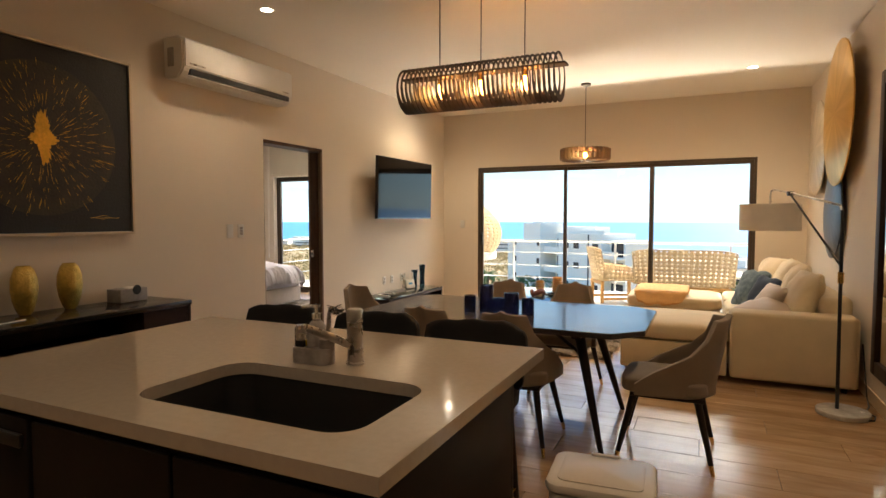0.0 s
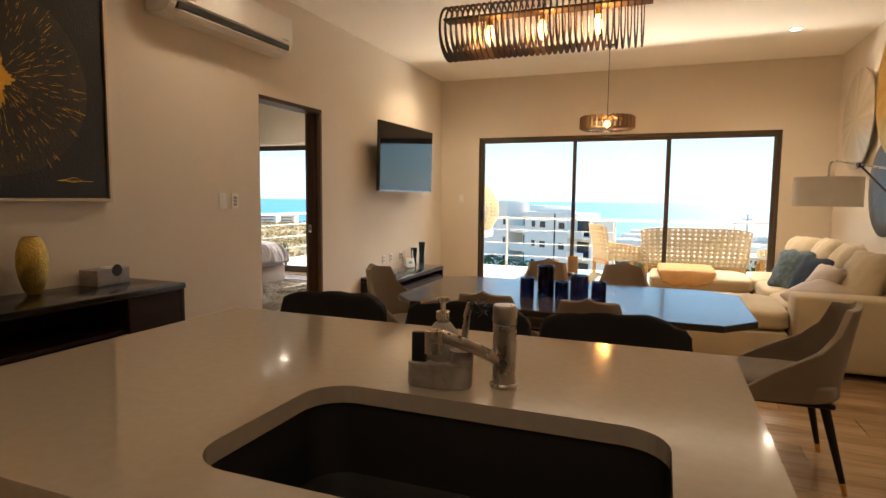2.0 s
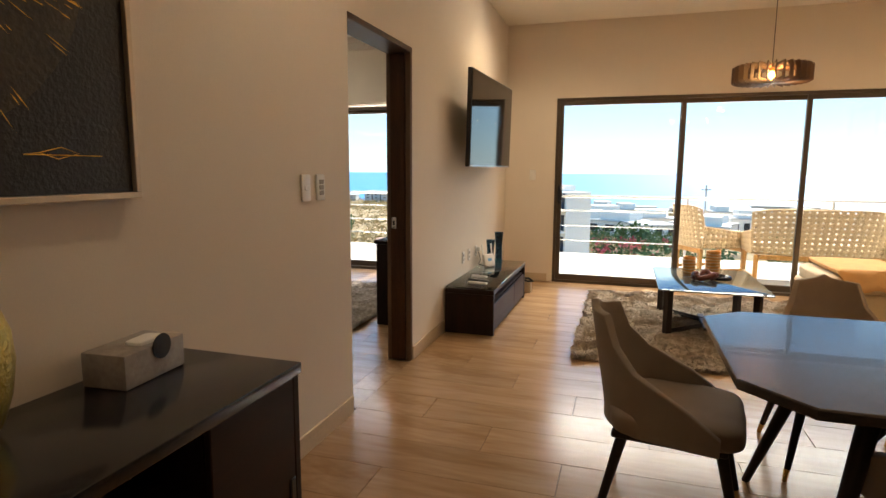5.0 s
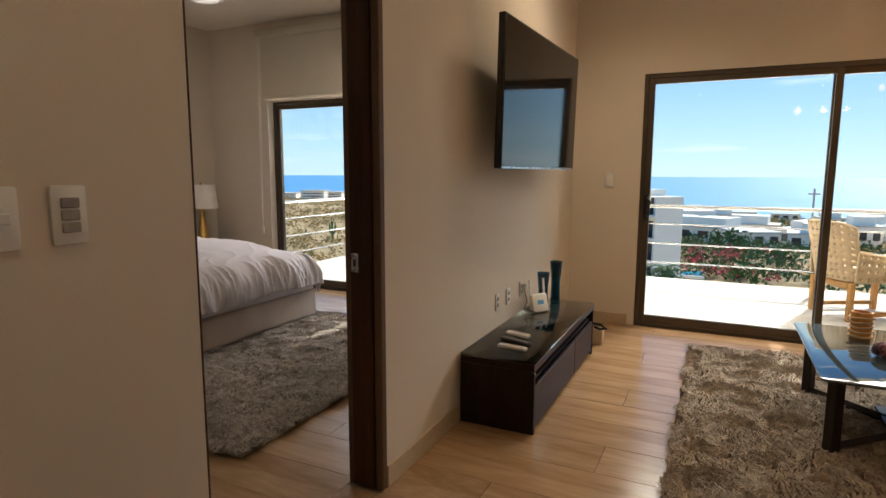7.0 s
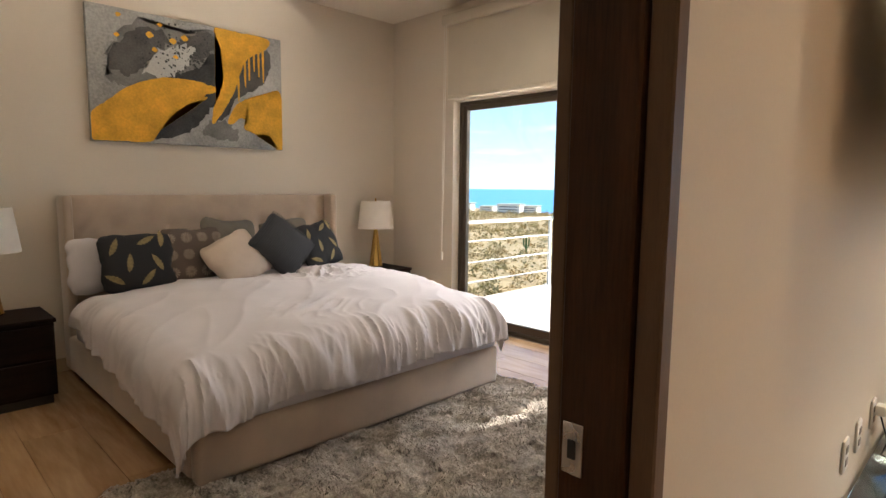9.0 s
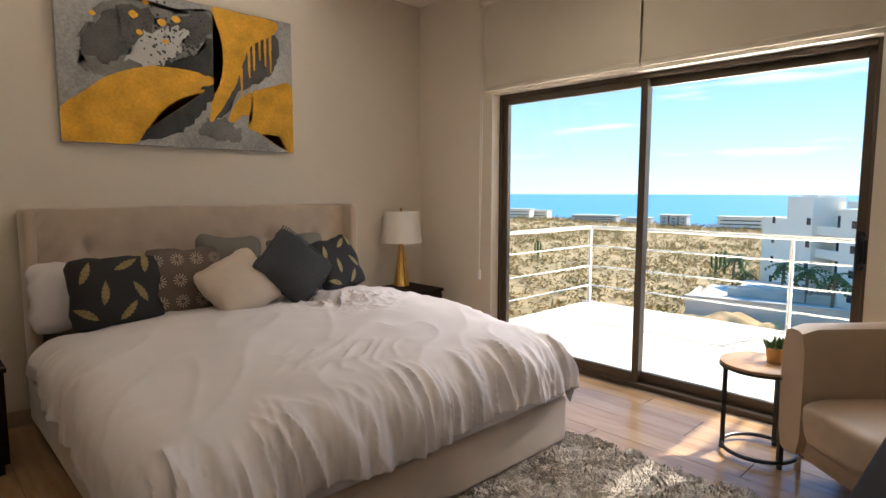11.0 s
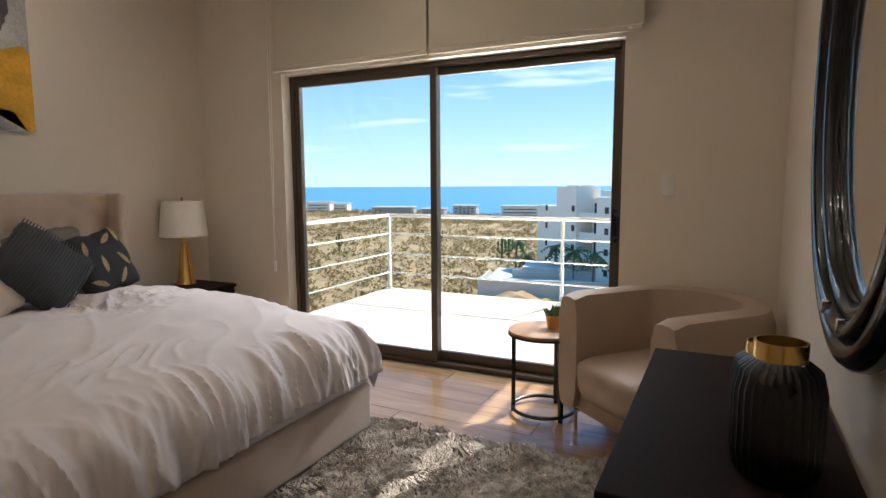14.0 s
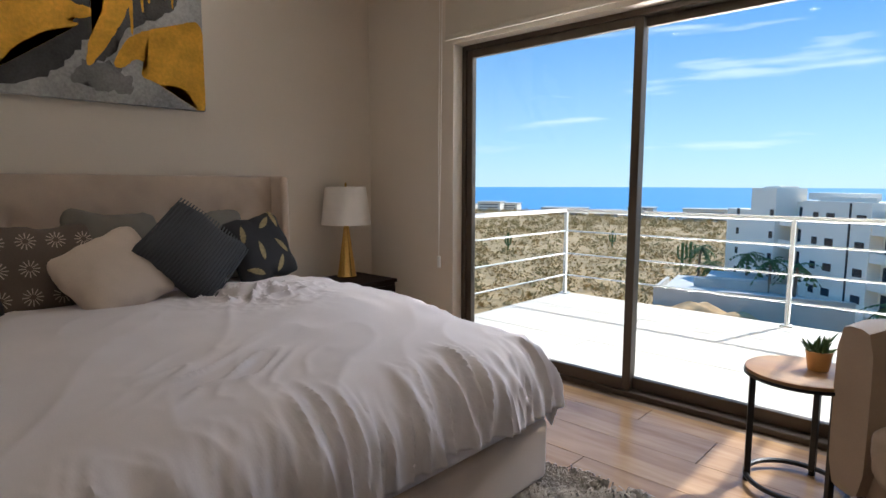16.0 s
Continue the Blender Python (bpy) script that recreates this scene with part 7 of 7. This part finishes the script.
# heap of dug earth before the retaining wall
def earth_heap():
    bm = bmesh.new()
    g = []
    for i in range(45):
        row = []
        for j in range(25):
            u, v = -1 + i / 22, -1 + j / 12
            h = max(0.0, 1 - (u * u + v * v)) ** 0.8
            h *= 1.7 + 1.6 * noise.noise(Vector((u * 2.2, v * 1.6, 4))) + 0.5 * noise.noise(Vector((u * 7, v * 5, 2)))
            row.append(bm.verts.new((u * 8.5, v * 4.0, h - 0.15)))
        g.append(row)
    for i in range(44):
        for j in range(24):
            bm.faces.new((g[i][j], g[i + 1][j], g[i + 1][j + 1], g[i][j + 1]))
    return bm
solo("earth_heap", earth_heap(), material("orange_sand", (0.52, 0.30, 0.13), 0.95, color2=(0.66, 0.42, 0.20), scale=0.6, bump=0.6, bscale=3), "heap of orange sandy earth by the retaining wall", "earth heap", pose(-27.5, 69.5, ground_z(-27.5, 69.5) + 0.8, 0, 0, 12))

# the flats next door
fa = thing("apartment_building", "white rendered modern block of flats with balconies", "building", pose(-22.6, 86.0, 0, 0, 0, -42.6))
GZ = -15.2
part("tower", box(-5.0, 0.0, -1.0, 3.0, GZ, 0.75), M_WHITEWALL, fa, smooth=False)
part("tower_cap", box(-3.9, -0.8, 0.0, 2.4, 0.75, 1.0), M_WHITEWALL, fa, smooth=False)
part("side_wing", box(-13.0, -5.02, 0.6, 3.0, GZ, -2.2), M_WHITEWALL, fa, smooth=False)
part("main_wing", box(4.2, 14.0, -0.6, 5.0, GZ, -0.6), M_WHITEWALL, fa, smooth=False)
part("recessed_wing", box(0.02, 4.18, 1.8, 6.0, GZ, -0.9), M_WHITEWALL, fa, smooth=False)
part("penthouse", box(1.0, 9.0, 2.4, 4.8, -0.58, 0.25), M_WHITEWALL, fa, smooth=False)
part("parapet", box(6.0, 14.0, -0.2, 0.1, -0.58, -0.1), M_WHITEWALL, fa, smooth=False)
part("end_wing", box(14.02, 17.0, 0.8, 5.0, GZ, -1.4), M_WHITEWALL, fa, smooth=False)
for lv in range(5):
    z = -3.6 - 2.75 * lv
    part("balcony_slab", box(0.03, 4.17, -0.4, 1.78, z - 0.2, z), M_WHITEWALL, fa, smooth=False)
    part("balcony_front", box(0.03, 4.17, -0.4, -0.25, z, z + 0.85), M_WHITEWALL, fa, smooth=False)
    part("balcony_opening", box(0.5, 3.8, 1.74, 1.79, z + 0.1, z + 2.1), M_DARKGLASS, fa, "dark balcony doors", smooth=False)
    for x, w in ((-1.0, 0.7), (6.0, 0.8), (8.0, 1.2), (12.2, 1.2)):
        y = -1.0 if x < 0 else -0.6
        wn_ = part("window", box(x, x + w, y - 0.05, y + 0.02, z + 0.9, z + 1.75), M_DARKGLASS, fa, "dark window", smooth=False)
        part("frame", box(x - 0.06, x + w + 0.06, y - 0.07, y - 0.045, z + 0.82, z + 0.9), M_WHITEWALL, wn_, smooth=False)
    for x in (-7.2, -10.6):
        part("window", box(x, x + 0.6, 0.55, 0.62, z + 0.6, z + 1.5), M_DARKGLASS, fa, "dark window", smooth=False)
    part("balcony_slab", box(14.02, 17.0, -0.5, 0.78, z - 0.2, z), M_WHITEWALL, fa, smooth=False)
    part("balcony_front", box(14.02, 17.0, -0.5, -0.38, z, z + 0.8), M_WHITEWALL, fa, smooth=False)
    part("balcony_opening", box(14.4, 16.7, 0.74, 0.79, z + 0.1, z + 2.1), M_DARKGLASS, fa, "dark balcony doors", smooth=False)
part("downpipe", box(11.2, 11.45, -0.66, -0.6, GZ, -0.7), M_DARKGLASS, fa, "dark facade strip", smooth=False)
# podium and pool beside it
pdm = thing("podium_wall", "grey block retaining wall with a pale deck above", "wall", pose(-32.8, 72.5, 0, 0, 0, 12.4))
part("wall", box(0.0, 21.0, 0.0, 0.4, -17.5, -11.0), M_GREYWALL, pdm, smooth=False)
part("wall", box(0.0, 0.4, 0.42, 9.0, -17.5, -11.0), M_GREYWALL, pdm, smooth=False)
part("coping", box(-0.1, 21.0, -0.1, 0.5, -10.99, -10.85, 0.03, 1), M_CONCRETE, pdm, "pale coping", smooth=False)
part("deck", box(0.42, 21.0, 0.42, 16.0, -17.5, -11.7), M_CONCRETE, pdm, "pale paved deck", smooth=False)
part("low_wall", box(3.6, 21.0, 7.0, 7.3, -11.69, -10.6), M_GREYWALL, pdm, smooth=False)
part("upper_deck", box(5.0, 12.0, 7.32, 13.0, -11.69, -10.3), M_CONCRETE, pdm, smooth=False)
sp_ = thing("garden_pool", "small blue garden pool behind a white wall", "pool", pose(*polar(-3.4, 94), -14.4))
part("rim", box(-4.4, 4.4, -2.6, 2.6, -0.4, 0.5, 0.05, 1), M_WHITEWALL, sp_, smooth=False)
part("water", box(-4.0, 4.0, -2.2, 2.2, 0.45, 0.53), M_POOL, sp_, smooth=False)


def palm(at, h, seed):
    p = thing("palm_tree", "green fan palm with a slim bent trunk", "palm", at, "palms by the flats")
    rp_ = random.Random(seed)
    lean = rp_.uniform(-0.4, 0.4)
    part("trunk", tube([(lean * (k / 6) ** 2, 0.2 * lean * k / 6, h * k / 6) for k in range(7)], 0.17, 8), M_BARK, p)
    bm = bmesh.new()
    for k in range(22):
        a, drop, ln = rp_.uniform(0, 6.28), rp_.uniform(-0.9, 0.75), rp_.uniform(1.6, 2.5)
        pts = []
        for i in range(7):
            t = i / 6
            r = ln * t
            pts.append(Vector((lean + r * math.cos(a), 0.2 * lean + r * math.sin(a), h + 0.1 + ln * (drop * t * 0.9 - 0.55 * t * t))))
        sd_ = Vector((-math.sin(a), math.cos(a), 0))
        for i in range(6):
            for sgn in (-1, 1):
                w = 0.42 * math.sin(math.pi * (0.15 + 0.8 * i / 6))
                tip = (pts[i] + pts[i + 1]) / 2 + sd_ * sgn * w + Vector((0, 0, -0.18))
                bm.faces.new([bm.verts.new(q) for q in (pts[i], pts[i + 1], tip)])
    part("crown", bm, M_GREEN, p, "drooping green fronds", smooth=False)


def wall_frame(lx, ly):
    q = pose(-22.6, 86.0, 0, 0, 0, -42.6) @ Vector((lx, ly, 0))
    return q.x, q.y
for i, (lx, ly, h) in enumerate(((-13.8, -3.0, 7.2), (-12.6, -1.5, 5.0), (-1.6, -3.2, 4.6), (2.6, -3.0, 4.4), (7.6, -3.4, 4.6), (20.5, -3.5, 5.6), (22.0, -2.0, 6.4), (23.6, -3.0, 6.0))):
    palm(pose(*wall_frame(lx, ly), -12.3 if lx > -12 and lx < 16 else -15.2, 0, 0, 40 * i), h, i)


def house(at, w, d, h, seed):
    rh = random.Random(seed)
    q = thing("white_house", "white flat-roofed house among the trees", "house", at, "houses towards the shore")
    part("wall", box(-w / 2, w / 2, -d / 2, d / 2, -1.5, h), M_WHITEWALL, q, smooth=False)
    part("roof", box(-w / 2 - 0.3, w / 2 + 0.3, -d / 2 - 0.3, d / 2 + 0.3, h, h + 0.35), M_CONCRETE, q, smooth=False)
    if rh.random() < 0.6:
        part("upper_floor", box(-w / 4, w / 3, -d / 3, d / 2, h + 0.35, h + 2.6), M_WHITEWALL, q, smooth=False)
    for k in range(3):
        x = -w / 2 + w * (k + 0.5) / 3
        part("window", box(x - w * 0.09, x + w * 0.09, -d / 2 - 0.06, -d / 2 + 0.02, h * 0.35, h * 0.8), M_DARKGLASS, q, "dark window", smooth=False)
rh_ = random.Random(21)
for k in range(44):
    deg, dist = rh_.uniform(-4.5, 34), rh_.uniform(150, 400)
    x, y = polar(deg, dist)
    if y > shore(x) - 15:
        continue
    house(pose(x, y, ground_z(x, y), 0, 0, rh_.uniform(-30, 30)), rh_.uniform(8, 17), rh_.uniform(7, 11), rh_.uniform(3.2, 5.5), k)


def hotel(deg, dist, w, h, label, kind_):
    x, y = polar(deg, dist)
    q = thing("beach_hotel", label, "hotel", pose(x, y, max(SEA, ground_z(x, y)), 0, 0, -deg * 0.6), "buildings along the shore")
    part("wall", box(-w / 2, w / 2, -9, 9, -2, h), M_WHITEWALL if kind_ else M_CONCRETE, q, smooth=False)
    part("roof", box(-w / 2 - 1, w / 2 + 1, -10, 10, h, h + 0.5), M_CONCRETE, q, smooth=False)
    for r in range(3):
        part("window_band", box(-w / 2 + 2, w / 2 - 2, -9.15, -8.9, 1.0 + r * h / 3.4, 1.0 + r * h / 3.4 + h / 12), M_DARKGLASS, q, "dark window band", smooth=False)
for deg, dist, w, h, kd in ((-38.4, 560, 22, 9, 1), (-36.6, 575, 20, 8, 1), (-40.6, 600, 14, 6, 1), (-31.2, 520, 38, 6, 0), (-27.2, 520, 20, 5, 0), (-24.9, 500, 6, 9, 0), (-24.1, 500, 6, 9, 0), (-23.3, 500, 6, 9, 0),
                            (-18.6, 470, 30, 9, 1), (-44, 600, 40, 8, 1), (13.5, 380, 34, 7, 0), (25, 372, 46, 8, 0)):
    hotel(deg, dist, w, h, "low white hotel by the shore" if kd else "low grey resort building by the shore", kd)
cr = thing("tower_crane", "slim construction crane near the shore", "crane", pose(*polar(7.2, 390), -26))
part("mast", box(-0.5, 0.5, -0.5, 0.5, 0, 19), M_GREYWALL, cr, smooth=False)
part("jib", box(-3.0, 3.0, -0.4, 0.4, 15.6, 16.3), M_GREYWALL, cr, smooth=False)


def cactus(at, h):
    c = thing("cardon_cactus", "tall branching cardon cactus", "cactus", at, "cacti in the scrub")
    part("stem", tube([(0, 0, -0.3), (0, 0, h * 0.6), (0, 0, h)], 0.28, 8), M_GREEN, c)
    for s in (-1, 1):
        part("arm", tube([(0, 0, h * 0.3), (s * 0.6, 0, h * 0.36), (s * 0.85, 0, h * 0.5), (s * 0.88, 0, h * 0.85)], 0.2, 7), M_GREEN, c)
for deg, dist in ((-21.0, 118), (-20.3, 122), (-37, 150), (-27, 170)):
    x, y = polar(deg, dist)
    cactus(pose(x, y, ground_z(x, y)), 4.6)

# ---- floor planks ----
PL, PW, GAP = 1.20, 0.285, 0.0016
plank_mesh = set_mesh("plank", box(-PL / 2 + GAP, PL / 2 - GAP, -PW / 2 + GAP / 2, PW / 2 - GAP / 2, -0.006, 0.0, 0.0015, 1), M_PLANK, False)
rng = random.Random(11)
rest = bmesh.new()
def lay(x0, x1, y0, y1, near):
    ny = int((y1 - y0) / PW) + 1
    for j in range(ny):
        yc = y0 + (j + 0.5) * PW
        off = (0.4 * j) % PL
        x = x0 - off
        while x < x1:
            a, c = max(x, x0), min(x + PL, x1)
            ya, yb = yc - PW / 2, min(yc + PW / 2, y1)
            if c - a > 0.02 and yb - ya > 0.02:
                if near((a + c) / 2, yc):
                    o = new("plank", plank_mesh)
                    o.parent = floor
                    o.matrix_basis = Matrix.Translation(((a + c) / 2, (ya + yb) / 2, 0)) @ Matrix.Diagonal(((c - a) / PL, (yb - ya) / PW, 1, 1))
                else:
                    box(a + GAP, c - GAP, ya + GAP / 2, yb - GAP / 2, -0.006, 0.0, bm=rest)
            x += PL
lay(WEST, EAST, 2.3, NORTH + 0.012, lambda x, y: True)
lay(WEST, EAST, SOUTH, 2.3, lambda x, y: False)
lay(B_EAST, WEST, D0 + 0.036, D1 - 0.04, lambda x, y: True)
lay(B_WEST, B_EAST, 5.2, NORTH + 0.02, lambda x, y: x > -7.0)
lay(B_WEST, B_EAST, B_SOUTH, 5.2, lambda x, y: False)
pr = part("planks", rest, M_PLANK, floor, smooth=False)
tagged(pr, kind="stuff")
